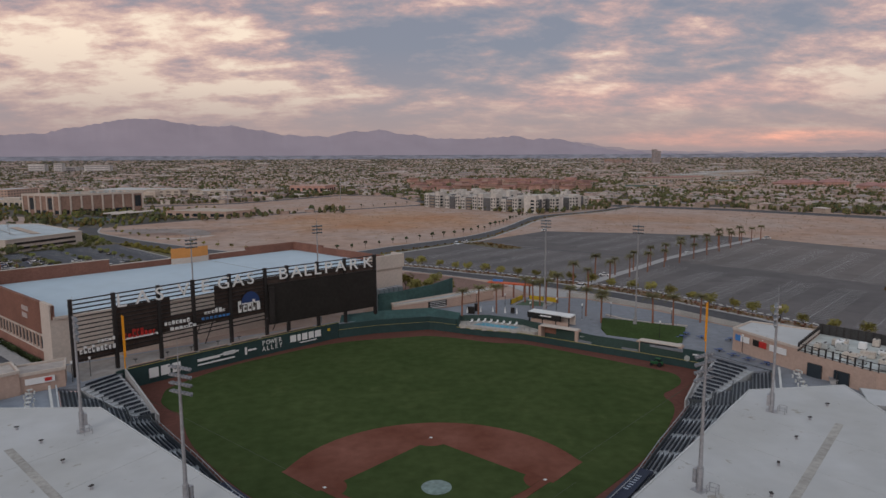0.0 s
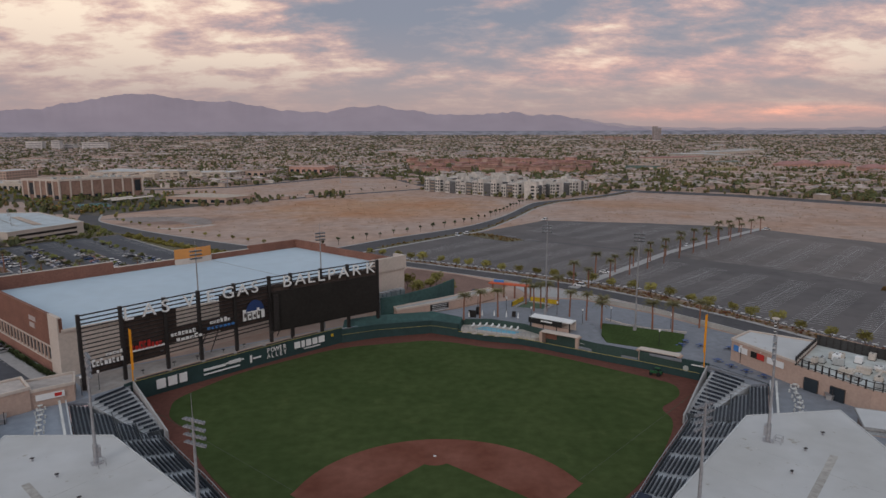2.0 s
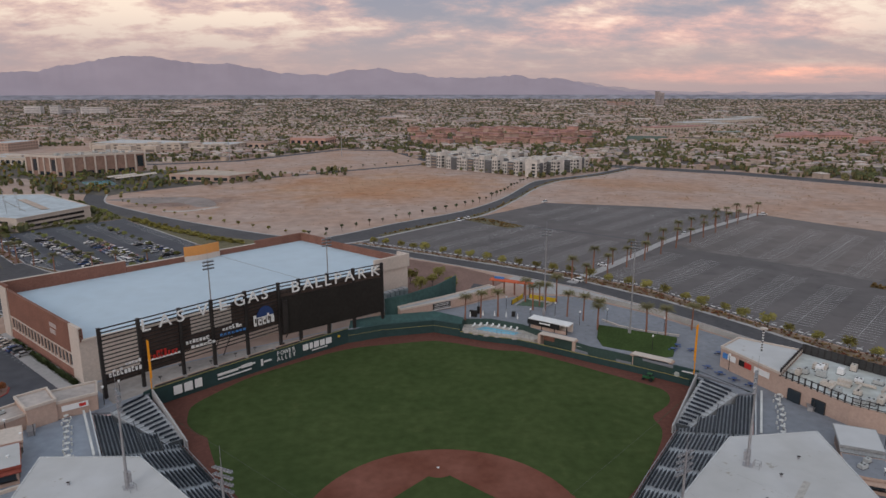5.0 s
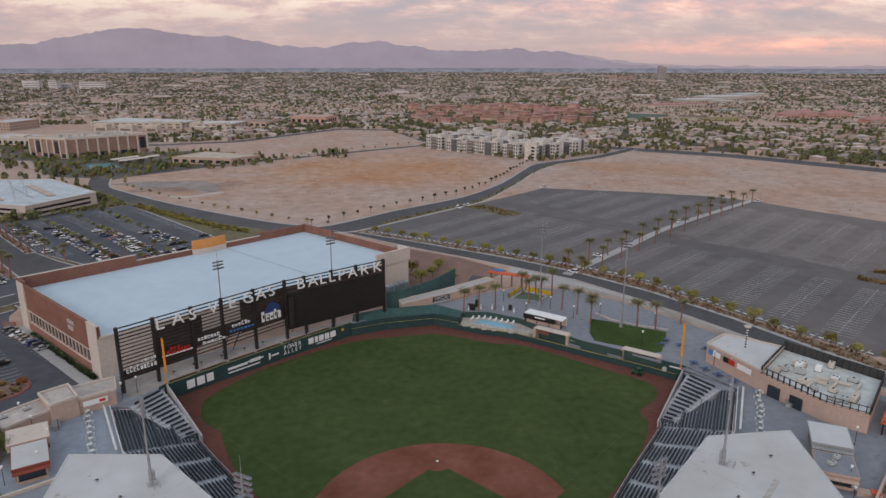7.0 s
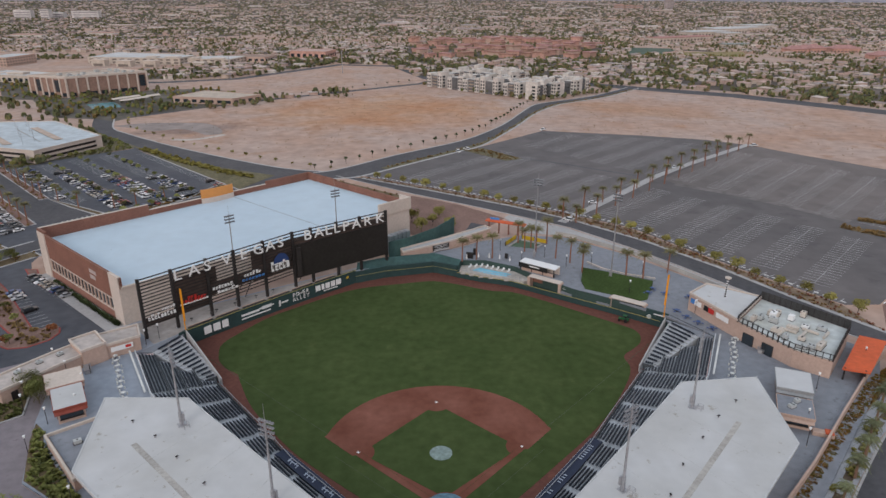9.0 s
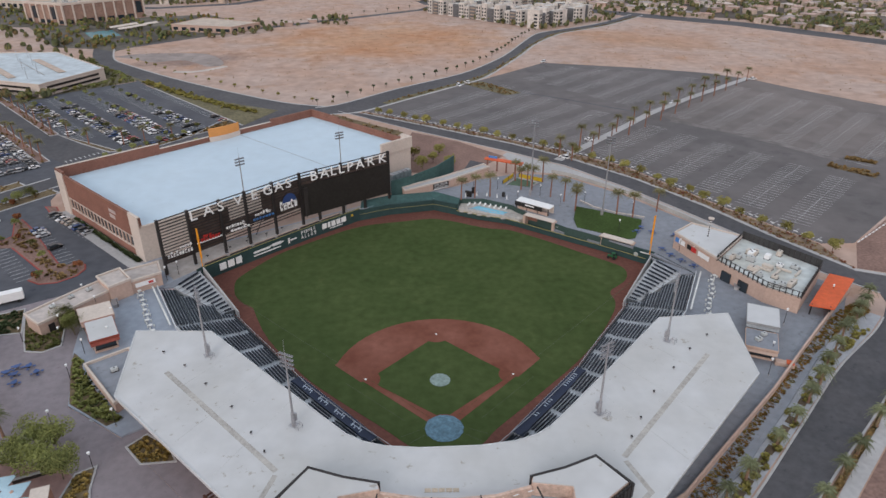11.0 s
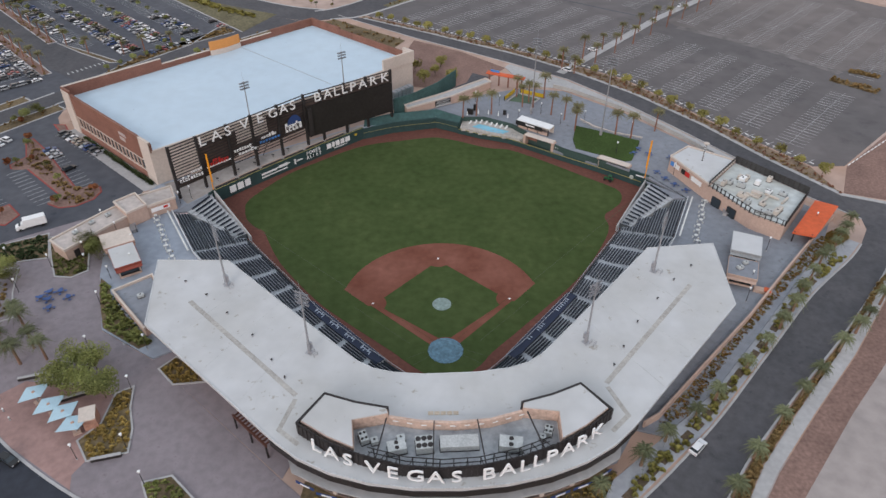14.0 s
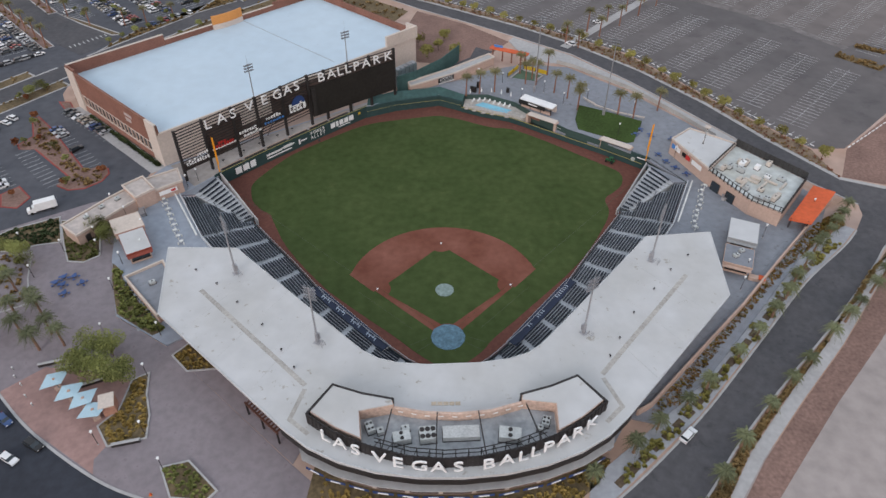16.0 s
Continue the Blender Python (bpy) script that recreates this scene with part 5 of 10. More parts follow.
part("deck", Mesher().prism(back_wall + [(20.6, -34.6), (20.0, -41.6), (12.0, -44.4), (4.0, -46.0), (-3.6, -46.2), (-11.0, -45.2), (-20.0, -41.8), (-20.6, -34.6)], R1 - 0.05, R1 + 0.08), mat("grey_deck", (0.35, 0.365, 0.385), 0.8, fine=0.8), pent, "grey roof deck")
for x in (-14.0, -4.5, 4.2, 14.5):
    y0 = -34.0 - (1 - (x / 15) ** 2) * 1.6
    y1 = -44.0 - (1 - (x / 15) ** 2) * 2.2
    part("cross_beam", Mesher().beam((x, y0, PH - 0.3), (x * 1.15, y1, PH - 0.3), 0.22, 0.3), DARK_STEEL, pent)
part("top_rail", Mesher().ribbon(PO, 0.2, PH - 0.35, PH), DARK_STEEL, pent)
inner_line = [lerp(p, (0, -20), 0.075) for p in PO[2:-2]]
for z in (R1 + 1.5, PH - 0.4):
    part("frame_rail", Mesher().ribbon(inner_line, 0.14, z, z + 0.16), DARK_STEEL, pent)
for x, y, hd in along(inner_line, 2.6):
    part("frame_post", Mesher().box(x, y, R1, 0.16, 0.16, PH - R1 - 0.2, hd), DARK_STEEL, pent)
    e = Vector((x, y)) + (Vector((x, y)) - Vector((0, -20))).normalized() * 1.9
    part("frame_tie", Mesher().beam((x, y, PH - 0.3), (e.x, e.y, PH - 0.3), 0.12, 0.14), DARK_STEEL, pent)
for x, y, hd in along(back_wall, 2.9):
    part("wall_vent", Mesher().box(x, y - 0.34, PH - 1.9, 1.1, 0.08, 0.28, hd), WHITE, pent, "slim white wall vent")


def hvac(x, y, z, sx, sy, sz, rz, fans, label="grey rooftop air-conditioning unit", group="rooftop units", material=None):
    th = thing("rooftop_unit", label, "air conditioner", group, at=pose(x, y, z, 0, 0, rz))
    part("housing", Mesher().box(0, 0, 0, sx, sy, sz), material or mat("unit_paint", (0.48, 0.50, 0.50), 0.5), th)
    part("base_rail", Mesher().box(0, 0, -0.12, sx + 0.25, sy + 0.25, 0.14), DARK_STEEL, th)
    for i in range(fans):
        fx = (i % max(1, (fans + 1) // 2) - (max(1, (fans + 1) // 2) - 1) / 2) * sx / max(1, (fans + 1) // 2)
        fy = (0.0 if fans == 1 else (-0.25 if i < (fans + 1) // 2 else 0.25)) * sy
        part("fan", Mesher().tube((fx, fy, sz), (fx, fy, sz + 0.12), min(sx, sy) * 0.17, n=12), DARK_STEEL, th)
    return th


for x, y, a, b, h, rz, n in ((-18.6, -37.2, 1.6, 2.6, 1.3, 20, 4), (-16.4, -38.0, 1.4, 1.4, 1.0, 15, 1), (-12.0, -40.0, 3.6, 2.4, 1.6, 10, 2), (-11.2, -37.6, 1.6, 1.2, 1.0, 10, 1), (-6.6, -39.6, 3.4, 3.2, 1.7, 4, 6), (10.4, -40.4, 4.6, 2.8, 1.7, -10, 2), (18.4, -37.4, 1.6, 2.2, 1.2, -20, 4), (17.0, -38.8, 1.2, 1.2, 0.9, -20, 1)):
    hvac(x, y, R1 + 0.2, a, b, h, rz, n)
hvac(0.3, -39.4, R1 + 0.2, 7.6, 2.9, 1.3, 0, 0, "long pale grey rooftop air handler", material=mat("pale_unit", (0.50, 0.51, 0.51), 0.55))
hatch = thing("roof_hatch_marks", "tan hatch panel on the white roof", "roof hatch")
for i in range(5):
    part("panel", Mesher().box(-5.0 + 1.3 * i, -31.2 - 0.05 * i, R1 - 0.02, 1.1, 0.9, 0.12), mat("tan_panel", (0.55, 0.46, 0.36), 0.8), hatch)
# letters along the curved front
sp = thing("ballpark_sign", "white letters LAS VEGAS BALLPARK on the roof enclosure", "sign")
spots = [-27.0, -24.2, -20.9, -16.2, -12.4, -8.4, -4.6, -0.8, 5.2, 8.8, 12.2, 14.8, 17.6, 20.8, 24.2, 27.4]
for ch, x in zip(SIGN, spots):
    k = max(i for i in range(len(PO) - 1) if PO[i][0] <= x)
    a, b = PO[k], PO[k + 1]
    u = (x - a[0]) / (b[0] - a[0])
    y = a[1] + (b[1] - a[1]) * u
    slope = 0.8 * math.degrees(math.atan2(b[1] - a[1], b[0] - a[0]))
    letter(ch, x + 1.1 * math.sin(radians(slope)), y - 1.1 * math.cos(radians(slope)), R1 + 0.15, slope, 3.25, 0.3, sp, 1.08)

# building below the roof: outer facade, storeys and columns
fac = thing("grandstand_building", "curved grandstand building below the white roof", "building")
facade = [(-63.5, 1.5), (-34.5, -28.5), (-31.0, -38.4), (-24.6, -42.0), (-17.2, -44.5), (-9, -46.0), (0, -46.5), (9, -46.0), (17.2, -44.5), (24.6, -42.0), (31.0, -38.4), (34.5, -28.5), (63.5, 1.5)]
part("lower_wall", Mesher().ribbon(facade[1:-1], 0.5, C - 0.6, 8.6), mat("dark_brown_panel", (0.085, 0.07, 0.065), 0.7), fac, "dark brown ground floor wall")
part("upper_wall", Mesher().ribbon(facade[1:-1], 0.4, 8.6, R0), GLASS, fac, "dark glazed upper floors")
part("inner_wall", Mesher().ribbon([(-69.5, 20.0), (-66.5, 1.0), (-50.0, -13.5), (-36.0, -26.0), (-20, -34), (0, -37), (20, -34), (36.0, -26.0), (50.0, -13.5), (66.5, 1.0), (69.5, 20.0)], 0.4, C - 0.3, R0), STUCCO, fac, "tan inner wall")
part("press_level", Mesher().ribbon([(-56, 14), (-38.0, -5.0), (-25, -19), (-14.0, -26.0), (0, -28.0), (14.0, -26.0), (25, -19), (38, -5), (56, 14)], 0.5, 8.8, R0), GLASS, fac, "dark glazed suite level")
for x, y, hd in along(facade, 7.0):
    part("column", Mesher().box(x, y, C - 0.6, 0.9, 0.9, R0 - C + 0.6, hd), STUCCO_PALE, fac)
part("canopy_band", Mesher().ribbon([(x * 1.035, y * 1.035) for x, y in facade[1:-1]], 2.4, 9.2, 9.5), CONCRETE, fac, "pale concrete ledge")
for x, y, hd in along([(x * 1.06, y * 1.06) for x, y in facade[2:-2]], 5.2):
    part("banner", Mesher().box(x, y, 6.6, 4.4, 0.1, 0.8, hd), NAVY, fac, "navy banner")
    part("banner_mark", Mesher().box(x, y - 0.07, 6.75, 2.2, 0.1, 0.45, hd), WHITE, fac)
# stepped red canopy on the west side
th = thing("entry_canopy", "brown slatted metal entrance canopy", "canopy")
a, b = (-46.6, -23.2), (-38.0, -31.8)
for i in range(12):
    x, y = lerp(a, b, (i + 0.5) / 12)
    part("slat", Mesher().box(x - 0.4, y - 0.4, 8.2, 0.35, 2.2, 0.25, -45), mat("rust_metal", (0.11, 0.045, 0.032), 0.6), th)
part("front_beam", Mesher().ribbon([(a[0] - 1.3, a[1] - 1.3), (b[0] - 1.3, b[1] - 1.3)], 0.4, 7.9, 8.5), mat("rust_metal", (0.11, 0.045, 0.032), 0.6), th)
for t in (0.03, 0.5, 0.97):
    x, y = lerp(a, b, t)
    part("post", Mesher().box(x - 1.3, y - 1.3, G, 0.35, 0.35, 4.0, -45), DARK_STEEL, th)

# dugout signs: blue panels with pale marks along the front of the stands
for sx in (-1, 1):
    d0, d1 = (sx * -37.0, 19.0), (sx * -16.5, -4.0)
    dg = thing("dugout", "dugout with blue panelled roof and white marks", "dugout", "dugouts")
    part("roof", Mesher().ribbon([d0, d1], 2.8, 1.35, 1.6), mat("dark_navy_vinyl", (0.022, 0.032, 0.065), 0.6), dg, "navy dugout roof")
    part("front_rail", Mesher().ribbon([on_wall(d0, d1, 0, sx * -1.7), on_wall(d0, d1, 1, sx * -1.7)], 0.12, -0.1, 1.1), GREY_STEEL, dg)
    part("side_wall", Mesher().ribbon([on_wall(d0, d1, 0, 1.4), on_wall(d0, d1, 0, -1.4)], 0.3, -0.1, 1.4), CONCRETE, dg)
    part("side_wall", Mesher().ribbon([on_wall(d0, d1, 1, 1.4), on_wall(d0, d1, 1, -1.4)], 0.3, -0.1, 1.4), CONCRETE, dg)
    print_white = mat("pale_blue_print", (0.42, 0.47, 0.55), 0.6)
    if sx > 0:
        for i in range(4):
            for u, v0, v1, wd in ((0.0, -0.75, 0.7, 0.3), (0.035, -0.2, 0.8, 0.26), (0.07, -0.8, 0.3, 0.3), (0.1, -0.3, 0.75, 0.24)):
                s = 0.13 + 0.21 * i + u
                part("roof_mark", Mesher().ribbon([on_wall(d0, d1, s, v0), on_wall(d0, d1, s + 0.012, v1)], wd, 1.6, 1.63), print_white, dg)
            part("roof_mark", Mesher().ribbon([on_wall(d0, d1, 0.125 + 0.21 * i, 0.1), on_wall(d0, d1, 0.24 + 0.21 * i, -0.1)], 0.22, 1.6, 1.635), print_white, dg)
    else:
        for i in range(13):
            s = 0.1 + 0.03 * i + (0.2 if i > 6 else 0.0) + (0.08 if i > 10 else 0.0)
            part("roof_mark", Mesher().ribbon([on_wall(d0, d1, s, -0.45), on_wall(d0, d1, s, 0.3 + 0.25 * (i % 3 == 0))], 0.32, 1.6, 1.63), print_white, dg)
# field-side net posts and rail along the stands
for sx in (-1, 1):
    line = [(sx * x, y) for x, y in [(-59.2, 51.0)] + SEAT_FRONT]
    rl = thing("field_rail", "pale metal rail along the front of the stands", "rail", "field rails")
    part("top_rail", Mesher().ribbon([lerp(p, (0, 30), 0.012) for p in line], 0.14, 1.9, 2.02), GREY_STEEL, rl)
    for x, y, hd in along([lerp(p, (0, 30), 0.012) for p in line], 3.0):
        part("rail_post", Mesher().box(x, y, -0.1, 0.1, 0.1, 2.0, hd), GREY_STEEL, rl)
    cr = thing("field_rail", "pale sloping wall cap beside the corner stand", "rail", "field rails")
    p, q = (sx * -57.8, 50.6), (sx * -73.0, 72.2)
    part("side_wall", Mesher().ribbon([p, q], 0.35, [-0.2, -0.2], [2.0, 5.6]), CONCRETE, cr)
    st = thing("field_rail", "steel guard rail behind the top row", "rail", "field rails")
    part("back_wall", Mesher().ribbon([(sx * -84.0, 61.2), (sx * -72.2, 39.2), (sx * -66.0, 31.0)], 0.25, C - 0.2, C + 1.1), mat("white_rail_panel", (0.6, 0.62, 0.64), 0.6), st)

part("roof_seam", Mesher().ribbon([(-86.1, 178.6), (-37.7, 131.0)], 0.35, AH - 3.2, AH - 3.06), mat("roof_seam_dark", (0.36, 0.40, 0.43), 0.8), arena, "dark roof joint")

# ---- plants ----
PALM_LEAF = mat("palm_frond", (0.165, 0.178, 0.095), 0.7, fine=2, vary=0.3, spec=0.2, rand=0.25)
PALM_DRY = mat("dry_palm_skirt", (0.20, 0.125, 0.065), 0.9, fine=3, vary=0.25)
TRUNK = mat("palm_trunk", (0.24, 0.145, 0.10), 0.9, fine=4, vary=0.25)
TRUNK_RED = mat("reddish_palm_trunk", (0.285, 0.135, 0.09), 0.9, fine=4, vary=0.25)
BARK = mat("tree_bark", (0.13, 0.10, 0.075), 0.9, fine=5, vary=0.3)
LEAF_Y = mat("yellow_green_leaf", (0.30, 0.27, 0.085), 0.8, fine=1.2, vary=0.35, spec=0.15, rand=0.25)
LEAF_G = mat("green_leaf", (0.25, 0.265, 0.09), 0.8, fine=1.2, vary=0.4, spec=0.15, rand=0.25)
LEAF_D = mat("dark_green_leaf", (0.075, 0.10, 0.045), 0.8, fine=1.2, vary=0.4, spec=0.15, rand=0.25)
LEAF_R = mat("rust_leaf", (0.26, 0.10, 0.045), 0.8, fine=1.2, vary=0.3, spec=0.15, rand=0.2)
SHRUB_GOLD = mat("golden_shrub", (0.38, 0.27, 0.09), 0.9, fine=1.5, vary=0.35, spec=0.1)
SHRUB_BROWN = mat("brown_shrub", (0.30, 0.205, 0.095), 0.9, fine=1.2, vary=0.4, spec=0.1)


def make_palm(h, n, length, seed, label, group, droop=0.75, low=-0.55, girth=0.3, leaf=None, bark=None):
    """A palm: ringed trunk, arching fronds with separate leaflets, dry stubs below the crown."""
    rnd = random.Random(seed)
    th = thing("palm_tree", label, "palm tree", group)
    tr = Mesher()
    bend = rnd.uniform(-0.35, 0.35)
    pts = [(bend * (k / 6) ** 2, 0, h * k / 6) for k in range(7)]
    for k in range(6):
        tr.tube(pts[k], pts[k + 1], girth * (1.12 - 0.05 * k), girth * (1.0 - 0.05 * k), 8)
    part("trunk", tr, bark or TRUNK, th)
    cr, sk = Mesher(), Mesher()
    top = Vector(pts[-1])
    for i in range(n):
        a = 6.283 * (i * 0.618) + rnd.uniform(-0.2, 0.2)
        up = low + (1.0 - low) * (i + rnd.random()) / n
        ln = length * rnd.uniform(0.82, 1.1)
        d = Vector((math.cos(a), math.sin(a), 0))
        side = Vector((-d.y, d.x, 0))
        prev = None
        for k in range(8):
            t = k / 7
            c = top + d * ln * t * (0.92 - 0.2 * up) + Vector((0, 0, ln * (up * t * 0.85 - droop * t * t)))
            if prev is not None:
                w = 0.05 * (1.2 - t)
                cr.add([prev - side * w, prev + side * w, c + side * w * 0.8, c - side * w * 0.8], [(0, 1, 2, 3)])
                if k > 1:
                    reach = length * 0.21 * math.sin(math.pi * min(1, 0.2 + 0.75 * t))
                    for sgn in (-1, 1):
                        for q in (0.15, 0.65):
                            b = prev.lerp(c, q)
                            e = b + side * sgn * reach * rnd.uniform(0.8, 1.1) + d * reach * 0.55 - Vector((0, 0, reach * rnd.uniform(0.2, 0.6)))
                            cr.add([b - d * 0.07, b + d * 0.1, e], [(0, 1, 2)])
            prev = c
    for i in range(12):
        a = 6.283 * i / 12 + rnd.uniform(-0.2, 0.2)
        d = Vector((math.cos(a), math.sin(a), 0))
        side = Vector((-d.y, d.x, 0))
        e = top + d * girth * rnd.uniform(2.0, 3.2) - Vector((0, 0, rnd.uniform(0.5, 1.5)))
        sk.add([top + d * girth * 0.7 - side * 0.12, top + d * girth * 0.7 + side * 0.12, e], [(0, 1, 2)])
    part("crown", cr, leaf or PALM_LEAF, th, "arching grey-green fronds")
    part("dead_skirt", sk, PALM_DRY, th, "dry brown frond stubs")
    return th


def make_tree(h, spread, leaf, seed, label, group, leaves=420, name="tree", size=0.5):
    rnd = random.Random(seed)
    th = thing(name, label, "tree", group)
    tr, cr = Mesher(), Mesher()
    fork = h * rnd.uniform(0.25, 0.35)
    tr.tube((0, 0, 0), (0.05, 0.03, fork), 0.05 * h * 0.5, 0.035 * h * 0.5, 7)
    tips = []
    for i in range(6):
        a = 6.283 * i / 6 + rnd.uniform(-0.4, 0.4)
        r = spread * rnd.uniform(0.35, 0.75)
        tip = Vector((r * math.cos(a), r * math.sin(a), h * rnd.uniform(0.6, 0.92)))
        tr.tube((0.05, 0.03, fork), tip * 0.6 + Vector((0, 0, fork * 0.4)), 0.03 * h * 0.5, 0.018 * h * 0.5, 5)
        tr.tube(tip * 0.6 + Vector((0, 0, fork * 0.4)), tip, 0.018 * h * 0.5, 0.008 * h * 0.5, 5)
        tips.append((tip, spread * rnd.uniform(0.38, 0.62)))
    tips.append((Vector((0, 0, h * 0.82)), spread * 0.5))
    for i in range(leaves):
        c, r = tips[i % len(tips)]
        v = Vector((rnd.gauss(0, 1), rnd.gauss(0, 1), rnd.gauss(0, 0.75)))
        p = c + v.normalized() * r * rnd.random() ** 0.4
        u = Vector((rnd.uniform(-1, 1), rnd.uniform(-1, 1), rnd.uniform(-0.5, 0.5))).normalized()
        w = u.orthogonal().normalized()
        s = size * rnd.uniform(0.6, 1.3)
        cr.add([p - u * s - w * s * 0.4, p + w * s * 0.55, p + u * s, p - w * s * 0.5 + u * s * 0.2], [(0, 1, 2, 3)])
    part("trunk", tr, BARK, th)
    part("crown", cr, leaf, th)
    return th


def put(proto, x, y, z, s=1.0, rz=0.0):
    """A copy of a prototype at its place; the prototype itself is moved to its first place."""
    if not proto.get("used"):
        proto["used"] = 1
        proto.matrix_basis = pose(x, y, z, 0, 0, rz) @ Matrix.Scale(s, 4)
        return proto
    o = copy_thing(proto, pose(x, y, z, 0, 0, rz))
    o.scale = (s, s, s)
    return o


def shrubs(name, spots, material, label, seed, size=0.6, blades=14):
    """Many low bushes as one stuff object."""
    rnd = random.Random(seed)
    v, f = [], []
    for x, y, z in spots:
        s = size * rnd.uniform(0.6, 1.4)
        for i in range(blades):
            a, e = rnd.uniform(0, 6.283), rnd.uniform(0.2, 1.3)
            d = Vector((math.cos(a) * math.cos(e), math.sin(a) * math.cos(e), math.sin(e)))
            t = Vector((-math.sin(a), math.cos(a), 0)) * s * 0.42
            b = Vector((x, y, z)) + d * s * 0.15
            tip = Vector((x, y, z)) + d * s
            n = len(v)
            v += [tuple(b - t * 0.6), tuple(b + t * 0.6), tuple(tip + t), tuple(tip - t)]
            f.append((n, n + 1, n + 2, n + 3))
    ob = part(name, Mesher().add(v, f), material)
    return tagged(ob, label, "shrubs", kind="stuff")


PALM_BROWN = mat("dusty_palm_frond", (0.205, 0.185, 0.085), 0.7, fine=2, vary=0.3, spec=0.2, rand=0.2)
PALM_A = [make_palm(h, 40, 3.1, 10 + i, "date palm with full grey-green crown beside the street", "street palms", 0.7, -0.6, 0.32) for i, h in enumerate((4.4, 5.2, 4.8))]
PALM_P = [make_palm(h, 46, 3.7, 15 + i, "tall date palm with feathery crown on the plaza", "plaza date palms", 0.65, -0.5, 0.34) for i, h in enumerate((7.4, 8.2))]
PALM_T = [make_palm(h, 40, 3.5, 20 + i, "tall slim palm with bare reddish trunk in the outfield plaza", "plaza palms", 0.5, -0.2, 0.27, PALM_BROWN, TRUNK_RED) for i, h in enumerate((8.6, 9.3))]
PALM_L = [make_palm(h, 42, 3.5, 30 + i, "tall palm beside the car park walkway", "car park palms", 0.6, -0.4, 0.3, PALM_BROWN, TRUNK_RED) for i, h in enumerate((9.4, 8.8, 10.2))]
random.seed(11)
for i, (x, y) in enumerate([(29.1, -45.0), (39.6, -38.9), (46.6, -33.2), (55.3, -27.4), (61.6, -22.8), (72.8, -13.7), (80.9, -6.5), (87.5, -0.2), (94.2, 6.3), (99.6, 12.8), (105.5, 19.0), (111.5, 25.6), (115.0, 28.6), (119.0, 31.8), (122.8, 36.0), (126.6, 39.8), (129.8, 43.4)]):
    put(PALM_A[i % 3], x - 0.8, y, G, random.uniform(0.85, 1.05), random.uniform(0, 360))
for i, (x, y) in enumerate([(50.6, -54.6), (57.4, -47.4), (65.4, -38.8), (74.9, -30.3), (83.6, -22.9), (90.4, -17.5), (100.0, -9.4), (107.8, -3.2), (113.8, 1.8), (120.4, 7.2), (126.6, 12.6), (133, 18.2), (140, 24), (148, 30.6)]):
    put(PALM_A[(i + 1) % 3], x - 2.2, y + 0.4, G, random.uniform(0.85, 1.05), random.uniform(0, 360))
for i, (x, y) in enumerate([(-103.7, -2.8), (-97.9, -1.6), (-102.7, 2.5), (-106.6, 8.0), (-109.6, 2.0), (-113.6, 8.4), (-110.0, 12.4), (-118.4, 19.0), (-116.0, 1.0), (-121.0, 8.0)]):
    put(PALM_P[i % 2], x, y, G, random.uniform(0.85, 1.0), random.uniform(0, 360))
for i, (x, y) in enumerate([(14.2, 124.4), (19.8, 126.2), (26.0, 127.2), (39.6, 133.6), (42.9, 137.8), (43.8, 132.4), (50.2, 125.6), (54.6, 120.8), (56.9, 111.4), (57.6, 114.0), (71.6, 106.8), (76.7, 103.6), (87.9, 109.4), (50.0, 141.4), (38.6, 143.0)]):
    put(PALM_T[i % 2], x, y, C, random.uniform(0.95, 1.1), random.uniform(0, 360))
for i in range(26):
    t = (i // 2) / 12.4
    px, py = lerp((66.0, 171.0), (222.0, 321.0), t)
    off = 4.0 if i % 2 else -3.0
    if i == 24:
        continue
    put(PALM_L[i % 3], px + off * 0.69, py - off * 0.72, G, random.uniform(0.85, 1.1), random.uniform(0, 360))

TREE_Y = [make_tree(3.6, 1.9, LEAF_Y, 40 + i, "small yellow-green street tree on the verge", "verge trees", 420, size=0.3) for i in range(2)]
TREE_G = [make_tree(5.6, 3.6, LEAF_G, 50 + i, "spreading olive-green plaza tree with open crown", "plaza trees", 2600, size=0.23) for i in range(3)]
TREE_S = [make_tree(4.4, 1.15, LEAF_D, 60 + i, "small dark roadside tree", "roadside trees", 300, size=0.26) for i in range(2)]
TREE_R = make_tree(3.2, 1.4, LEAF_R, 70, "small rust-coloured autumn tree in the car park", "car park trees", 200)
TREE_L = [make_tree(4.6, 2.2, LEAF_G, 75 + i, "green car park tree", "car park trees", 420, size=0.3) for i in range(2)]
random.seed(12)
for i, (x, y, hd) in enumerate(along([lerp(a, b, 0.55) for a, b in zip(N_FAR[1:], [(141, 78), (120, 107), (112, 120), (92, 157), (70, 180), (52, 194), (28, 212), (8, 226), (-26, 251)])], 8.5)):
    put(TREE_Y[i % 2], x + random.uniform(-1, 1), y + random.uniform(-1, 1), G, random.uniform(1.0, 1.45), random.uniform(0, 360))
for i, (x, y, hd) in enumerate(along([(x - 5, y + 5) for x, y in DIAG_N[6:]], 11.0)):
    put(TREE_S[i % 2], x, y, G, random.uniform(0.7, 1.15), random.uniform(0, 360))
for i, (x, y, hd) in enumerate(along([(x + 4, y - 4) for x, y in W_N], 13.0)):
    put(TREE_Y[i % 2], x + 6, y + 8, G, random.uniform(0.4, 0.75), random.uniform(0, 360))
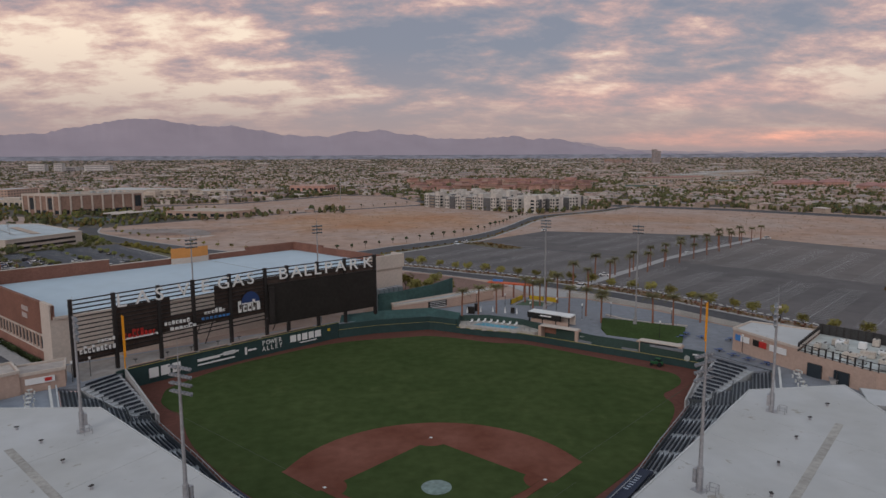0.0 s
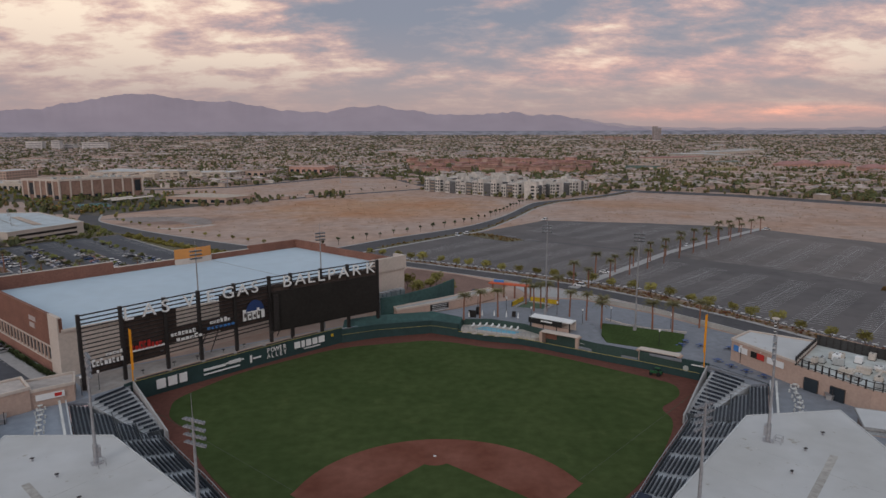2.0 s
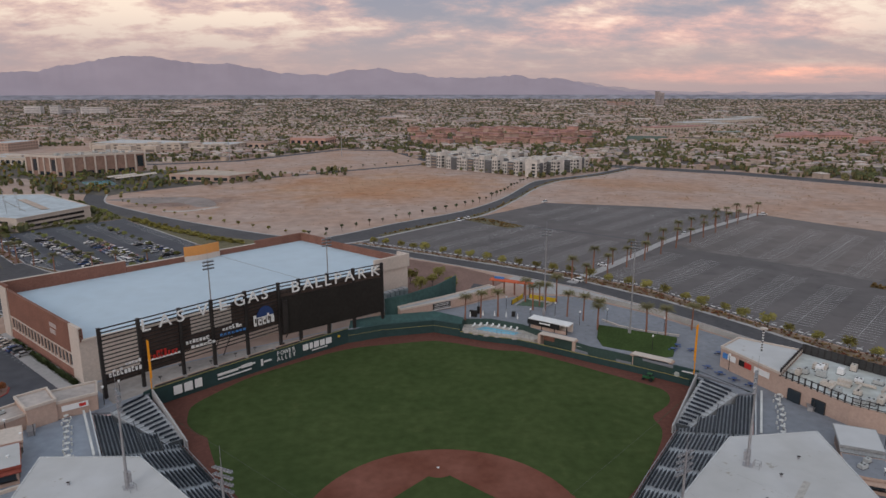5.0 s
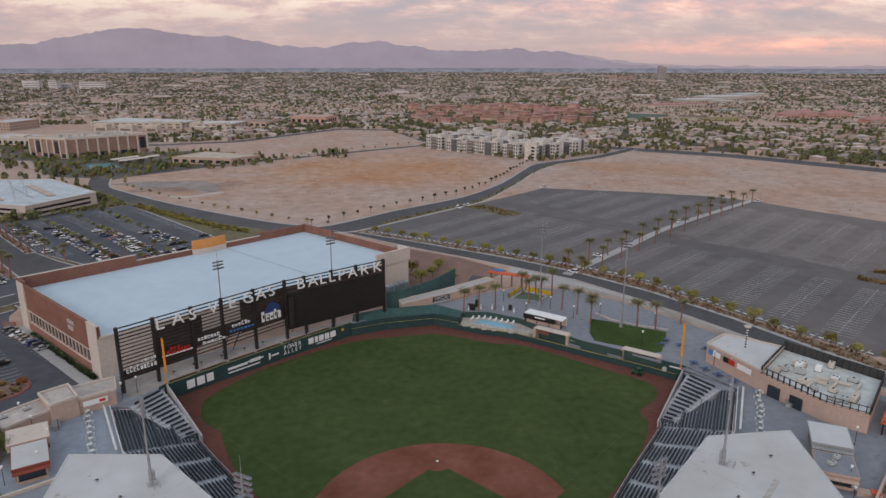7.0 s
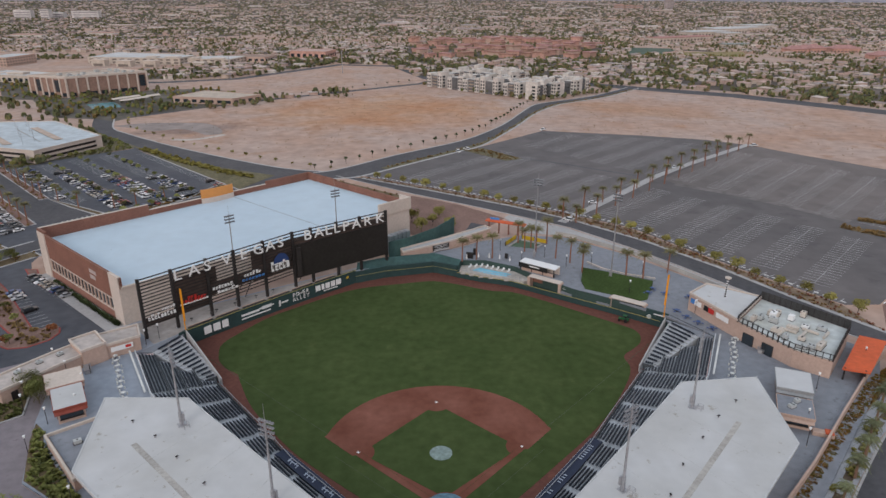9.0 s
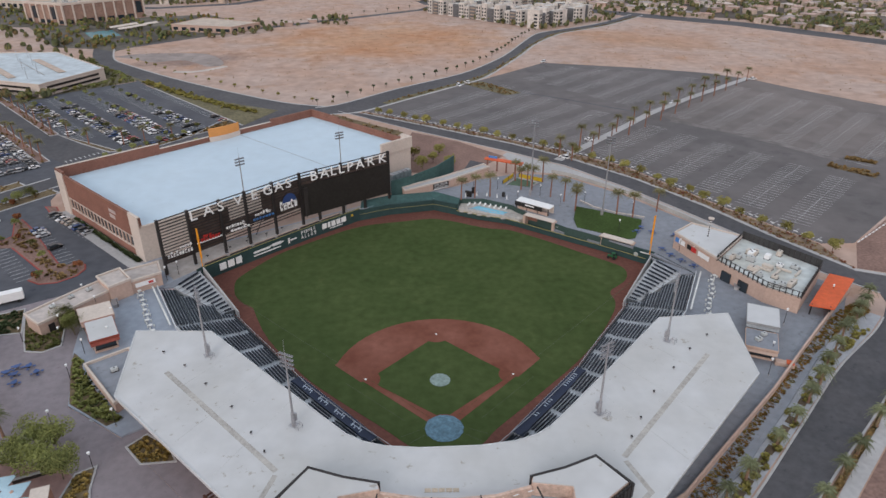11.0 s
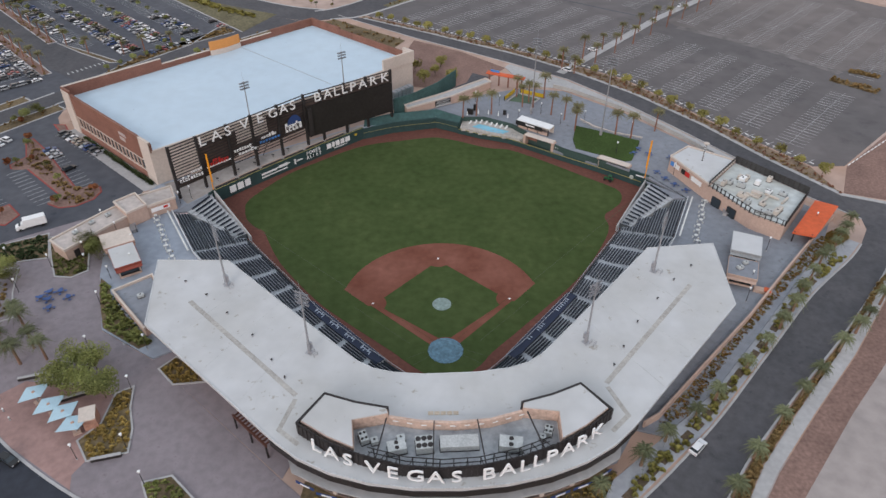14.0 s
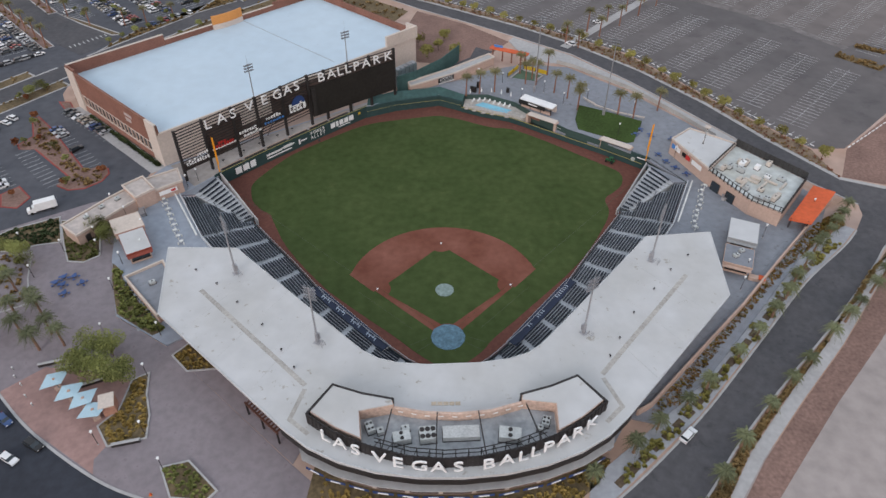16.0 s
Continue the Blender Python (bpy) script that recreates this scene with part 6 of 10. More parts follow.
for i, (x, y, hd) in enumerate(along([(-228.0, 446.0), (-156.0, 520.0), (-70.0, 588.0), (12.0, 650.0)], 15.0)):
    put(TREE_S[i % 2], x - 4, y + 6, G, random.uniform(0.6, 1.0), random.uniform(0, 360))
for i, (x, y) in enumerate([(-84.4, -5.6), (-90.4, -10.2), (-89.4, -4.6), (-79.4, -14.6), (-84.6, -12.2)]):
    put(TREE_G[i % 3], x, y, G, random.uniform(0.95, 1.15), random.uniform(0, 360))
for i, (x, y) in enumerate([(-103.5, 43.5), (-99.0, 38.0), (-101.0, 41.0), (-119.5, 28.5), (-123, 33), (-124.0, 24.0), (-128.0, 36.0), (-160.0, 133.0), (-157.5, 137.0)]):
    put(TREE_G[i % 2], x, y, G, random.uniform(0.65, 0.95), random.uniform(0, 360))
for i, (x, y) in enumerate([(-8.0, 165.0), (-4.0, 172.0), (0.0, 160.0), (5.0, 168.0), (8.0, 178.0), (-14.0, 178.0), (12.0, 162.0)]):
    put(TREE_Y[i % 2], x, y, G, random.uniform(1.2, 1.7), random.uniform(0, 360))
for x, y in ((-113.5, 76.5), (-123.6, 69.0), (-149.4, 94.0), (-150.4, 113.0), (-160.0, 128.5)):
    put(TREE_R, x, y, G, random.uniform(0.7, 1.1), random.uniform(0, 360))

# ---- cars ----
CAR_PAINTS = [mat("car_paint_" + n, c, 0.3, 0.1, vary=0.03, bump=0, spec=0.5) for n, c in (("white", (0.75, 0.75, 0.76)), ("black", (0.02, 0.02, 0.022)), ("silver", (0.38, 0.39, 0.41)), ("grey", (0.11, 0.115, 0.12)), ("blue", (0.04, 0.08, 0.2)), ("red", (0.25, 0.03, 0.03)), ("tan", (0.33, 0.29, 0.24)))]
TYRE = mat("tyre_rubber", (0.02, 0.02, 0.02), 0.9)
HEADLIGHT = mat("headlight_glass", (0.7, 0.7, 0.7), 0.2)
TAILLIGHT = mat("tail_light_glass", (0.35, 0.02, 0.02), 0.3)


def make_car(paint, kind, colour, lights=True):
    suv = kind == "suv"
    L, W, H1, H2 = (4.8, 1.92, 0.98, 1.75) if suv else (4.6, 1.82, 0.86, 1.42)
    th = thing("car", f"parked {colour} {'sport utility car' if suv else 'saloon car'} on asphalt", "car", "cars")
    prof = [(-L / 2, 0.35), (L / 2, 0.35), (L / 2, 0.62), (L / 2 - 0.12, H1 - 0.12), (L / 2 - 1.15, H1), (-L / 2 + (0.25 if suv else 0.8), H1 + 0.03), (-L / 2 + 0.06, H1 - 0.05)]
    v = [(x, s * (W / 2 - (0.05 if z > 0.7 else 0)), z) for s in (-1, 1) for x, z in prof]
    n = len(prof)
    part("body", Mesher().add(v, [tuple(range(n)), tuple(range(2 * n - 1, n - 1, -1))] + [(i, n + i, n + (i + 1) % n, (i + 1) % n) for i in range(n)]), paint, th, fix=True)
    a, b = (-L / 2 + (0.3 if suv else 0.85), L / 2 - 1.2)
    c, d = (-L / 2 + (0.6 if suv else 1.35), L / 2 - 1.95)
    for name, z0, z1, m, k in (("cabin_glass", H1 - 0.02, H2 - 0.08, GLASS, 0), ("roof", H2 - 0.1, H2, paint, 1)):
        lo, hi = ((a, b), (c, d)) if not k else ((c - 0.05, d + 0.08), (c + 0.05, d - 0.08))
        w0, w1 = (W / 2 - 0.07, W / 2 - 0.22) if not k else (W / 2 - 0.2, W / 2 - 0.28)
        v = [(lo[0], -w0, z0), (lo[1], -w0, z0), (lo[1], w0, z0), (lo[0], w0, z0), (hi[0], -w1, z1), (hi[1], -w1, z1), (hi[1], w1, z1), (hi[0], w1, z1)]
        part(name, Mesher().add(v, [(3, 2, 1, 0), (4, 5, 6, 7), (0, 1, 5, 4), (1, 2, 6, 5), (2, 3, 7, 6), (3, 0, 4, 7)]), m, th)
    for x in (-L / 2 + 0.85, L / 2 - 0.9):
        for s in (-1, 1):
            part("wheel", Mesher().tube((x, s * (W / 2 - 0.2), 0.33), (x, s * (W / 2 + 0.01), 0.33), 0.33, n=12), TYRE, th)
    for s in (-1, 1) if lights else ():
        part("headlight", Mesher().box(L / 2 - 0.04, s * (W / 2 - 0.3), 0.62, 0.12, 0.35, 0.14), HEADLIGHT, th)
        part("tail_light", Mesher().box(-L / 2 + 0.03, s * (W / 2 - 0.25), 0.68, 0.1, 0.3, 0.16), TAILLIGHT, th)
    return th


NAMES = ("white", "black", "silver", "grey", "blue", "red", "tan")
CARS = [make_car(p, k, n) for p, n in zip(CAR_PAINTS, NAMES) for k in ("saloon", "suv")]
FAR_CARS = [make_car(p, k, n, False) for p, n in zip(CAR_PAINTS, NAMES) for k in ("saloon", "suv")]
PICK = [0, 1, 1, 2, 3, 2, 3, 4, 5, 4, 6, 7, 6, 7, 8, 9, 10, 12]


def car(x, y, heading, which=None, z=G + 0.05):
    k = which if which is not None else random.choice(PICK)
    return put((CARS if math.hypot(x, y) < 175 else FAR_CARS)[k], x, y, z, 1.0, heading)


random.seed(21)
# moving lanes at rest: street south-west, street east
car(-97.7, -34.2, -30, 0, G + 0.1)
car(-93.7, -31.0, -30, 3, G + 0.1)
car(-103.0, -24.0, -38, 8, G + 0.1)
car(52.2, -35.4, 40, 1, G + 0.1)


def car_row(a, b, share, face, step=2.85):
    n = int(math.dist(a, b) / step)
    hd = math.degrees(math.atan2(b[1] - a[1], b[0] - a[0]))
    for i in range(n):
        if random.random() < share:
            x, y = lerp(a, b, (i + 0.5) / n)
            car(x + random.uniform(-0.2, 0.2), y + random.uniform(-0.2, 0.2), hd + face + random.uniform(-2, 2) + (180 if random.random() < 0.3 else 0))


# stall lines: white paint, one sheet of strokes for each car park
def stalls(rows, depth, label, step=2.75, name="stall_lines", zoff=0.045, centre=True, w=0.26):
    m = Mesher()
    for a, b in rows:
        n = int(math.dist(a, b) / step)
        u = (Vector(b) - Vector(a)).normalized()
        nn = Vector((u.y, -u.x))
        for i in range(n + 1):
            p = Vector(a) + u * (i * step)
            q0, q1 = p - nn * depth, p + nn * depth
            s = u * w / 2
            m.add([(*(q0 - s), G + zoff), (*(q1 - s), G + zoff), (*(q1 + s), G + zoff), (*(q0 + s), G + zoff)], [(0, 1, 2, 3)])
        if centre:
            s = nn * w * 0.28
            m.add([(*(Vector(a) - s), G + zoff), (*(Vector(b) - s), G + zoff), (*(Vector(b) + s), G + zoff), (*(Vector(a) + s), G + zoff)], [(0, 1, 2, 3)])
    ob = part(name, m, PAINT)
    return tagged(ob, label, "road marking", kind="stuff")


U, N_ = Vector((0.725, 0.689)), Vector((0.689, -0.725))
rows = []
base = Vector((62.5, 169.0))
inner_lot = [(147, 84), (138.5, 84.5), (119.5, 114.5), (93, 163), (61.0, 191.0), (30, 216.0), (-25.0, 254.0), (-8, 274.0), (30, 306.0), (52, 326), (97, 371), (158, 352), (200, 335), (222.0, 316), (240.0, 288), (268, 250), (322, 202), (220.4, 144)]
for k in range(-8, 9):
    off = (k + 0.5) * 18.6
    start = None
    t = -140.0
    while t < 330:
        p = base + N_ * off + U * t
        cross = abs((t + 0.12 * off) - 92) < 8 or abs((t + 0.12 * off) - 12 - 195) < 7
        ok = inside(p.x, p.y, inner_lot) and inside(*(p + N_ * 6), inner_lot) and inside(*(p - N_ * 6), inner_lot) and not cross
        if ok and start is None:
            start = p.copy()
        if not ok and start is not None:
            if (p - start).length > 14:
                rows.append((tuple(start + U * 3), tuple(p - U * 4)))
            start = None
        t += 2.0
stalls(rows, 5.4, "thin worn white stall lines on the empty car park")
edge = [(-24, 252.5), (28.6, 216.0), (59.4, 191.4), (92.0, 163.5), (118.6, 114.5), (138.0, 83.5)]
stalls([(edge[i], edge[i + 1]) for i in range(5)], 2.6, "white stall lines along the lot's edge", centre=False)
WROWS = [(lot_at(-360, c), lot_at(-243 - 0.12 * max(0, 28 - c), c)) for c in (28.7, 45.4, 62.0)] + [(lot_at(-362, 14.5), lot_at(-266, 14.5))]
stalls(WROWS, 5.2, "white stall lines in the west car park", zoff=0.04)
stalls([(lot_at(-350, 79), lot_at(-240, 79))], 2.5, "white stall lines along the west car park's edge", zoff=0.04, centre=False)
random.seed(23)


def double_row(a0, a1, c, share):
    for sgn in (-1, 1):
        car_row(lot_at(a0, c + 2.6 * sgn), lot_at(a1, c + 2.6 * sgn), share, 90 * sgn)


for a0, a1, c, share in ((-352, -306, 14.5, 0.7), (-300, -270, 14.5, 0.25), (-336, -300, 28.7, 0.55), (-300, -246, 28.7, 0.92), (-330, -300, 45.4, 0.2), (-300, -248, 45.4, 0.85), (-345, -300, 62.0, 0.07), (-292, -250, 62.0, 0.55)):
    double_row(a0, a1, c, share)
car_row(lot_at(-262, 79), lot_at(-242, 79), 0.6, 90)
car_row(lot_at(-238.5, 34), lot_at(-238.5, 56), 0.7, 90)
FROWS = [(lot_at(-300, -24), lot_at(-250, -24)), (lot_at(-300, -41), lot_at(-248, -41)), (lot_at(-300, -58), lot_at(-248, -58))]
stalls(FROWS, 5.2, "white stall lines in the far car park", zoff=0.04)
stalls([(lot_at(-310, -15.6), lot_at(-246, -15.6))], 2.5, "white stall lines along the palm verge", zoff=0.04, centre=False)
car_row(lot_at(-300, -15.6), lot_at(-246, -15.6), 0.9, 90)
for c, share in ((-24.0, 0.75), (-41.0, 0.55), (-58.0, 0.5)):
    double_row(-296, -252, c, share)
car_row(lot_at(-241, -34), lot_at(-241, -15), 0.8, 0)
AR = [((-140.8, 119.0), (-100.5, 83.0)), ((-140.4, 105.4), (-118.0, 80.0)), ((-146.0, 90.0), (-127.0, 69.4)), ((-160.0, 90.0), (-140, 66))]
stalls(AR, 2.7, "white stall lines beside the arena", zoff=0.04, centre=False, w=0.2)
car_row((-140.8, 119.0), (-120.0, 101.2), 0.95, 90)
car_row((-141.2, 106.4), (-135.0, 99.4), 0.95, 90)
car(-127.6, 91.0, 52, 3)
car_row((-161.0, 89.0), (-141, 65), 0.35, 90)
car_row((-178.0, 112.0), (-160, 96), 0.4, 90)
car(-159.5, 113.8, 150, 1)
car(-160.5, 110.5, 150, 0)
car(-163.0, 106.0, 150, 3)
for x, y in ((84.0, 196.0), (66.0, 171.5), (150.0, 262.0), (226.0, 317.0), (34.0, 316.0), (28.0, 309.0), (96.0, 377.0)):
    car(x, y, random.uniform(0, 360), random.choice((0, 1)))

# box truck
tk = thing("box_truck", "white box truck parked beside the plaza", "truck", at=pose(-125.6, 56.0, G + 0.04, 0, 0, 27))
part("cargo_box", Mesher().box(1.2, 0, 0.9, 6.2, 2.5, 2.6), WHITE, tk)
part("cab", Mesher().prism([(-4.3, -1.1), (-1.95, -1.1), (-1.95, 1.1), (-4.3, 1.1)], 0.5, [1.5, 2.4, 2.4, 1.5]), WHITE, tk)
part("windscreen", Mesher().box(-3.0, 0, 1.95, 0.5, 2.0, 0.35), GLASS, tk)
part("chassis", Mesher().box(0.3, 0, 0.5, 8.0, 1.2, 0.4), DARK_STEEL, tk)
for x in (-3.2, 2.8):
    for s in (-1, 1):
        part("wheel", Mesher().tube((x, s * 0.85, 0.45), (x, s * 1.15, 0.45), 0.45, n=12), TYRE, tk)

# islands in the arena car park
RED_KERB = mat("red_painted_kerb", (0.32, 0.07, 0.06), 0.8, vary=0.2)
for poly in ([(-152.4, 113.5), (-150.4, 115.6), (-147.6, 112.6), (-142.6, 107.0), (-120.8, 78.9), (-118.4, 78.2), (-115.4, 80.1), (-112.6, 78.9), (-111.2, 75.6), (-112.2, 71.0), (-116.6, 66.9), (-121.8, 66.2), (-126.5, 68.9), (-123.4, 72.9), (-143.2, 92.4), (-148.4, 92.3), (-150.2, 95.0), (-147.0, 101.0)], [(-147.5, 127.0), (-142.5, 126.5), (-138.8, 120.5), (-142.0, 119.5)], [(-143.0, 64.9), (-138.6, 69.5), (-132.3, 62.9), (-134.3, 57.0), (-140.0, 58.0)]):
    sheet("car_park_island", poly, G + 0.14, RED_KERB, "planted island with red kerb", "island", 0.3)
    sheet("car_park_island_soil", quad_inset(poly, 0.5), G + 0.17, GRAVEL, "brown gravel planting", "island", 0.2)

# ---- plaza west of the gate ----
sheet("pavement_red", [(-108.5, -16.0), (-100, -8.5), (-88, -10.5), (-79.5, -12.5), (-74.5, -17.5), (-75.5, -27.0), (-79.5, -35), (-78.5, -38.6), (-95.1, -27.4)], G + 0.085, PLAZA_RED, "red-brown paved forecourt", "plaza", 0.1)
solid("kerb_south", Mesher().ribbon(SW_KERB, 0.6, G - 0.2, G + 0.18), CONCRETE, "pale concrete kerb", "kerb")
solid("kerb_east_near", Mesher().ribbon(E_NEAR, 0.5, G - 0.2, G + 0.2), CONCRETE, "pale concrete kerb", "kerb")
solid("kerb_east_far", Mesher().ribbon(E_FAR, 0.5, G - 0.2, G + 0.2), CONCRETE, "pale concrete kerb", "kerb")
sheet("pavement_east_far", [(55.0, -52.0), (65.0, -40.0), (80.2, -25.4), (98.8, -8.4), (123.4, 16.3), (164, 46), (166, 44.2), (126.0, 14.6), (101.4, -10.2), (82.6, -27.2), (67.0, -42.0), (56.6, -53.4)], G + 0.12, CONCRETE, "pale concrete footway beside the street", "footway", 0.3)
sheet("verge_east_far", [(50.6, -51.0), (61.9, -39.9), (72.6, -29.9), (83.8, -20.0), (101.3, -4.9), (116.6, 9.3), (127.5, 19.9), (136.5, 28.6), (160.5, 45.6), (164, 46.2), (123.2, 16.5), (98.6, -8.2), (80.0, -25.2), (64.8, -39.8), (55.0, -51.8)], G + 0.1, mat("verge_bark", (0.19, 0.13, 0.075), 0.95, fine=1.0, vary=0.3), "brown planted verge under the palms", "verge", 0.3)
sheet("gravel_strip", [(57.0, -53.6), (67.2, -42.2), (82.8, -27.4), (101.6, -10.4), (126.2, 14.4), (166, 44), (176, 42), (131.0, 8.4), (110.6, -10.6), (90.9, -28.0), (72.0, -46.0), (62.0, -55.6)], G + 0.05, GRAVEL, "reddish brown gravel strip", "gravel", 0.3)
sheet("pavement_east_near", [(26.0, -51.6), (32.7, -49.1), (56.7, -30.1), (79.9, -8.1), (101.8, 12.9), (120.6, 27.8), (128.2, 35.0), (126.0, 37.0), (115.0, 30.6), (98.6, 17.6), (72.0, -7.1), (53.5, -26.5), (40.0, -36.4), (28.0, -45.0)], G + 0.13, mat("blue_grey_footway", (0.36, 0.37, 0.40), 0.85, fine=0.7, coarse=0.1, vary=0.1), "blue-grey concrete footway", "footway", 0.3)
strip = [(33.6, -48.0), (56.6, -29.6), (79.6, -7.6), (101.6, 13.4), (120.0, 28.2), (118.0, 30.4), (99.4, 15.6), (77.0, -6.4), (53.6, -28.2), (32.0, -46.0)]
for k in range(26):
    line = [lerp(p, q, 0.5) for p, q in zip(strip[:5], strip[9:4:-1])]
    x, y, hd = along(line, 4.3)[k]
    c0, s0 = math.cos(radians(hd)), math.sin(radians(hd))
    q = [(x + c0 * u - s0 * w2, y + s0 * u + c0 * w2) for u, w2 in ((-1.5, -0.9), (1.5, -0.9), (1.5, 0.9), (-1.5, 0.9))]
    sheet("planting_pocket", q, G + 0.16, mat("pocket_soil", (0.13, 0.095, 0.065), 0.95, fine=2.0, vary=0.3), "small dark planting pocket in the footway", "planting", 0.2)
OLIVE = mat("olive_verge", (0.165, 0.145, 0.085), 0.95, fine=0.8, vary=0.3)
bed = mat("planting_bed", (0.17, 0.125, 0.07), 0.95, fine=1.0, vary=0.35)
EB = [(44.0, -30.6), (53.0, -26.6), (71.6, -7.2), (98.2, 17.6), (114.6, 30.9), (126.0, 37.4), (127.5, 43.5), (116.0, 37.4), (95.0, 18.0), (67.4, -8.6), (56.0, -19.0), (48.6, -25.6)]
sheet("planting_bed_east", EB, G + 0.15, mat("amber_ground_cover", (0.20, 0.125, 0.05), 0.95, fine=1.6, coarse=0.16, vary=0.4, second=(0.62, 0.75, 0.8), bump=0.6, spec=0.05), "brown planted bed beside the park wall", "planting", 0.3)
sheet("planting_bed_south", [(-30.0, -43.2), (-24, -47.0), (-12.0, -50.4), (0, -51.2), (14, -50.0), (26.0, -45.0), (33.0, -40.5), (29.0, -45.6), (20.0, -52.5), (8.0, -58.0), (-30.0, -58.0)], G + 0.11, bed, "golden and green planted bed below the facade", "planting", 0.3)
solid("wall_east", Mesher().ribbon([(42.0, -29.5), (46.0, -27.4), (59.6, -15.0), (80.0, 3.4), (96.8, 20.0), (118.0, 40.4), (126.5, 48.0)], 0.5, G - 0.2, 6.3), STUCCO, "tan garden wall along the concourse", "wall")
random.seed(31)


def scatter(poly, n, seed, z=G + 0.1):
    rnd = random.Random(seed)
    xs, ys = [p[0] for p in poly], [p[1] for p in poly]
    out = []
    while len(out) < n:
        x, y = rnd.uniform(min(xs), max(xs)), rnd.uniform(min(ys), max(ys))
        if inside(x, y, poly):
            out.append((x, y, z))
    return out


shrubs("shrubs_east", scatter(EB, 1500, 1, G + 0.12), mat("amber_shrub", (0.25, 0.145, 0.045), 0.9, fine=1.5, vary=0.35, spec=0.1), "dense amber and brown shrubs along the wall", 1, 0.5, 12)
shrubs("shrubs_east_gold", scatter(EB, 520, 2, G + 0.12), mat("olive_shrub", (0.19, 0.16, 0.05), 0.9, fine=1.5, vary=0.35, spec=0.1), "olive shrubs along the wall", 2, 0.5)
SB = [(-29.0, -42.0), (-24, -45.0), (-12.0, -48.4), (0, -49.2), (14, -48.0), (26.0, -43.8), (33.0, -40.6), (29.0, -45.6), (20.0, -52.5), (8.0, -58.0), (-30.0, -58.0)]
sheet("planting_south", [(-31.2, -39.0), (-24.8, -42.7), (-17.4, -45.2), (-9, -46.7), (0, -47.2), (9, -46.7), (17.4, -45.2), (24.8, -42.7), (31.2, -39.2), (33.4, -40.2), (29.6, -45.8), (20.0, -52.8), (8.0, -58.4), (-34.0, -58.4)], G + 0.13, bed, "brown planting bed below the curved facade", "planting", 0.2)
shrubs("shrubs_south", scatter(SB, 560, 3), SHRUB_GOLD, "golden ornamental grasses in rows", 3, 0.6)
shrubs("shrubs_south_green", scatter([(-17, -50.8), (0, -52.5), (2, -57), (-16, -57.5)], 260, 4), mat("hedge_green", (0.055, 0.085, 0.03), 0.9, vary=0.3, spec=0.1), "low green hedge planting", 4, 0.6)
VE = [(52.0, -51.0), (62.4, -40.0), (73.0, -30.1), (84.2, -20.2), (101.7, -5.1), (117.0, 9.1), (127.8, 19.7), (160.5, 45.0), (163, 45.4), (123.0, 16.3), (98.4, -8.3), (79.8, -25.1), (64.6, -39.7), (55.0, -51.4)]
shrubs("shrubs_verge_far", scatter(VE, 1100, 5), SHRUB_BROWN, "low brown and green shrubs under the palms", 5, 0.5)
shrubs("shrubs_verge_north", scatter(VERGE, 380, 6), SHRUB_BROWN, "low brown shrubs on the verge", 6, 0.5, 10)
shrubs("rocks_verge_north", scatter(VERGE, 260, 7), mat("rust_shrub", (0.24, 0.10, 0.06), 0.9), "rust-coloured low shrubs on the verge", 7, 0.5, 8)
shrubs("shrubs_footway_east", scatter(strip, 130, 8, G + 0.14), LEAF_Y, "green shrubs between the palms", 8, 0.8)


def planter(poly, label, bush, seed, n, height=0.55):
    th = thing("planter", label, "planter", "plaza planters")
    part("soil", Mesher().prism(poly, G - 0.1, G + height - 0.15), bed, th, "brown soil")
    part("rim", Mesher().ribbon(poly, 0.4, G, G + height, True), CONCRETE, th, "pale concrete rim")
    ob = shrubs("shrub_bed", scatter(quad_inset(poly, 0.6), n, seed, G + height - 0.2), bush, "", seed, 0.55)
    ob.parent = th
    del ob["category"]
    return th


planter([(-64.3, -37.8), (-58.6, -36.5), (-51.1, -43.9), (-53.0, -46.0), (-60.5, -45.0)], "concrete-edged planter with green shrubs", LEAF_G, 41, 70)
planter([(-65.0, -11.4), (-57.8, -11.0), (-60.5, -6.5), (-66.5, -2.4), (-69.8, -6.2)], "planter with golden grasses beside the grandstand", SHRUB_GOLD, 42, 80, 0.3)
planter([(-77.6, -31.9), (-69.6, -30.1), (-70.5, -24.0), (-72.8, -18.1), (-74.0, -11.5), (-77.5, -13.5), (-78.0, -22.0), (-81.5, -26.5)], "long planter with golden grasses and shrubs", SHRUB_GOLD, 43, 150, 0.3)
planter([(-95.0, 27.5), (-91.4, 18.4), (-88.6, 11.4), (-84.7, 11.2), (-80.8, 2.6), (-72.6, 3.4), (-76.0, 6.0), (-86.4, 18.6)], "green hedge bed beside the annex", LEAF_D, 44, 260, 0.3)
planter([(-113.0, 38.8), (-108.9, 30.8), (-104.2, 30.1), (-100.5, 33.0), (-104.0, 44.0), (-110.0, 50.0), (-118, 50)], "green bed with trees beside the plaza", LEAF_G, 45, 160, 0.3)
planter([(-120.5, 38.5), (-114.0, 39.6), (-119.0, 52.0), (-132.0, 46.0), (-140.0, 36.0), (-128.0, 36.0)], "dark green hedge rows beside the plaza", LEAF_D, 46, 240, 0.3)
planter([(-121.0, 35.5), (-117.5, 24.0), (-113.0, 14.0), (-130.0, 6.0), (-142.0, 20.0), (-132.0, 34.0)], "brown bed with palms beside the plaza", SHRUB_BROWN, 47, 160, 0.2)


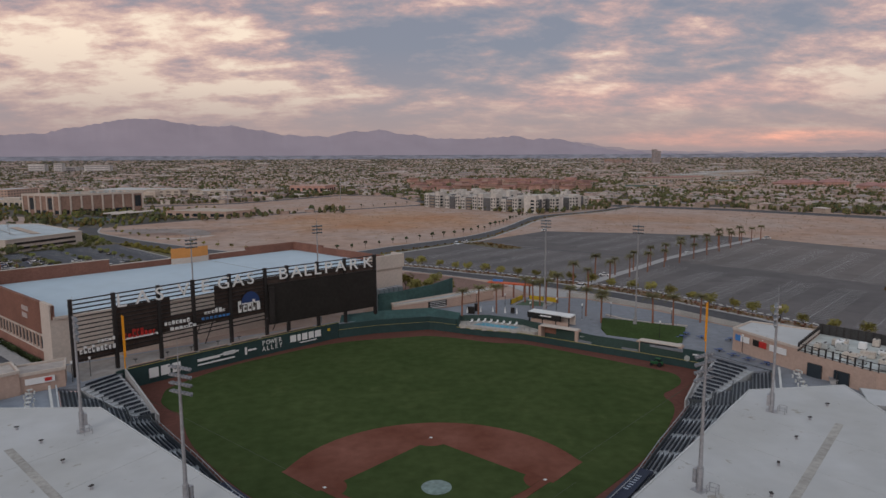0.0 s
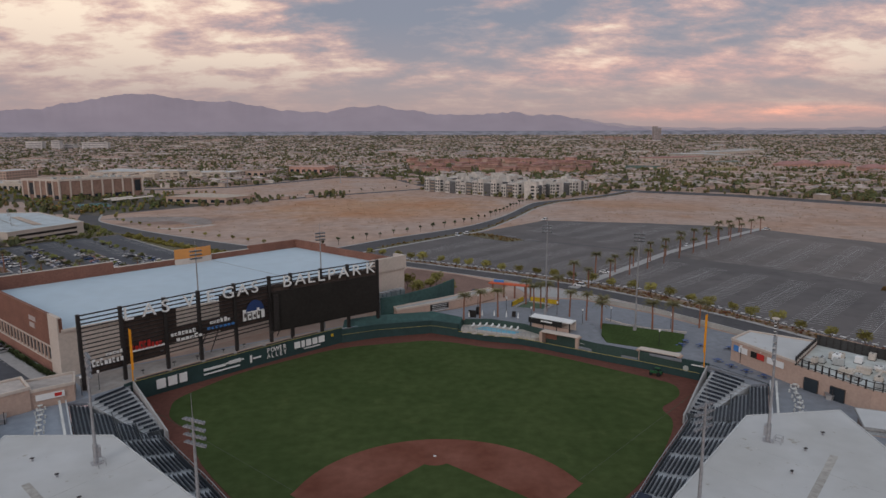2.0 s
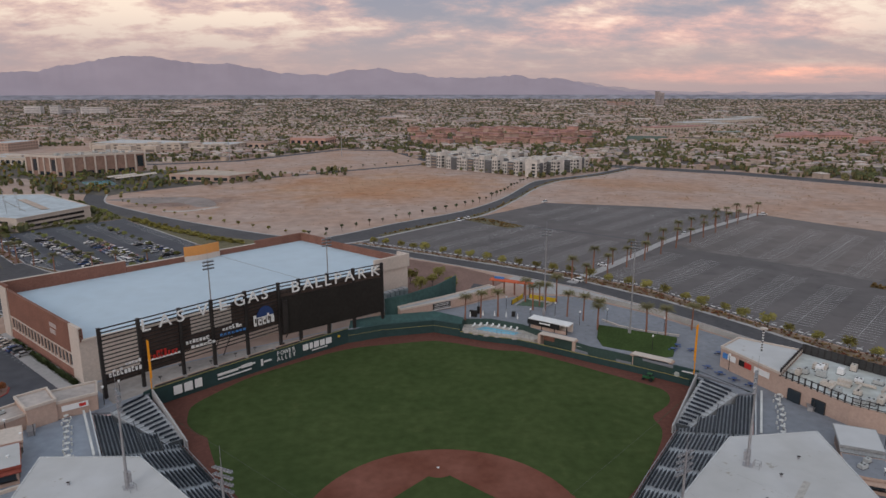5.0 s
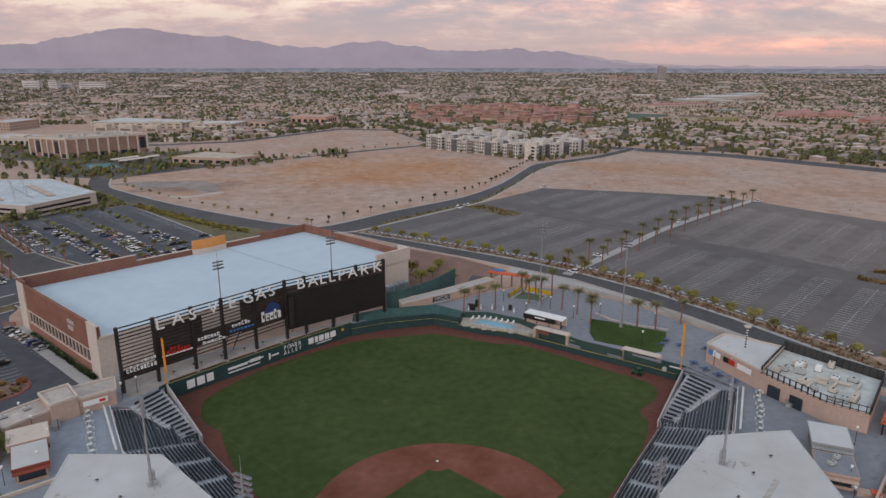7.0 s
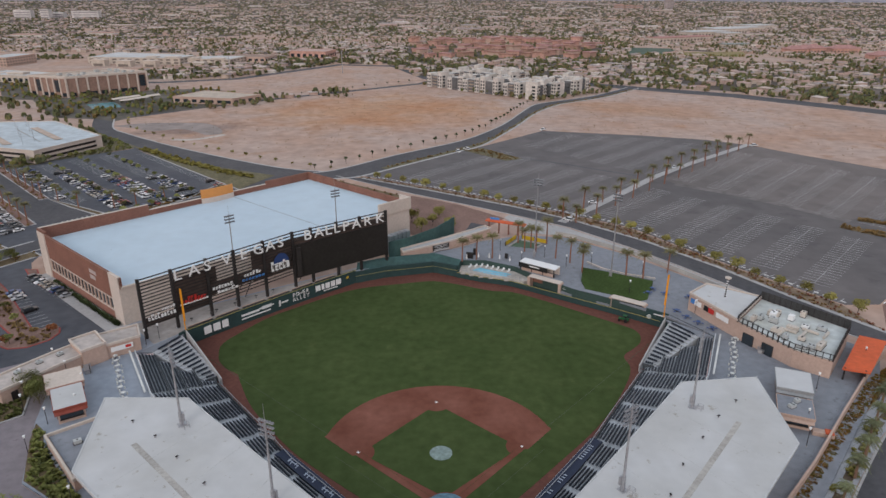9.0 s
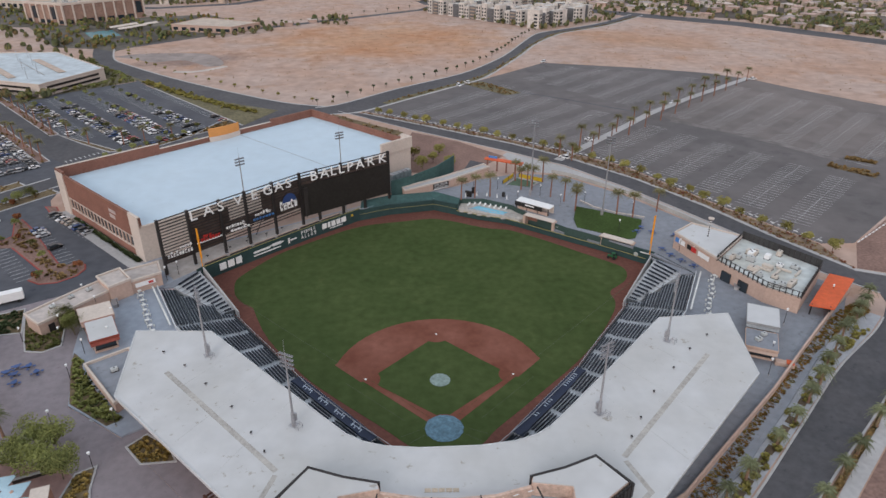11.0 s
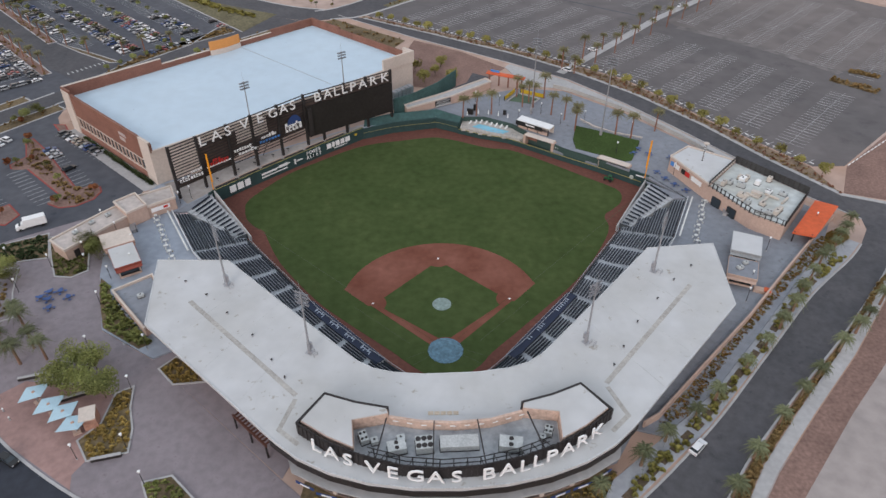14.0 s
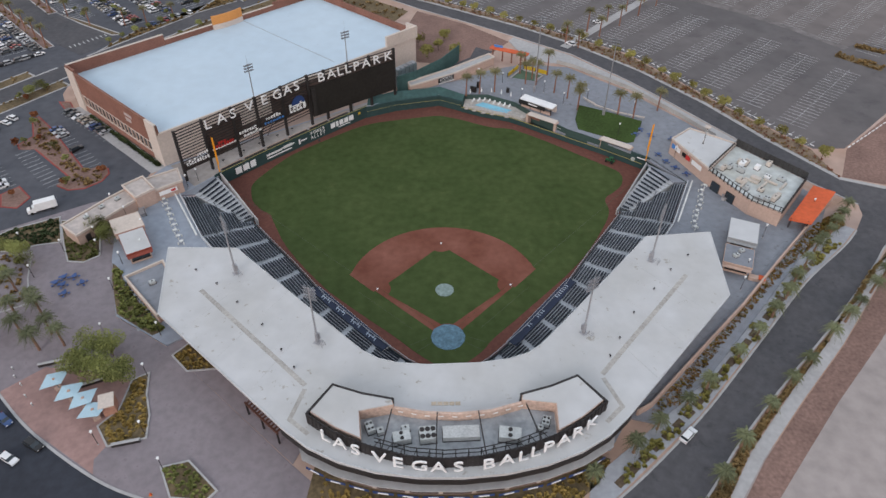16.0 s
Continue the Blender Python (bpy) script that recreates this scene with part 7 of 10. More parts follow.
def street_lamp(x, y, z, h=4.6):
    th = thing("lamp_post", "slim grey lamp post with round white head", "lamp post", "plaza lamp posts", at=pose(x, y, z))
    part("pole", Mesher().tube((0, 0, 0), (0, 0, h), 0.09, 0.06, 8), DARK_STEEL, th)
    part("head", Mesher().tube((0, 0, h), (0, 0, h + 0.5), 0.2, 0.26, 12).tube((0, 0, h + 0.5), (0, 0, h + 0.58), 0.34, 0.3, 12), WHITE, th, "small white lamp head")
    part("foot", Mesher().tube((0, 0, 0), (0, 0, 0.25), 0.2, 0.16, 10), CONCRETE, th)
    return th


LP = None
for x, y in ((-124.6, 38.6), (-111.2, 34.8), (-107.4, 46.7), (-103.6, 40.4), (-100.9, 34.4), (-115.7, 24.1), (-91.6, 17.8), (-88.5, 1.0), (-74.2, 0.3), (-73.8, -13.1), (-70.2, -29.0), (-63.6, -38.4), (-79.8, -31.2), (-104, 57), (-97.5, 50.0), (-90.5, 43.5), (-82.4, 65.6), (-79.8, 69.0), (-88.0, 34.0), (-92.5, 28.6), (-26.0, -51.0),
             (88.5, 84.0), (84.0, 76.0), (86.5, 70.5), (93.0, 56.0), (97.5, 32.0), (86.0, 17.0), (82.0, 10.0), (118, 44.0), (68.0, 92.0), (62.0, 118.0), (78.0, 108.0), (52.0, 116.0), (36.0, 120.0), (30.0, 134.0), (46.0, 126.0), (20.5, 138.0)):
    LP = street_lamp(x, y, G) if LP is None else copy_thing(LP, pose(x, y, G if x < -85 or y < -20 else C))

# shade sails with columns
for i, (x, y, rz, dz) in enumerate(((-94.1, -15.4, 0, 0.3), (-89.5, -18.8, -3, 0.0), (-85.4, -21.2, 2, 0.3), (-82.3, -24.2, -14, -0.1))):
    th = thing("shade_canopy", "pale blue diamond shade canopy on a column", "canopy", "shade canopies", at=pose(x, y, G + 0.1, 0, 0, rz))
    P = [(-2.4, -2.7), (-2.1, 1.4), (2.3, 2.9), (2.3, -1.4)]
    part("sail", Mesher().prism(P, [3.0 + dz, 3.4 + dz, 3.1 + dz, 3.5 + dz], [3.1 + dz, 3.5 + dz, 3.2 + dz, 3.6 + dz]), mat("pale_blue_canopy", (0.40, 0.55, 0.63), 0.6, vary=0.06), th)
    part("column", Mesher().tube((0, 0, 0), (0, 0, 3.3 + dz), 0.16), GREY_STEEL, th)
    part("bench", Mesher().box(0, 0, 0, 1.6, 1.6, 0.5, 45), STUCCO, th)
    part("cap", Mesher().tube((0, 0, 3.2 + dz), (0, 0, 3.7 + dz), 0.55, 0.3, 7), mat("terracotta_cap", (0.5, 0.33, 0.26), 0.9), th)
th = thing("ticket_kiosk", "small terracotta kiosk beside the shade canopies", "kiosk", at=pose(-79.8, -21.8, G + 0.1, 0, 0, 18))
part("wall", Mesher().box(0, 0, 0, 2.8, 3.6, 3.2), mat("terracotta_wall", (0.42, 0.23, 0.17), 0.9), th)
part("roof", Mesher().box(-0.3, 0, 3.2, 3.4, 4.2, 0.3), STUCCO_PALE, th)
part("counter", Mesher().box(-1.6, 0, 1.0, 0.5, 2.4, 0.1), DARK_STEEL, th)
for x, y, rz in ((-98.8, -7.6, 14), (-93.2, -9.2, 8), (-86.4, -14.1, 22), (-73.6, -31.4, 11)):
    th = thing("garden_wall", "low dark seat wall on the forecourt", "wall", "seat walls", at=pose(x, y, G + 0.05, 0, 0, rz))
    part("wall", Mesher().box(0, 0, 0, 6.0, 0.6, 0.9), DARK_STEEL, th)
    part("cap", Mesher().box(0, 0, 0.9, 6.1, 0.75, 0.08), CONCRETE, th)
for x, y in ((-107.6, -9.0), (-106.0, -11.5), (-103.5, -14.0), (-101.0, -17.5), (-98.5, -20.0)):
    th = thing("bollard", "short pale bollard on the forecourt", "bollard", "bollards", at=pose(x, y, G + 0.06))
    part("post", Mesher().tube((0, 0, 0), (0, 0, 1.0), 0.16), CONCRETE, th)
    part("cap", Mesher().tube((0, 0, 1.0), (0, 0, 1.1), 0.2), WHITE, th)
tc = thing("traffic_cone", "small orange traffic cone on the pavement", "cone", at=pose(-64.8, -44.0, G + 0.1))
part("base", Mesher().box(0, 0, 0, 0.6, 0.6, 0.06), POLE_YEL, tc)
part("cone", Mesher().tube((0, 0, 0.05), (0, 0, 0.9), 0.28, 0.05, 10), ORANGE, tc)

# blue tables: round top with four stools
BLUE_T = mat("blue_table_paint", (0.05, 0.10, 0.26), 0.5)


def make_table(group, label):
    th = thing("picnic_table", label, "table", group)
    part("top", Mesher().tube((0, 0, 0.74), (0, 0, 0.8), 0.75, n=16), BLUE_T, th)
    part("stem", Mesher().tube((0, 0, 0), (0, 0, 0.74), 0.1), DARK_STEEL, th)
    for i in range(4):
        a = 1.571 * i + 0.4
        x, y = 1.25 * math.cos(a), 1.25 * math.sin(a)
        part("seat", Mesher().tube((x, y, 0.42), (x, y, 0.48), 0.36, n=12), BLUE_T, th)
        part("leg", Mesher().tube((0, 0, 0.2), (x, y, 0.42), 0.05, n=6), DARK_STEEL, th)
    return th


TB = make_table("round tables", "blue round picnic table with four attached seats")
for x, y in ((-108.8, 21.4), (-107.3, 23.6), (-104.4, 23.8), (-106.4, 20.5), (-101.3, 21.2), (-104.8, 17.1), (78.9, 78.0), (80.4, 73.6), (82.4, 69.6), (85.0, 65.7), (87.0, 88.0), (74.5, 92.0), (77.0, 95.0), (80.0, 91.0)):
    put(TB, x, y, (G if x < 0 else C) + 0.07, 1.0, x * 7)

# ---- low tan buildings and kiosks west ----
lb = thing("service_building", "low stepped tan stucco service building", "building")
for Q, h in (([(-113.5, 42.6), (-104.0, 55.6), (-97.0, 63.9), (-92.0, 58.2), (-98.5, 50.0), (-107.4, 37.4)], 8.6), ([(-98.0, 62.8), (-86.0, 70.4), (-82.9, 63.4), (-91.6, 57.4)], 9.2), ([(-100.5, 60.0), (-95.5, 64.8), (-90.0, 58.0), (-94.5, 53.5)], 10.2)):
    part("wall", Mesher().prism(Q, G - 0.2, h - 0.6), STUCCO, lb)
    part("roof", Mesher().prism(quad_inset(Q, 0.4), h - 0.7, h - 0.45), mat("tan_roof_membrane", (0.50, 0.44, 0.41), 0.8, fine=0.6), lb, "pale tan flat roof")
    part("coping", Mesher().ribbon(Q, 0.45, h - 0.7, h, True), STUCCO_PALE, lb)
p, q = lerp((-91.6, 57.4), (-82.9, 63.4), 0.25), lerp((-91.6, 57.4), (-82.9, 63.4), 0.8)
part("wall_banner", Mesher().ribbon([(p[0] + 0.2, p[1] - 0.3), (q[0] + 0.2, q[1] - 0.3)], 0.1, 6.4, 7.8), WHITE, lb, "white banner with unreadable marks")
part("banner_bar", Mesher().ribbon([lerp(p, q, 0.65), lerp(p, q, 0.9)], 0.9, 6.7, 7.5), RED, lb)
for s in (0.2, 0.45, 0.7):
    x, y = lerp((-107.4, 37.4), (-98.5, 50.0), s)
    part("door", Mesher().box(x + 0.2, y - 0.15, C, 1.6, 0.3, 2.3, 55), DARK_STEEL, lb)
for x, y in ((-104.5, 51.0), (-101.0, 55.0), (-107.5, 46.0)):
    hvac(x, y, 8.25, 1.4, 1.0, 0.7, 50, 1, "small roof unit on the service building", "service building units")


def kiosk(x, y, rz, sx, sy, h, label, roofcol, awning, z=C):
    th = thing("concession_kiosk", label, "kiosk", "concession kiosks", at=pose(x, y, z, 0, 0, rz))
    part("wall", Mesher().box(0, 0, 0, sx, sy, h - 0.3), STUCCO, th)
    part("roof", Mesher().box(0, 0, h - 0.3, sx + 1.2, sy + 1.0, 0.35), roofcol, th)
    part("fascia", Mesher().ribbon([(-sx / 2 - 0.65, -sy / 2 - 0.55), (sx / 2 + 0.65, -sy / 2 - 0.55), (sx / 2 + 0.65, sy / 2 + 0.55), (-sx / 2 - 0.65, sy / 2 + 0.55)], 0.12, h - 0.5, h + 0.1, True), awning, th)
    part("counter", Mesher().box(0, -sy / 2 - 0.2, 1.0, sx * 0.9, 0.5, 0.1), DARK_STEEL, th)
    part("serving_opening", Mesher().box(0, -sy / 2 - 0.02, 1.15, sx * 0.86, 0.12, 1.3), GLASS, th)
    part("awning", Mesher().prism([(-sx / 2 - 0.6, -sy / 2 - 1.4), (sx / 2 + 0.6, -sy / 2 - 1.4), (sx / 2 + 0.6, -sy / 2), (-sx / 2 - 0.6, -sy / 2)], [h - 1.2, h - 1.2, h - 0.7, h - 0.7], [h - 1.0, h - 1.0, h - 0.5, h - 0.5]), awning, th)
    for s in (-1, 1):
        part("side_slats", Mesher().box(s * (sx / 2 + 0.15), 0, 0.8, 0.15, sy * 0.8, h - 1.6), mat("grey_brown_slats", (0.20, 0.16, 0.14), 0.7), th)
    return th


kiosk(-89.4, 33.8, 29, 5.8, 9.4, 4.2, "tan concession kiosk with white roof and red-brown awning", ROOF, mat("red_brown_awning", (0.28, 0.07, 0.05), 0.7))
kiosk(-94.1, 42.0, 29, 7.2, 6.8, 4.4, "tan kiosk storeroom with pale roof", STUCCO_PALE, STUCCO)
ax = thing("annex_building", "low tan annex with blue-grey roof beside the grandstand", "building")
Q = [(-88.2, 19.6), (-79.6, 26.0), (-71.0, 12.0), (-75.5, 4.6)]
part("wall", Mesher().prism(Q, G - 0.2, 7.2), STUCCO, ax)
part("roof", Mesher().prism(quad_inset(Q, 0.5), 7.1, 7.35), CONC_BLUE, ax)
part("coping", Mesher().ribbon(Q, 0.45, 7.1, 7.9, True), STUCCO_PALE, ax)
hvac(-80.0, 17.0, 7.45, 1.6, 1.1, 0.8, 30, 1, "small roof unit on the annex", "annex units")
kiosk(90.0, 30.6, -26, 7.0, 9.0, 4.2, "tan concession kiosk with white roof and dark side slats", ROOF, mat("grey_awning", (0.35, 0.36, 0.37), 0.7))
kiosk(84.6, 20.2, -26, 6.6, 7.4, 3.6, "tan kiosk storeroom with roof units", CONC_BLUE, STUCCO)
hvac(83.6, 20.0, C + 3.65, 1.6, 1.2, 0.8, 22, 2, "small roof unit on the kiosk", "kiosk units")
hvac(86.0, 22.0, C + 3.65, 1.4, 1.0, 0.8, 22, 1, "small roof unit on the kiosk", "kiosk units")
th = thing("merchandise_cart", "low tan cart with orange cover on the concourse", "cart", at=pose(88.2, 13.8, C, 0, 0, -26))
part("body", Mesher().box(0, 0, 0, 4.6, 1.8, 1.0), STUCCO, th)
part("cover", Mesher().box(1.2, 0, 1.0, 1.8, 1.9, 0.25), ORANGE, th)
# tables and rails on the concourse behind the stands
random.seed(37)
for sx in (-1, 1):
    for i in range(9):
        t = i / 8
        x, y = lerp((sx * 88.5, 58.5), (sx * 78.0, 37.0), t)
        th = thing("high_table", "pale grey high table on the concourse", "table", "concourse tables", at=pose(x + random.uniform(-0.4, 0.4), y, C, 0, 0, random.uniform(0, 90)))
        part("top", Mesher().tube((0, 0, 1.0), (0, 0, 1.06), 0.6, n=14), mat("pale_table", (0.66, 0.66, 0.64), 0.6), th)
        part("stem", Mesher().tube((0, 0, 0), (0, 0, 1.0), 0.08), GREY_STEEL, th)
        for k in range(3):
            a = 2.094 * k
            part("stool", Mesher().tube((0.95 * math.cos(a), 0.95 * math.sin(a), 0), (0.95 * math.cos(a), 0.95 * math.sin(a), 0.7), 0.2, n=8), mat("pale_table", (0.66, 0.66, 0.64), 0.6), th)
    th = thing("drink_rail", "pale drink rail behind the top seats", "rail", "drink rails")
    part("rail", Mesher().ribbon([(sx * 85.4, 61.0), (sx * 73.6, 39.4)], 0.5, C + 1.0, C + 1.08), mat("pale_table", (0.66, 0.66, 0.64), 0.6), th)
    for i in range(7):
        x, y = lerp((sx * 85.4, 61.0), (sx * 73.6, 39.4), (i + 0.5) / 7)
        part("rail_post", Mesher().box(x, y, C, 0.1, 0.1, 1.0), GREY_STEEL, th)
    th = thing("bar_counter", "grey bar counter on the concourse", "counter", "bar counters", at=pose(sx * 93.6, 53.0, C, 0, 0, sx * -28))
    part("body", Mesher().box(0, 0, 0, 1.4, 5.0, 1.1), CONCRETE, th)
    part("top", Mesher().box(0, 0, 1.1, 1.8, 5.4, 0.08), GREY_STEEL, th)
    for y in (-2.5, 2.5):
        part("post", Mesher().box(0.5, y, 0, 0.15, 0.15, 2.8), DARK_STEEL, th)

# ---- tan block with roof plant beyond right field ----
rb = thing("club_building", "tan stucco club building with pale roof and dark screen fence", "building")
Q1 = [(83.2, 79.6), (91.6, 86.2), (104.4, 75.4), (89.6, 60.6)]
Q2 = [(89.6, 60.6), (104.4, 75.4), (119.6, 54.0), (104.0, 37.0), (97.0, 43.6)]
part("wall", Mesher().prism(Q1, C - 0.3, 10.2), STUCCO, rb)
part("roof", Mesher().prism(quad_inset(Q1, 0.4), 10.1, 10.35), ROOF, rb, "pale flat roof")
part("wall", Mesher().prism(Q2, C - 0.3, 9.6), STUCCO, rb)
part("roof", Mesher().prism(quad_inset(Q2, 0.4), 9.5, 9.75), mat("plant_roof", (0.54, 0.57, 0.57), 0.75, fine=0.3, coarse=0.12, second=(0.82, 0.78, 0.72)), rb, "pale blue-grey plant roof")
part("coping", Mesher().ribbon(Q1, 0.4, 10.1, 10.7, True), STUCCO_PALE, rb)
FENCE = mat("dark_screen_fence", (0.055, 0.055, 0.055), 0.7, fine=2.0)
for line, h in (([Q2[0], Q2[1]], 11.6), ([Q2[1], Q2[2]], 12.4), ([Q2[2], Q2[3]], 11.6), ([Q2[3], Q2[4], Q2[0]], 11.6)):
    if h > 12 or line[0] == Q2[2]:
        part("screen_fence", Mesher().ribbon(line, 0.18, 9.7, h), FENCE, rb, "dark screen fence")
    else:
        for z in (10.0, h - 0.15):
            part("rail", Mesher().ribbon(line, 0.14, z, z + 0.14), DARK_STEEL, rb)
    for x, y, hd in along(line, 1.7):
        part("fence_post", Mesher().box(x, y, 9.6, 0.2, 0.4, h - 9.5, hd), DARK_STEEL, rb)
for s0, s1, m in ((0.05, 0.14, SKYB), (0.14, 0.28, WHITE), (0.34, 0.44, BLACKP), (0.44, 0.55, RED), (0.6, 0.85, WHITE)):
    a, b = lerp(Q1[0], Q1[3], s0), lerp(Q1[0], Q1[3], s1)
    part("wall_sign", Mesher().ribbon([(a[0] - 0.25, a[1] - 0.15), (b[0] - 0.25, b[1] - 0.15)], 0.12, 7.6, 9.2), m, rb, "wall sign panel")
for s in (0.25, 0.6):
    x, y = lerp(Q2[0], Q2[4], s)
    part("dark_opening", Mesher().box(x - 0.3, y - 0.2, C, 3.4, 0.5, 3.2, -65), GLASS, rb)
random.seed(41)
for i in range(22):
    x, y = 0, 0
    while not inside(x, y, quad_inset(Q2, 2.2)):
        x, y = random.uniform(90, 121), random.uniform(34, 75)
    hvac(x, y, 9.85, random.uniform(1.2, 3.2), random.uniform(1.0, 2.0), random.uniform(0.8, 1.7), random.choice((-48, 42)), random.choice((0, 1, 2)), "pale rooftop plant unit on the club building", "club plant units", random.choice((mat("cream_unit", (0.58, 0.52, 0.46), 0.6), mat("unit_paint", (0.52, 0.52, 0.50), 0.5), WHITE)))
for k in range(5):
    x, y = lerp((98.0, 52.0), (110.0, 50.0), k / 4)
    th = thing("roof_duct", "pale duct run on the club roof", "duct", "club ducts", at=pose(x, y + 2 * (k % 2), 9.8, 0, 0, 42 + 90 * (k % 2)))
    part("duct", Mesher().box(0, 0, 0.2, 4.5, 0.6, 0.6), mat("cream_unit", (0.55, 0.47, 0.38), 0.6), th)
    part("support", Mesher().box(0, 0, -0.05, 0.3, 0.9, 0.3), GREY_STEEL, th)
th = thing("tall_lit_sign", "tall slim black sign pole with tan cap", "sign", at=pose(93.0, 76.0, 10.3))
part("pole", Mesher().tube((0, 0, 0), (0, 0, 6.4), 0.25, 0.22), DARK_STEEL, th)
part("cap", Mesher().tube((0, 0, 6.4), (0, 0, 6.8), 0.9, 1.0, 14), STUCCO_PALE, th)
for k in range(7):
    part("band", Mesher().tube((0, 0, 0.6 + 0.8 * k), (0, 0, 0.85 + 0.8 * k), 0.3), WHITE, th)
cn = thing("entrance_canopy", "bright orange metal entrance canopy on posts", "canopy", "orange canopies")
part("roof", Mesher().prism([(106.4, 36.2), (112.4, 33.6), (127.0, 48.2), (121.4, 52.0)], [7.6, 7.6, 8.6, 8.6], [7.85, 7.85, 8.85, 8.85]), ORANGE, cn)
for x, y in ((107.5, 36.6), (112.0, 34.8), (116.5, 44.0), (120.0, 42.2), (121.6, 50.6), (126.0, 48.0)):
    part("post", Mesher().box(x, y, C - 0.3, 0.4, 0.4, 3.8, 45), DARK_STEEL, cn)
for k in range(4):
    a, b = lerp((106.4, 36.2), (121.4, 52.0), (k + 0.5) / 4), lerp((112.4, 33.6), (127.0, 48.2), (k + 0.5) / 4)
    part("seam", Mesher().beam((*a, 7.98 + 0.25 * k), (*b, 7.98 + 0.25 * k), 0.12, 0.12), mat("orange_seam", (0.55, 0.10, 0.03), 0.6), cn)

# ---- outfield plaza ----
solid("lawn_berm", Mesher().prism([(57.6, 113.0), (63.0, 110.0), (79.0, 99.9), (72.6, 87.2), (70.0, 86.6), (54.2, 97.0), (54.6, 104.0)], [C - 0.2] * 7, [C + 1.3, C + 1.3, C + 1.2, C + 0.15, C + 0.15, C + 0.15, C + 0.6]), LAWN, "bright green sloping lawn berm", "lawn")
pl = thing("swimming_pool", "small blue swimming pool on a pale deck", "pool")
part("deck", Mesher().prism([(12.8, 119.8), (20.6, 115.8), (30.3, 111.9), (35.0, 108.8), (38.4, 110.8), (33.2, 118.2), (22.8, 124.8), (14.0, 125.2)], -0.2, 2.6), mat("pool_deck", (0.50, 0.46, 0.42), 0.85, fine=1.0), pl, "pale stone deck")
part("coping", Mesher().ribbon([(16.8, 120.0), (20.8, 122.6), (32.2, 115.4), (29.4, 113.2), (24.6, 115.2)], 0.5, 2.58, 2.68, True), CONCRETE, pl)
part("water", Mesher().prism([(16.8, 120.0), (20.8, 122.6), (32.2, 115.4), (29.4, 113.2), (24.6, 115.2)], 2.4, 2.64), mat("pool_water", (0.20, 0.52, 0.68), 0.08, vary=0.08, fine=0.8, spec=0.5), pl, "clear pale blue water")
for x, y, hd in along([(13.0, 120.0), (20.7, 116.1), (30.4, 112.2), (35.0, 109.1)], 1.6):
    th = thing("pool_fence_post", "pale post of the pool fence", "fence post", "pool fence", at=pose(x, y, 2.6, 0, 0, hd))
    part("post", Mesher().box(0, 0, 0, 0.12, 0.12, 1.3), GREY_STEEL, th)
    part("foot", Mesher().box(0, 0, 0, 0.3, 0.3, 0.08), GREY_STEEL, th)
    part("rail", Mesher().box(0, 0, 1.15, 1.6, 0.06, 0.08), GREY_STEEL, th)
for i, (x, y) in enumerate(along([(16.0, 123.6), (21.4, 124.0), (33.0, 117.2)], 2.2)[k][:2] for k in range(8)):
    th = thing("sun_lounger", "white sun lounger beside the pool", "lounger", "sun loungers", at=pose(x, y - 0.2, 2.6, 0, 0, 60))
    part("base", Mesher().box(0, 0, 0.1, 1.9, 0.65, 0.22), WHITE, th)
    part("back", Mesher().prism([(0.5, -0.32), (1.1, -0.32), (1.1, 0.32), (0.5, 0.32)], 0.3, [0.35, 0.8, 0.8, 0.35]), WHITE, th)
for i, (x, y) in enumerate(((16.0, 125.0), (20.6, 126.2), (24.6, 125.6), (28.4, 124.0), (32.0, 122.0))):
    th = thing("closed_umbrella", "closed white parasol beside the pool", "parasol", "parasols", at=pose(x, y, C))
    part("pole", Mesher().tube((0, 0, 0), (0, 0, 2.8), 0.04), GREY_STEEL, th)
    part("canopy", Mesher().tube((0, 0, 0.9), (0, 0, 2.7), 0.3, 0.08, 10), WHITE, th)
BOULDER = mat("pale_boulder", (0.46, 0.42, 0.385), 0.95, fine=1.5, vary=0.2)
for i, (x, y) in enumerate(((14.0, 118.4), (17.0, 116.7), (20.4, 114.8), (23.8, 113.4), (29.2, 111.2))):
    rnd = random.Random(90 + i)
    v, f = [], []
    for k in range(5):
        for j in range(9):
            a, b = 6.283 * j / 9, 1.5 * k / 4
            g = rnd.uniform(0.85, 1.15)
            v.append((0.95 * g * math.cos(a) * math.cos(b), 0.5 * g * math.sin(a) * math.cos(b), 1.97 + 0.55 * g * math.sin(b)))
    for k in range(4):
        for j in range(9):
            f.append((9 * k + j, 9 * k + (j + 1) % 9, 9 * k + 9 + (j + 1) % 9, 9 * k + 9 + j))
    tagged(part("boulder", Mesher().add([(p + x, q + y, r) for p, q, r in v], f), BOULDER), "pale boulder on the wall before the pool deck", "boulder", "pool boulders")
for x, y, w, h in ((17.4, 127.6, 2.6, 2.3), (19.6, 131.0, 0.9, 2.6), (31.4, 126.6, 1.2, 1.9)):
    th = thing("loudspeaker", "black loudspeaker cabinet standing on the pool concourse", "loudspeaker", "loudspeakers", at=pose(x, y, C, 0, 0, -25))
    part("cabinet", Mesher().box(0, 0, 0.05, w, 0.8, h), BLACKP, th)
    part("grille", Mesher().box(0, -0.42, 0.2, w - 0.2, 0.06, h - 0.35), SCREEN, th)
    part("foot", Mesher().box(0, 0, 0, w * 0.8, 0.6, 0.06), DARK_STEEL, th)
cb = thing("pool_bar", "white-roofed pool bar with dark sign band", "bar")
QC = [(34.6, 115.6), (45.8, 106.6), (48.2, 109.8), (37.0, 119.0)]
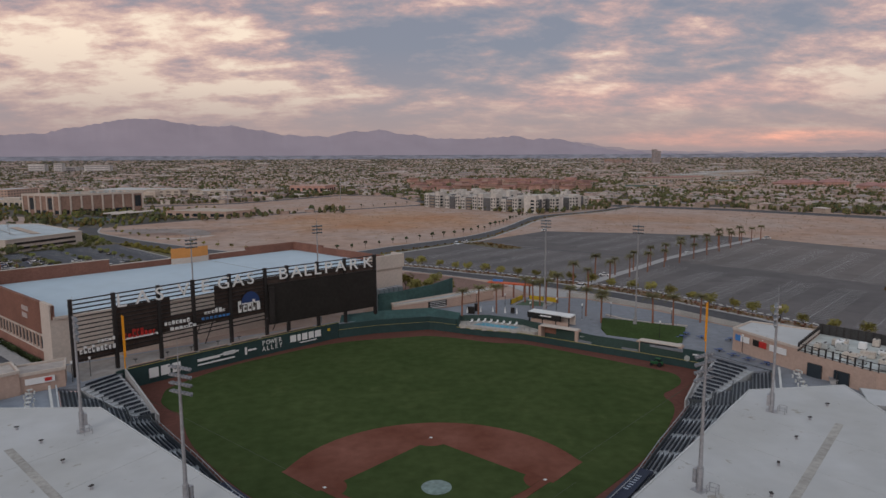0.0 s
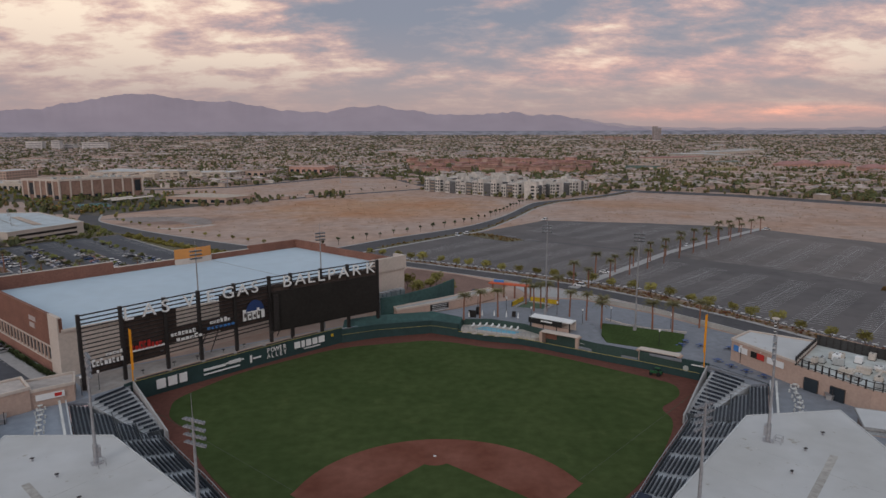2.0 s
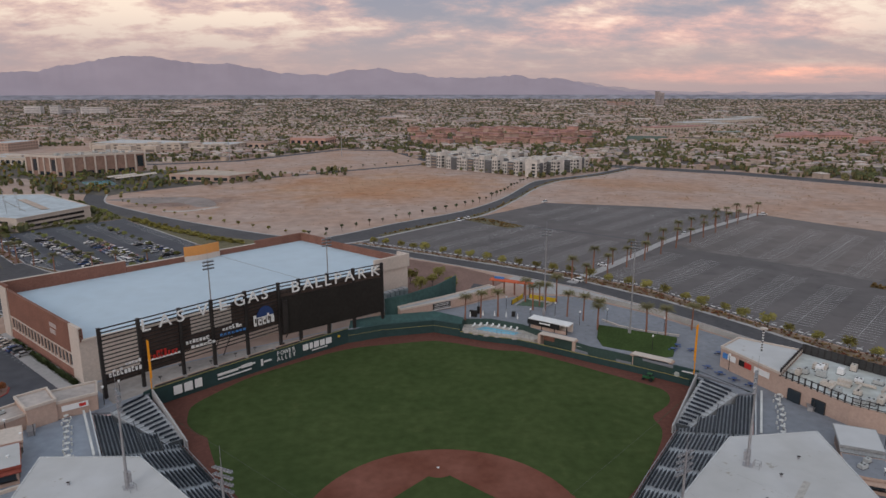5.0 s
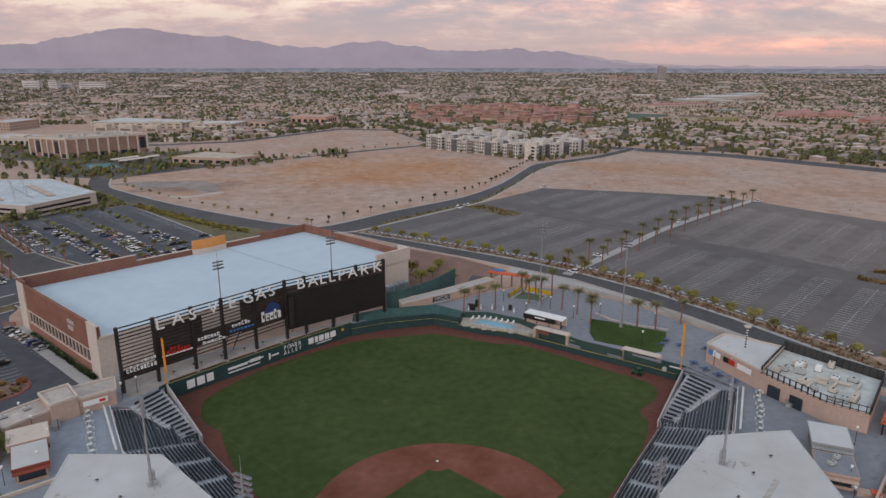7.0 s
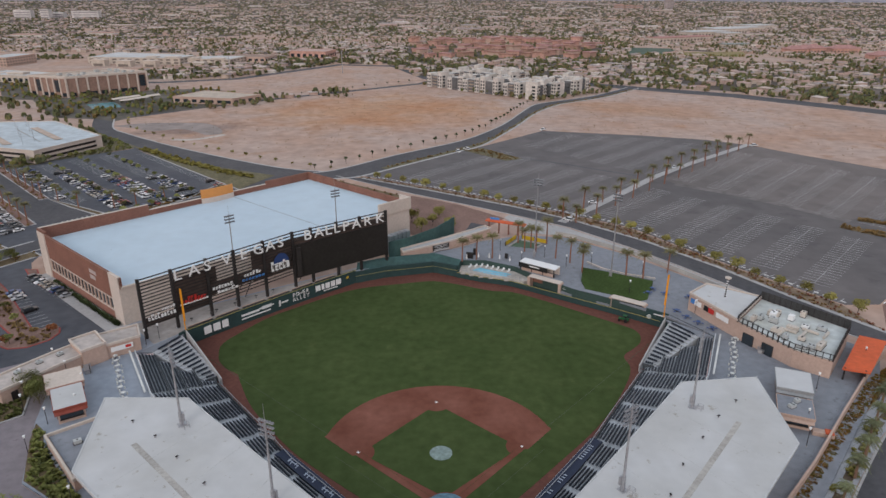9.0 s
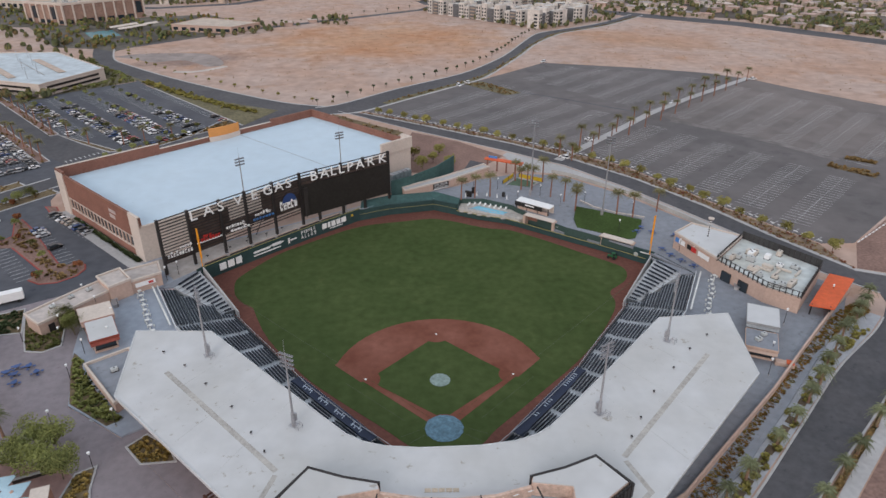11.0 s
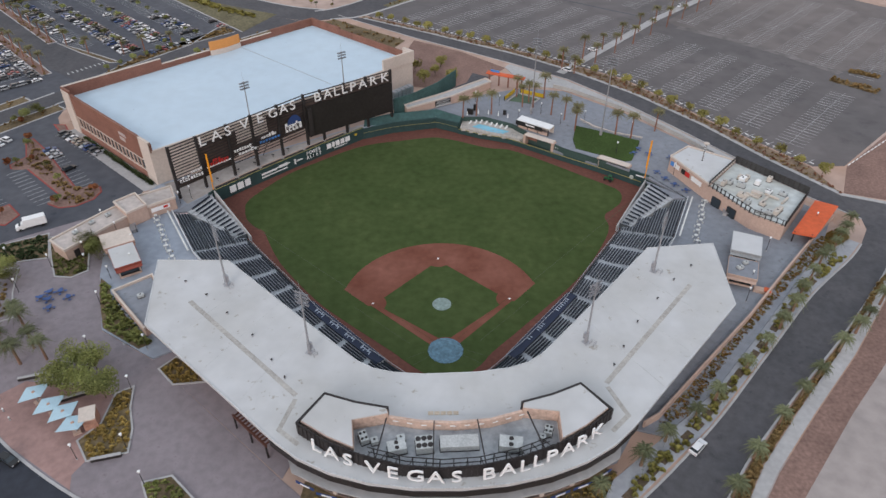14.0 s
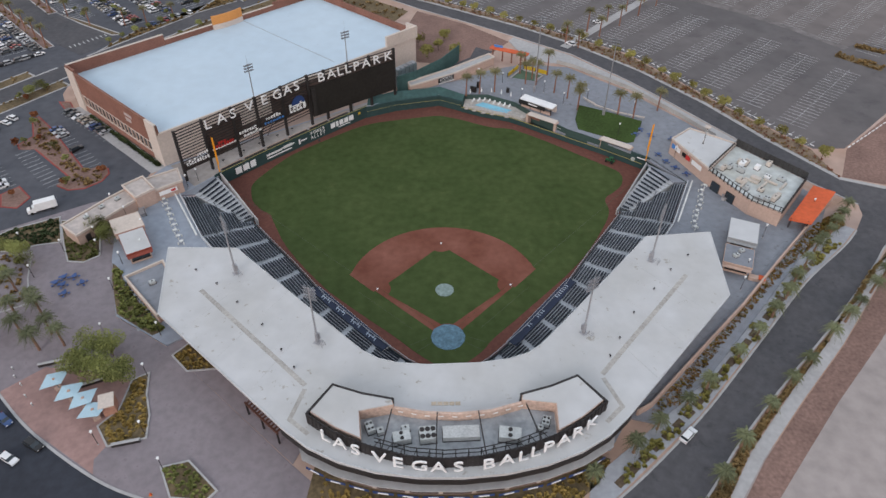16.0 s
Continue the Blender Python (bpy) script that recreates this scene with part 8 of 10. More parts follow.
part("roof", Mesher().prism(QC, 7.4, 7.8), WHITE, cb)
part("sign_band", Mesher().ribbon([(34.2, 115.2), (43.2, 107.9)], 0.2, 6.0, 7.7), BLACKP, cb, "black sign band with pale marks")
part("sign_mark", Mesher().ribbon([(37.6, 112.3), (40.6, 109.9)], 0.35, 6.9, 7.3), WHITE, cb)
part("back_wall", Mesher().ribbon([QC[3], QC[2]], 0.4, C, 7.4), STUCCO_PALE, cb)
part("counter", Mesher().ribbon([(35.6, 115.6), (45.6, 107.4)], 0.8, C, C + 1.1), STUCCO, cb)
for t in (0.03, 0.35, 0.67, 0.97):
    x, y = lerp(QC[0], QC[1], t)
    part("post", Mesher().box(x, y + 0.3, C, 0.3, 0.3, 2.9, -40), DARK_STEEL, cb)
for (a, b), lab in ((((36.8, 107.8), (46.2, 100.4)), "tan dugout-like party shelter below the pool bar"), (((60.8, 88.9), (69.8, 81.8)), "tan party shelter over the outfield wall")):
    th = thing("party_shelter", lab, "shelter", "party shelters")
    part("roof", Mesher().ribbon([(a[0] + 0.6, a[1] + 0.9), (b[0] + 0.6, b[1] + 0.9)], 2.8, 4.9, 5.15), STUCCO_PALE, th)
    part("back_wall", Mesher().ribbon([(a[0] + 1.3, a[1] + 1.9), (b[0] + 1.3, b[1] + 1.9)], 0.3, 2.4, 4.9), BRICK, th)
    for t in (0.0, 1.0):
        x, y = lerp(a, b, t)
        part("side_wall", Mesher().box(x + 0.6, y + 0.9, 0.5, 1.0, 2.4, 4.4, -40), STUCCO, th)
# party terrace behind the low wall
sheet("terrace_floor", [(46.5, 100.0), (60.6, 88.8), (61.4, 89.8), (47.4, 101.2)], 2.4, CONC_BLUE, "concrete party terrace", "terrace", 2.4)
for x, y, hd in along([(46.0, 99.6), (60.0, 88.6)], 2.4):
    th = thing("terrace_table", "pale table on the party terrace", "table", "party tables", at=pose(x + 0.8, y + 1.0, 2.4, 0, 0, hd))
    part("top", Mesher().box(0, 0, 1.0, 1.6, 0.5, 0.07), mat("pale_table", (0.66, 0.66, 0.64), 0.6), th)
    part("leg", Mesher().box(0, 0, 0, 0.12, 0.12, 1.0), GREY_STEEL, th)
rs = solid("wall_right_sign", Mesher().ribbon([(69.9, 80.2), (75.4, 75.6)], 0.5, -0.2, 5.0), GREEN_PAD, "tall dark green wall with round emblem at the foul pole", "wall")
part("emblem", Mesher().tube((70.6, 79.1, 2.6), (70.4, 78.9, 2.6), 0.75, n=20), mat("dull_white_print", (0.45, 0.48, 0.46), 0.7), rs, "round white emblem")
part("name_bar", Mesher().ribbon([(71.6, 78.1), (74.8, 75.5)], 0.2, 3.8, 4.1), WHITE, rs)
cn2 = thing("entrance_canopy", "orange metal canopy over the north gate", "canopy", "orange canopies")
part("roof", Mesher().prism([(27.0, 158.0), (42.4, 149.6), (43.6, 152.4), (28.2, 160.8)], 9.0, 9.35), ORANGE, cn2)
for x, y in ((28.6, 158.4), (32.6, 156.2), (36.4, 154.2), (40.0, 152.2), (41.8, 151.0)):
    part("post", Mesher().box(x, y, G, 0.5, 0.5, 5.0, -28), BRICK, cn2)
part("blue_letters", Mesher().box(31.0, 158.6, 9.35, 4.0, 0.3, 0.9, -28), SKYB, cn2, "blue roof lettering bars")
for (a, b) in (((33.0, 140.0), (38.6, 148.0)), ((41.0, 147.4), (50.0, 141.4))):
    th = thing("yellow_barrier", "yellow play-area fence panel", "fence", "yellow fences")
    part("panel", Mesher().ribbon([a, b], 0.25, C + 0.1, C + 1.7), YELLOW, th)
    for t in (0.0, 0.5, 1.0):
        x, y = lerp(a, b, t)
        part("post", Mesher().box(x, y, C, 0.25, 0.35, 1.9), DARK_STEEL, th)
sheet("play_area", [(34.5, 139.5), (40.0, 146.6), (48.0, 141.0), (44.0, 136.0)], C + 0.06, mat("green_play_turf", (0.10, 0.15, 0.10), 0.9), "grey-green play surface", "play area", 0.1)
for (a, b) in (((34.0, 138.6), (39.2, 145.4)), ((40.5, 146.0), (47.5, 141.0)), ((44.2, 135.8), (48.0, 140.4))):
    solid("kerb_play", Mesher().ribbon([a, b], 0.5, C, C + 0.5), CONCRETE, "pale low wall of the play area", "wall")
solid("fence_north", Mesher().ribbon([(56, 152), (62.5, 147.5), (82.0, 126.5), (96.0, 103.0), (103.5, 89.0)], 0.12, C, C + 1.6), mat("pale_fence", (0.45, 0.44, 0.42), 0.7), "pale fence along the street", "fence")
sheet("pavement_street", [(44, 156), (64.0, 150.6), (84.0, 128.0), (98.0, 104.0), (112.0, 77.0), (122.0, 62.0), (124.0, 62.8), (110.5, 88.6), (94.7, 115.5), (82.2, 135.6), (63.7, 160.5), (40.8, 180.5), (38, 177)], G + 0.14, CONCRETE, "pale concrete footway along the street", "footway", 0.3)
solid("kerb_north_near", Mesher().ribbon(N_NEAR, 0.4, G - 0.2, G + 0.2), CONCRETE, "pale kerb", "kerb")
solid("kerb_north_far", Mesher().ribbon(N_FAR, 1.6, G - 0.2, G + 0.17), CONCRETE, "pale kerb and footway", "kerb")
solid("kerb_diagonal", Mesher().ribbon(DIAG_S[3:], 1.6, G - 0.2, G + 0.15), CONCRETE, "pale footway beside the road", "kerb")
solid("kerb_diagonal_far", Mesher().ribbon(DIAG_N[6:], 1.2, G - 0.2, G + 0.15), CONCRETE, "pale kerb beside the road", "kerb")
solid("kerb_west", Mesher().ribbon(W_N, 1.2, G - 0.2, G + 0.15), CONCRETE, "pale kerb beside the road", "kerb")
sheet("verge_arena", [(-16, 170), (-4.5, 156.5), (14, 152.5), (24, 158), (38, 176), (20.0, 196.5), (-3.5, 214)], G + 0.09, GRAVEL, "reddish gravel planting beside the arena", "planting", 0.3)
sheet("road_service", [(22.3, 170.8), (29.5, 165.7), (10.3, 144.3), (0.3, 134.6), (2.7, 146.7), (18.8, 160.4)], G + 0.1, ROAD, "short asphalt service drive beside the gate building", "road", 0.3)
sheet("lot_island", [(31.5, 314.0), (38.0, 306.0), (55.0, 284.6), (65.5, 289.6), (56.5, 303.0), (44.0, 320.0)], G + 0.15, OLIVE, "brown planted island in the car park", "island", 0.3)
shrubs("island_shrubs", scatter([(32.5, 314.0), (38.5, 307.0), (55.2, 285.6), (64.5, 289.8), (56.0, 302.0), (43.6, 318.6)], 120, 9), SHRUB_BROWN, "brown shrubs on the car park island", 9, 0.65)
solid("asphalt_seam", Mesher().ribbon([(65.0, 292.0), (87.4, 275.5), (109.1, 257.0), (124.0, 245.0)], 1.3, G - 0.2, G + 0.036), ASPHALT_W, "dark seam between two asphalt surfaces", "car park")
for k, q in enumerate(([(182.1, 155.0), (186.1, 159.3), (199.3, 144.1), (195.3, 139.8)], [(195.8, 163.7), (198.3, 166.4), (208.2, 158.9), (205.7, 156.2)])):
    sheet("lot_island_east", q[::-1], G + 0.15, bed, "brown planted island in the car park", "island", 0.3)
    shrubs("island_shrubs_east", scatter(q, 60, 10 + k), SHRUB_BROWN, "brown shrubs on the car park island", 10 + k, 0.8)
sheet("parking_lot_worn", [(137.3, 229.0), (157.9, 209.6), (175.5, 189.0), (192.0, 165.0), (206.0, 168.0), (240.0, 158.0), (328.0, 200.0), (271.0, 252.0), (242.6, 289.0), (224.6, 317.0), (163.6, 266.4), (134.6, 238.0)], G + 0.036, mat("worn_asphalt", (0.148, 0.131, 0.128), 0.9, fine=0.12, coarse=0.016, vary=0.12, second=(1.2, 1.18, 1.16)), "paler brown worn part of the asphalt car park", "car park", 0.2)
solid("asphalt_band", Mesher().ribbon([(137.3, 227.7), (157.9, 208.7), (175.5, 188.0), (184.0, 174.9), (191.9, 162.9)], 4.5, G - 0.2, G + 0.041), mat("dusty_asphalt", (0.185, 0.168, 0.165), 0.9, fine=0.3, coarse=0.05, vary=0.25), "pale dusty band across the asphalt car park", "car park")
wheelstops = Mesher()
for x, y, hd in along([(149.5, 80.5), (185, 106), (222, 134)], 3.0):
    wheelstops.box(x, y, G, 1.7, 0.35, 0.3, hd)
for x, y, hd in along(edge, 3.0):
    wheelstops.box(x - 0.3, y - 0.6, G, 1.6, 0.3, 0.25, hd)
tagged(part("wheel_stops", wheelstops, WHITE), "row of white concrete wheel stops", "wheel stop", kind="stuff")

# groundskeeping vehicle on the warning track
tr = thing("utility_tractor", "small dark green groundskeeping tractor on the warning track", "tractor", at=pose(63.2, 81.2, 0.0, 0, 0, -40))
TG = mat("tractor_green", (0.03, 0.12, 0.05), 0.5)
part("body", Mesher().box(0.5, 0, 0.6, 2.2, 1.0, 0.7), TG, tr)
part("hood", Mesher().box(-1.1, 0, 0.6, 1.2, 0.8, 0.5), TG, tr)
part("roof", Mesher().box(0.3, 0, 2.1, 1.4, 1.3, 0.1), TG, tr)
for x in (-0.3, 0.9):
    for s in (-1, 1):
        part("roof_post", Mesher().box(x, s * 0.55, 1.2, 0.08, 0.08, 0.95), DARK_STEEL, tr)
for x, r in ((-1.3, 0.4), (0.9, 0.6)):
    for s in (-1, 1):
        part("wheel", Mesher().tube((x, s * 0.6, r), (x, s * 0.9, r), r, n=12), TYRE, tr)
part("seat", Mesher().box(0.5, 0, 1.3, 0.5, 0.5, 0.4), BLACKP, tr)

# pavement, hedge and verge round the arena
sheet("pavement_arena", [(-92.0, 78.6), (-137.0, 123.0), (-141.4, 119.4), (-97.2, 75.2)], G + 0.13, CONCRETE, "pale concrete footway beside the arena", "footway", 0.3)
shrubs("hedge_arena", [(*lerp((-95.6, 79.4), (-131.0, 114.6), (i + 0.5) / 150), G + 0.1) for i in range(150)], LEAF_D, "clipped dark hedge below the arena windows", 51, 0.9)
BACK = [(-139, 125), (-147, 141), road_at(22, 210.4), road_at(94, 210.4), (-84, 230), (-62, 238), (-46, 248), (-8, 214), (-20, 192), (-51, 204)]
sheet("verge_back", BACK, G + 0.02, bed, "brown planted verge behind the arena", "verge", 0.3)
shrubs("shrubs_back", scatter(BACK, 420, 52), SHRUB_BROWN, "brown shrubs behind the arena", 52, 0.8, 10)
for i, (x, y, hd) in enumerate(along([road_at(-50, 207), road_at(90, 207)], 11.0)):
    put(TREE_L[i % 2], x, y, G, random.uniform(0.55, 0.85), random.uniform(0, 360))
for a, b in WROWS:
    for i, (x, y, hd) in enumerate(along([a, b], 11.0)):
        put(TREE_L[i % 2], x + 0.3, y, G, random.uniform(0.5, 0.85), random.uniform(0, 360))
for c0, c1, a0, a1 in ((-13.0, -8.6, -400, -246), (3.7, 7.8, -400, -285)):
    poly = [lot_at(a0, c0), lot_at(a1, c0), lot_at(a1, c1), lot_at(a0, c1)]
    sheet("verge_side_road", poly, G + 0.14, GRAVEL, "brown planted verge of the side road", "verge", 0.3)
    solid("kerb_side_road", Mesher().ribbon(poly, 0.6, G - 0.2, G + 0.2, True), CONCRETE, "pale kerb of the planted verge", "kerb", group="kerbs")
    for i, (x, y, hd) in enumerate(along([lot_at(a0 + 40, (c0 + c1) / 2), lot_at(a1 - 2, (c0 + c1) / 2)], 13.0)):
        put(PALM_L[i % 3], x, y, G, random.uniform(0.75, 0.95), random.uniform(0, 360))
    shrubs("verge_bushes", scatter(poly, 60, 17), SHRUB_BROWN, "low brown bushes on the side road's verge", 17, 0.7, 10)
tip = [lot_at(-284, 7.2), lot_at(-262, 10.6), lot_at(-240, 15.6), lot_at(-237, 19.5), lot_at(-262, 13.4)]
sheet("verge_side_tip", tip, G + 0.14, bed, "brown planted tip of the car park's kerb", "verge", 0.3)
solid("kerb_side_tip", Mesher().ribbon(tip, 0.7, G - 0.2, G + 0.2, True), CONCRETE, "pale kerb of the planted tip", "kerb", group="kerbs")
for i, (a, c) in enumerate(((-276, 9.5), (-258, 13), (-246, 25), (-240, 33), (-238, 46))):
    put(PALM_L[i % 3], *lot_at(a, c), G, random.uniform(0.8, 0.95), random.uniform(0, 360))
for c0, c1, a0, a1 in ((203.5, 210.4, -75, 18), (222.6, 229.0, -75, 14)):
    poly = [road_at(a0, c0), road_at(a1, c0), road_at(a1, c1), road_at(a0, c1)]
    sheet("verge_lot_road", poly, G + 0.13, bed, "brown planted verge beside the lot road", "verge", 0.3)
    solid("kerb_lot_road", Mesher().ribbon(poly, 0.7, G - 0.2, G + 0.2, True), CONCRETE, "pale kerb of the verge", "kerb", group="kerbs")
    shrubs("verge_bushes", scatter(poly, 90, 19), SHRUB_BROWN, "brown bushes beside the lot road", 19, 0.7, 10)
wedge = [road_at(44, 222.8), road_at(95, 222.8), (-104, 236), lot_at(-236.6, 80), lot_at(-236.6, 26)]
sheet("verge_lot_edge", wedge, G + 0.12, bed, "brown planted verge between road and car park", "verge", 0.3)
solid("kerb_lot_edge", Mesher().ribbon([wedge[0], wedge[4], wedge[3]], 0.6, G - 0.2, G + 0.2), CONCRETE, "pale kerb of the verge", "kerb", group="kerbs")
shrubs("verge_bushes", scatter(wedge, 110, 23), SHRUB_BROWN, "brown bushes beside the car park", 23, 0.8, 10)
for i, (x, y, hd) in enumerate(along([road_at(48, 225.5), road_at(94, 225.5)], 7.0)):
    put(TREE_L[i % 2], x, y, G, random.uniform(0.6, 0.8), random.uniform(0, 360))
bars = Mesher()
for i in range(9):
    x, y = lerp(lot_at(-240, -4.5), lot_at(-242, 14.5), (i + 0.5) / 9)
    bars.box(x, y, G + 0.055, 0.6, 2.6, 0.012, math.degrees(math.atan2(UW.y, UW.x)) + 90)
tagged(part("crosswalk", bars, PAINT), "white zebra crossing bars at the side road", "road marking", kind="stuff")
cp = thing("carport", "white flat-roofed carport beside the side road", "carport")
quad = [lot_at(-330, -30), lot_at(-293, -30), lot_at(-293, -19), lot_at(-330, -19)]
part("roof", Mesher().prism(quad, G + 3.0, G + 3.3), ROOF, cp)
for x, y, hd in along(quad[:2], 6.0) + along(quad[2:], 6.0):
    part("post", Mesher().box(x, y, G, 0.25, 0.25, 3.0, hd), GREY_STEEL, cp)
for o in CARS + FAR_CARS:
    if not o.get("used"):
        for c in list(o.children_recursive):
            bpy.data.objects.remove(c)
        bpy.data.objects.remove(o)

# planted verges along the roads between the dirt lots
sheet("verge_diagonal", [lerp(p, q, 0.02) for p, q in zip(DIAG_S[10:44], DIAG_N[10:44])] + [lerp(p, q, 0.27) for p, q in zip(DIAG_S[10:44], DIAG_N[10:44])][::-1], G + 0.12, OLIVE, "olive planted verge beside the road", "verge", 0.2)
solid("kerb_diagonal", Mesher().ribbon([lerp(p, q, -0.02) for p, q in zip(DIAG_S[8:44], DIAG_N[8:44])], 0.9, G - 0.2, G + 0.14), CONCRETE, "pale kerb beside the road", "kerb")
sheet("verge_west", [lot_at(-233.5, 82.6), lot_at(-342, 82.6)] + [lerp(p, q, 0.2) for p, q in zip(W_S[3:15], W_N[3:15])][::-1], G + 0.12, OLIVE, "olive planted verge between car park and road", "verge", 0.2)
solid("kerb_verge_west", Mesher().ribbon([lot_at(-234, 82.4), lot_at(-342, 82.4)], 0.7, G - 0.2, G + 0.2), CONCRETE, "pale kerb beside the verge", "kerb")
DB = [(-241, 279.0), lot_at(-369, 82.5), (-184, 337), (-224, 382), (-240, 408), (-256, 394), (-201.5, 337), (-222.5, 290.5)]
sheet("verge_deck", DB, G + 0.11, OLIVE, "olive planted strip beside the parking deck", "verge", 0.2)
rnd = random.Random(33)
for i, (x, y, hd) in enumerate(along([(-236, 283), (-206, 311), (-187, 331), (-200, 347), (-232, 381), (-245, 399)], 5.2)):
    put(TREE_L[i % 2] if i % 3 else TREE_Y[i % 2], x + rnd.uniform(-1.5, 1.5), y + rnd.uniform(-1.5, 1.5), G, rnd.uniform(0.6, 1.0), rnd.uniform(0, 360))
shrubs("shrubs_deck", scatter(DB, 220, 34, G + 0.1), LEAF_G, "green bushes beside the parking deck", 34, 0.8)
for line, n, wide, leaf, seed in (([lerp(p, q, 0.15) for p, q in zip(DIAG_S[10:44], DIAG_N[10:44])], 190, 3.2, SHRUB_BROWN, 10), ([(-174.0, 327.0), (-154.0, 306.6), (-129.4, 283.6), (-109.5, 266.4), (-90.5, 254.0)], 330, 3.4, LEAF_Y, 4)):
    rnd = random.Random(seed)
    line = along(line, 0.7)
    spots = [(x + rnd.gauss(0, wide / 3), y + rnd.gauss(0, wide / 3), G + 0.1) for x, y, hd in (rnd.choice(line) for k in range(n))]
    shrubs("verge_bushes", spots, leaf, "low bushes on the road verge", seed, 1.1 if leaf == LEAF_Y else 0.7, 14)
    if leaf == LEAF_Y:
        for k, (x, y, hd) in enumerate(line[4::9]):
            put(TREE_Y[k % 2], x + rnd.uniform(-0.8, 0.8), y + rnd.uniform(-0.8, 0.8), G, rnd.uniform(0.55, 0.85), rnd.uniform(0, 360))

for x, y, hd in along([(61.0, 120.4), (65.2, 113.6), (71.4, 108.4), (80.0, 104.2)], 3.4):
    th = thing("planter_wall", "pale low planter wall behind the lawn", "planter", "lawn planters", at=pose(x, y, C, 0, 0, hd))
    part("wall", Mesher().box(0, 0, 0, 3.1, 0.4, 0.6), CONCRETE, th)
    part("cap", Mesher().box(0, 0, 0.6, 3.2, 0.5, 0.08), STUCCO_PALE, th)

shrubs("shrubs_arena_island", scatter([(-149.6, 113), (-143.6, 106), (-122, 78), (-113, 77.5), (-113, 72), (-117, 68.5), (-122.6, 68), (-121.4, 73.8), (-142.6, 94), (-148, 94), (-145.6, 101)], 110, 91, G + 0.15), SHRUB_BROWN, "brown desert shrubs on the car park island", 91, 0.7)
for i, (x, y) in enumerate([(-148.6, 108), (-143, 98), (-135, 91), (-128, 83), (-115, 77), (-122.6, 69.4), (-147, 95), (-138, 63.5)]):
    put((TREE_R if i % 3 == 1 else TREE_L[i % 2]), x, y, G + 0.15, random.uniform(0.6, 0.8), random.uniform(0, 360))
for line in ([road_at(18, 210.8), road_at(95, 210.8), (-80, 231.5)], [road_at(14, 222.3), road_at(24, 222.3)], [road_at(38, 222.3), road_at(95, 222.3), (-106, 239)]):
    solid("kerb_lots", Mesher().ribbon(line, 0.9, G - 0.2, G + 0.16), CONCRETE, "pale kerb beside the lot road", "kerb")

# expansion joints of the plaza and the concourse
def joints(poly, step, angle, z, w, label):
    """Thin dark joint lines in both directions, clipped to a polygon by short pieces."""
    m = Mesher()
    c, s = math.cos(radians(angle)), math.sin(radians(angle))
    xs, ys = [p[0] for p in poly], [p[1] for p in poly]
    cx, cy, r = (min(xs) + max(xs)) / 2, (min(ys) + max(ys)) / 2, max(max(xs) - min(xs), max(ys) - min(ys)) * 0.75
    n, half = int(2 * r / step), step / 2
    for i in range(n):
        for j in range(n):
            px, py = -r + (i + 0.5) * step, -r + (j + 0.5) * step
            for dx, dy in ((half, 0), (0, half)):
                a = (cx + c * (px - dx) - s * (py - dy), cy + s * (px - dx) + c * (py - dy))
                b = (cx + c * (px + dx) - s * (py + dy), cy + s * (px + dx) + c * (py + dy))
                if inside(*a, poly) and inside(*b, poly):
                    ux, uy = (b[0] - a[0]) / step * w / 2, (b[1] - a[1]) / step * w / 2
                    m.add([(a[0] - uy, a[1] + ux, z), (a[0] + uy, a[1] - ux, z), (b[0] + uy, b[1] - ux, z), (b[0] - uy, b[1] + ux, z)], [(0, 1, 2, 3)])
    ob = part("paving_joints", m, mat("joint_shadow", (0.235, 0.22, 0.225), 0.9))
    return tagged(ob, label, "paving", kind="stuff")


joints([(-72, -4.2), (-88, 7.0), (-96.2, 29), (-104, 60), (-112, 58), (-148, 37), (-100, -22), (-60, -50), (-34, -46), (-38, -38)], 4.0, 38, G + 0.075, 0.035, "fine dark joints between plaza paving slabs")
joints(conc_right, 4.5, 45, C + 0.005, 0.035, "fine dark joints in the concourse slab")
AB = [(-95.4, 29.0), (-93.6, 22.6), (-88.0, 8.6), (-76.4, 0.4), (-74.0, 2.2), (-76.4, 4.6), (-88.8, 19.2), (-92.6, 26.4)]
sheet("planting_annex", AB, C + 0.04, bed, "brown planting bed along the annex", "planting", 0.2)
shrubs("shrubs_annex", scatter(quad_inset(AB, 0.4), 150, 95, C + 0.05), LEAF_G, "rows of green plants along the annex", 95, 0.7)

for sx in (-1, 1):
    q = [(sx * 83.8, 61.6), (sx * 79.2, 61.8), (sx * 73.9, 71.3), (sx * 73.6, 73.2)]
    sheet("pavement_corner", q, C - 0.03, CONC_BLUE, "blue-grey concrete behind the corner stand", "concourse", 0.6)

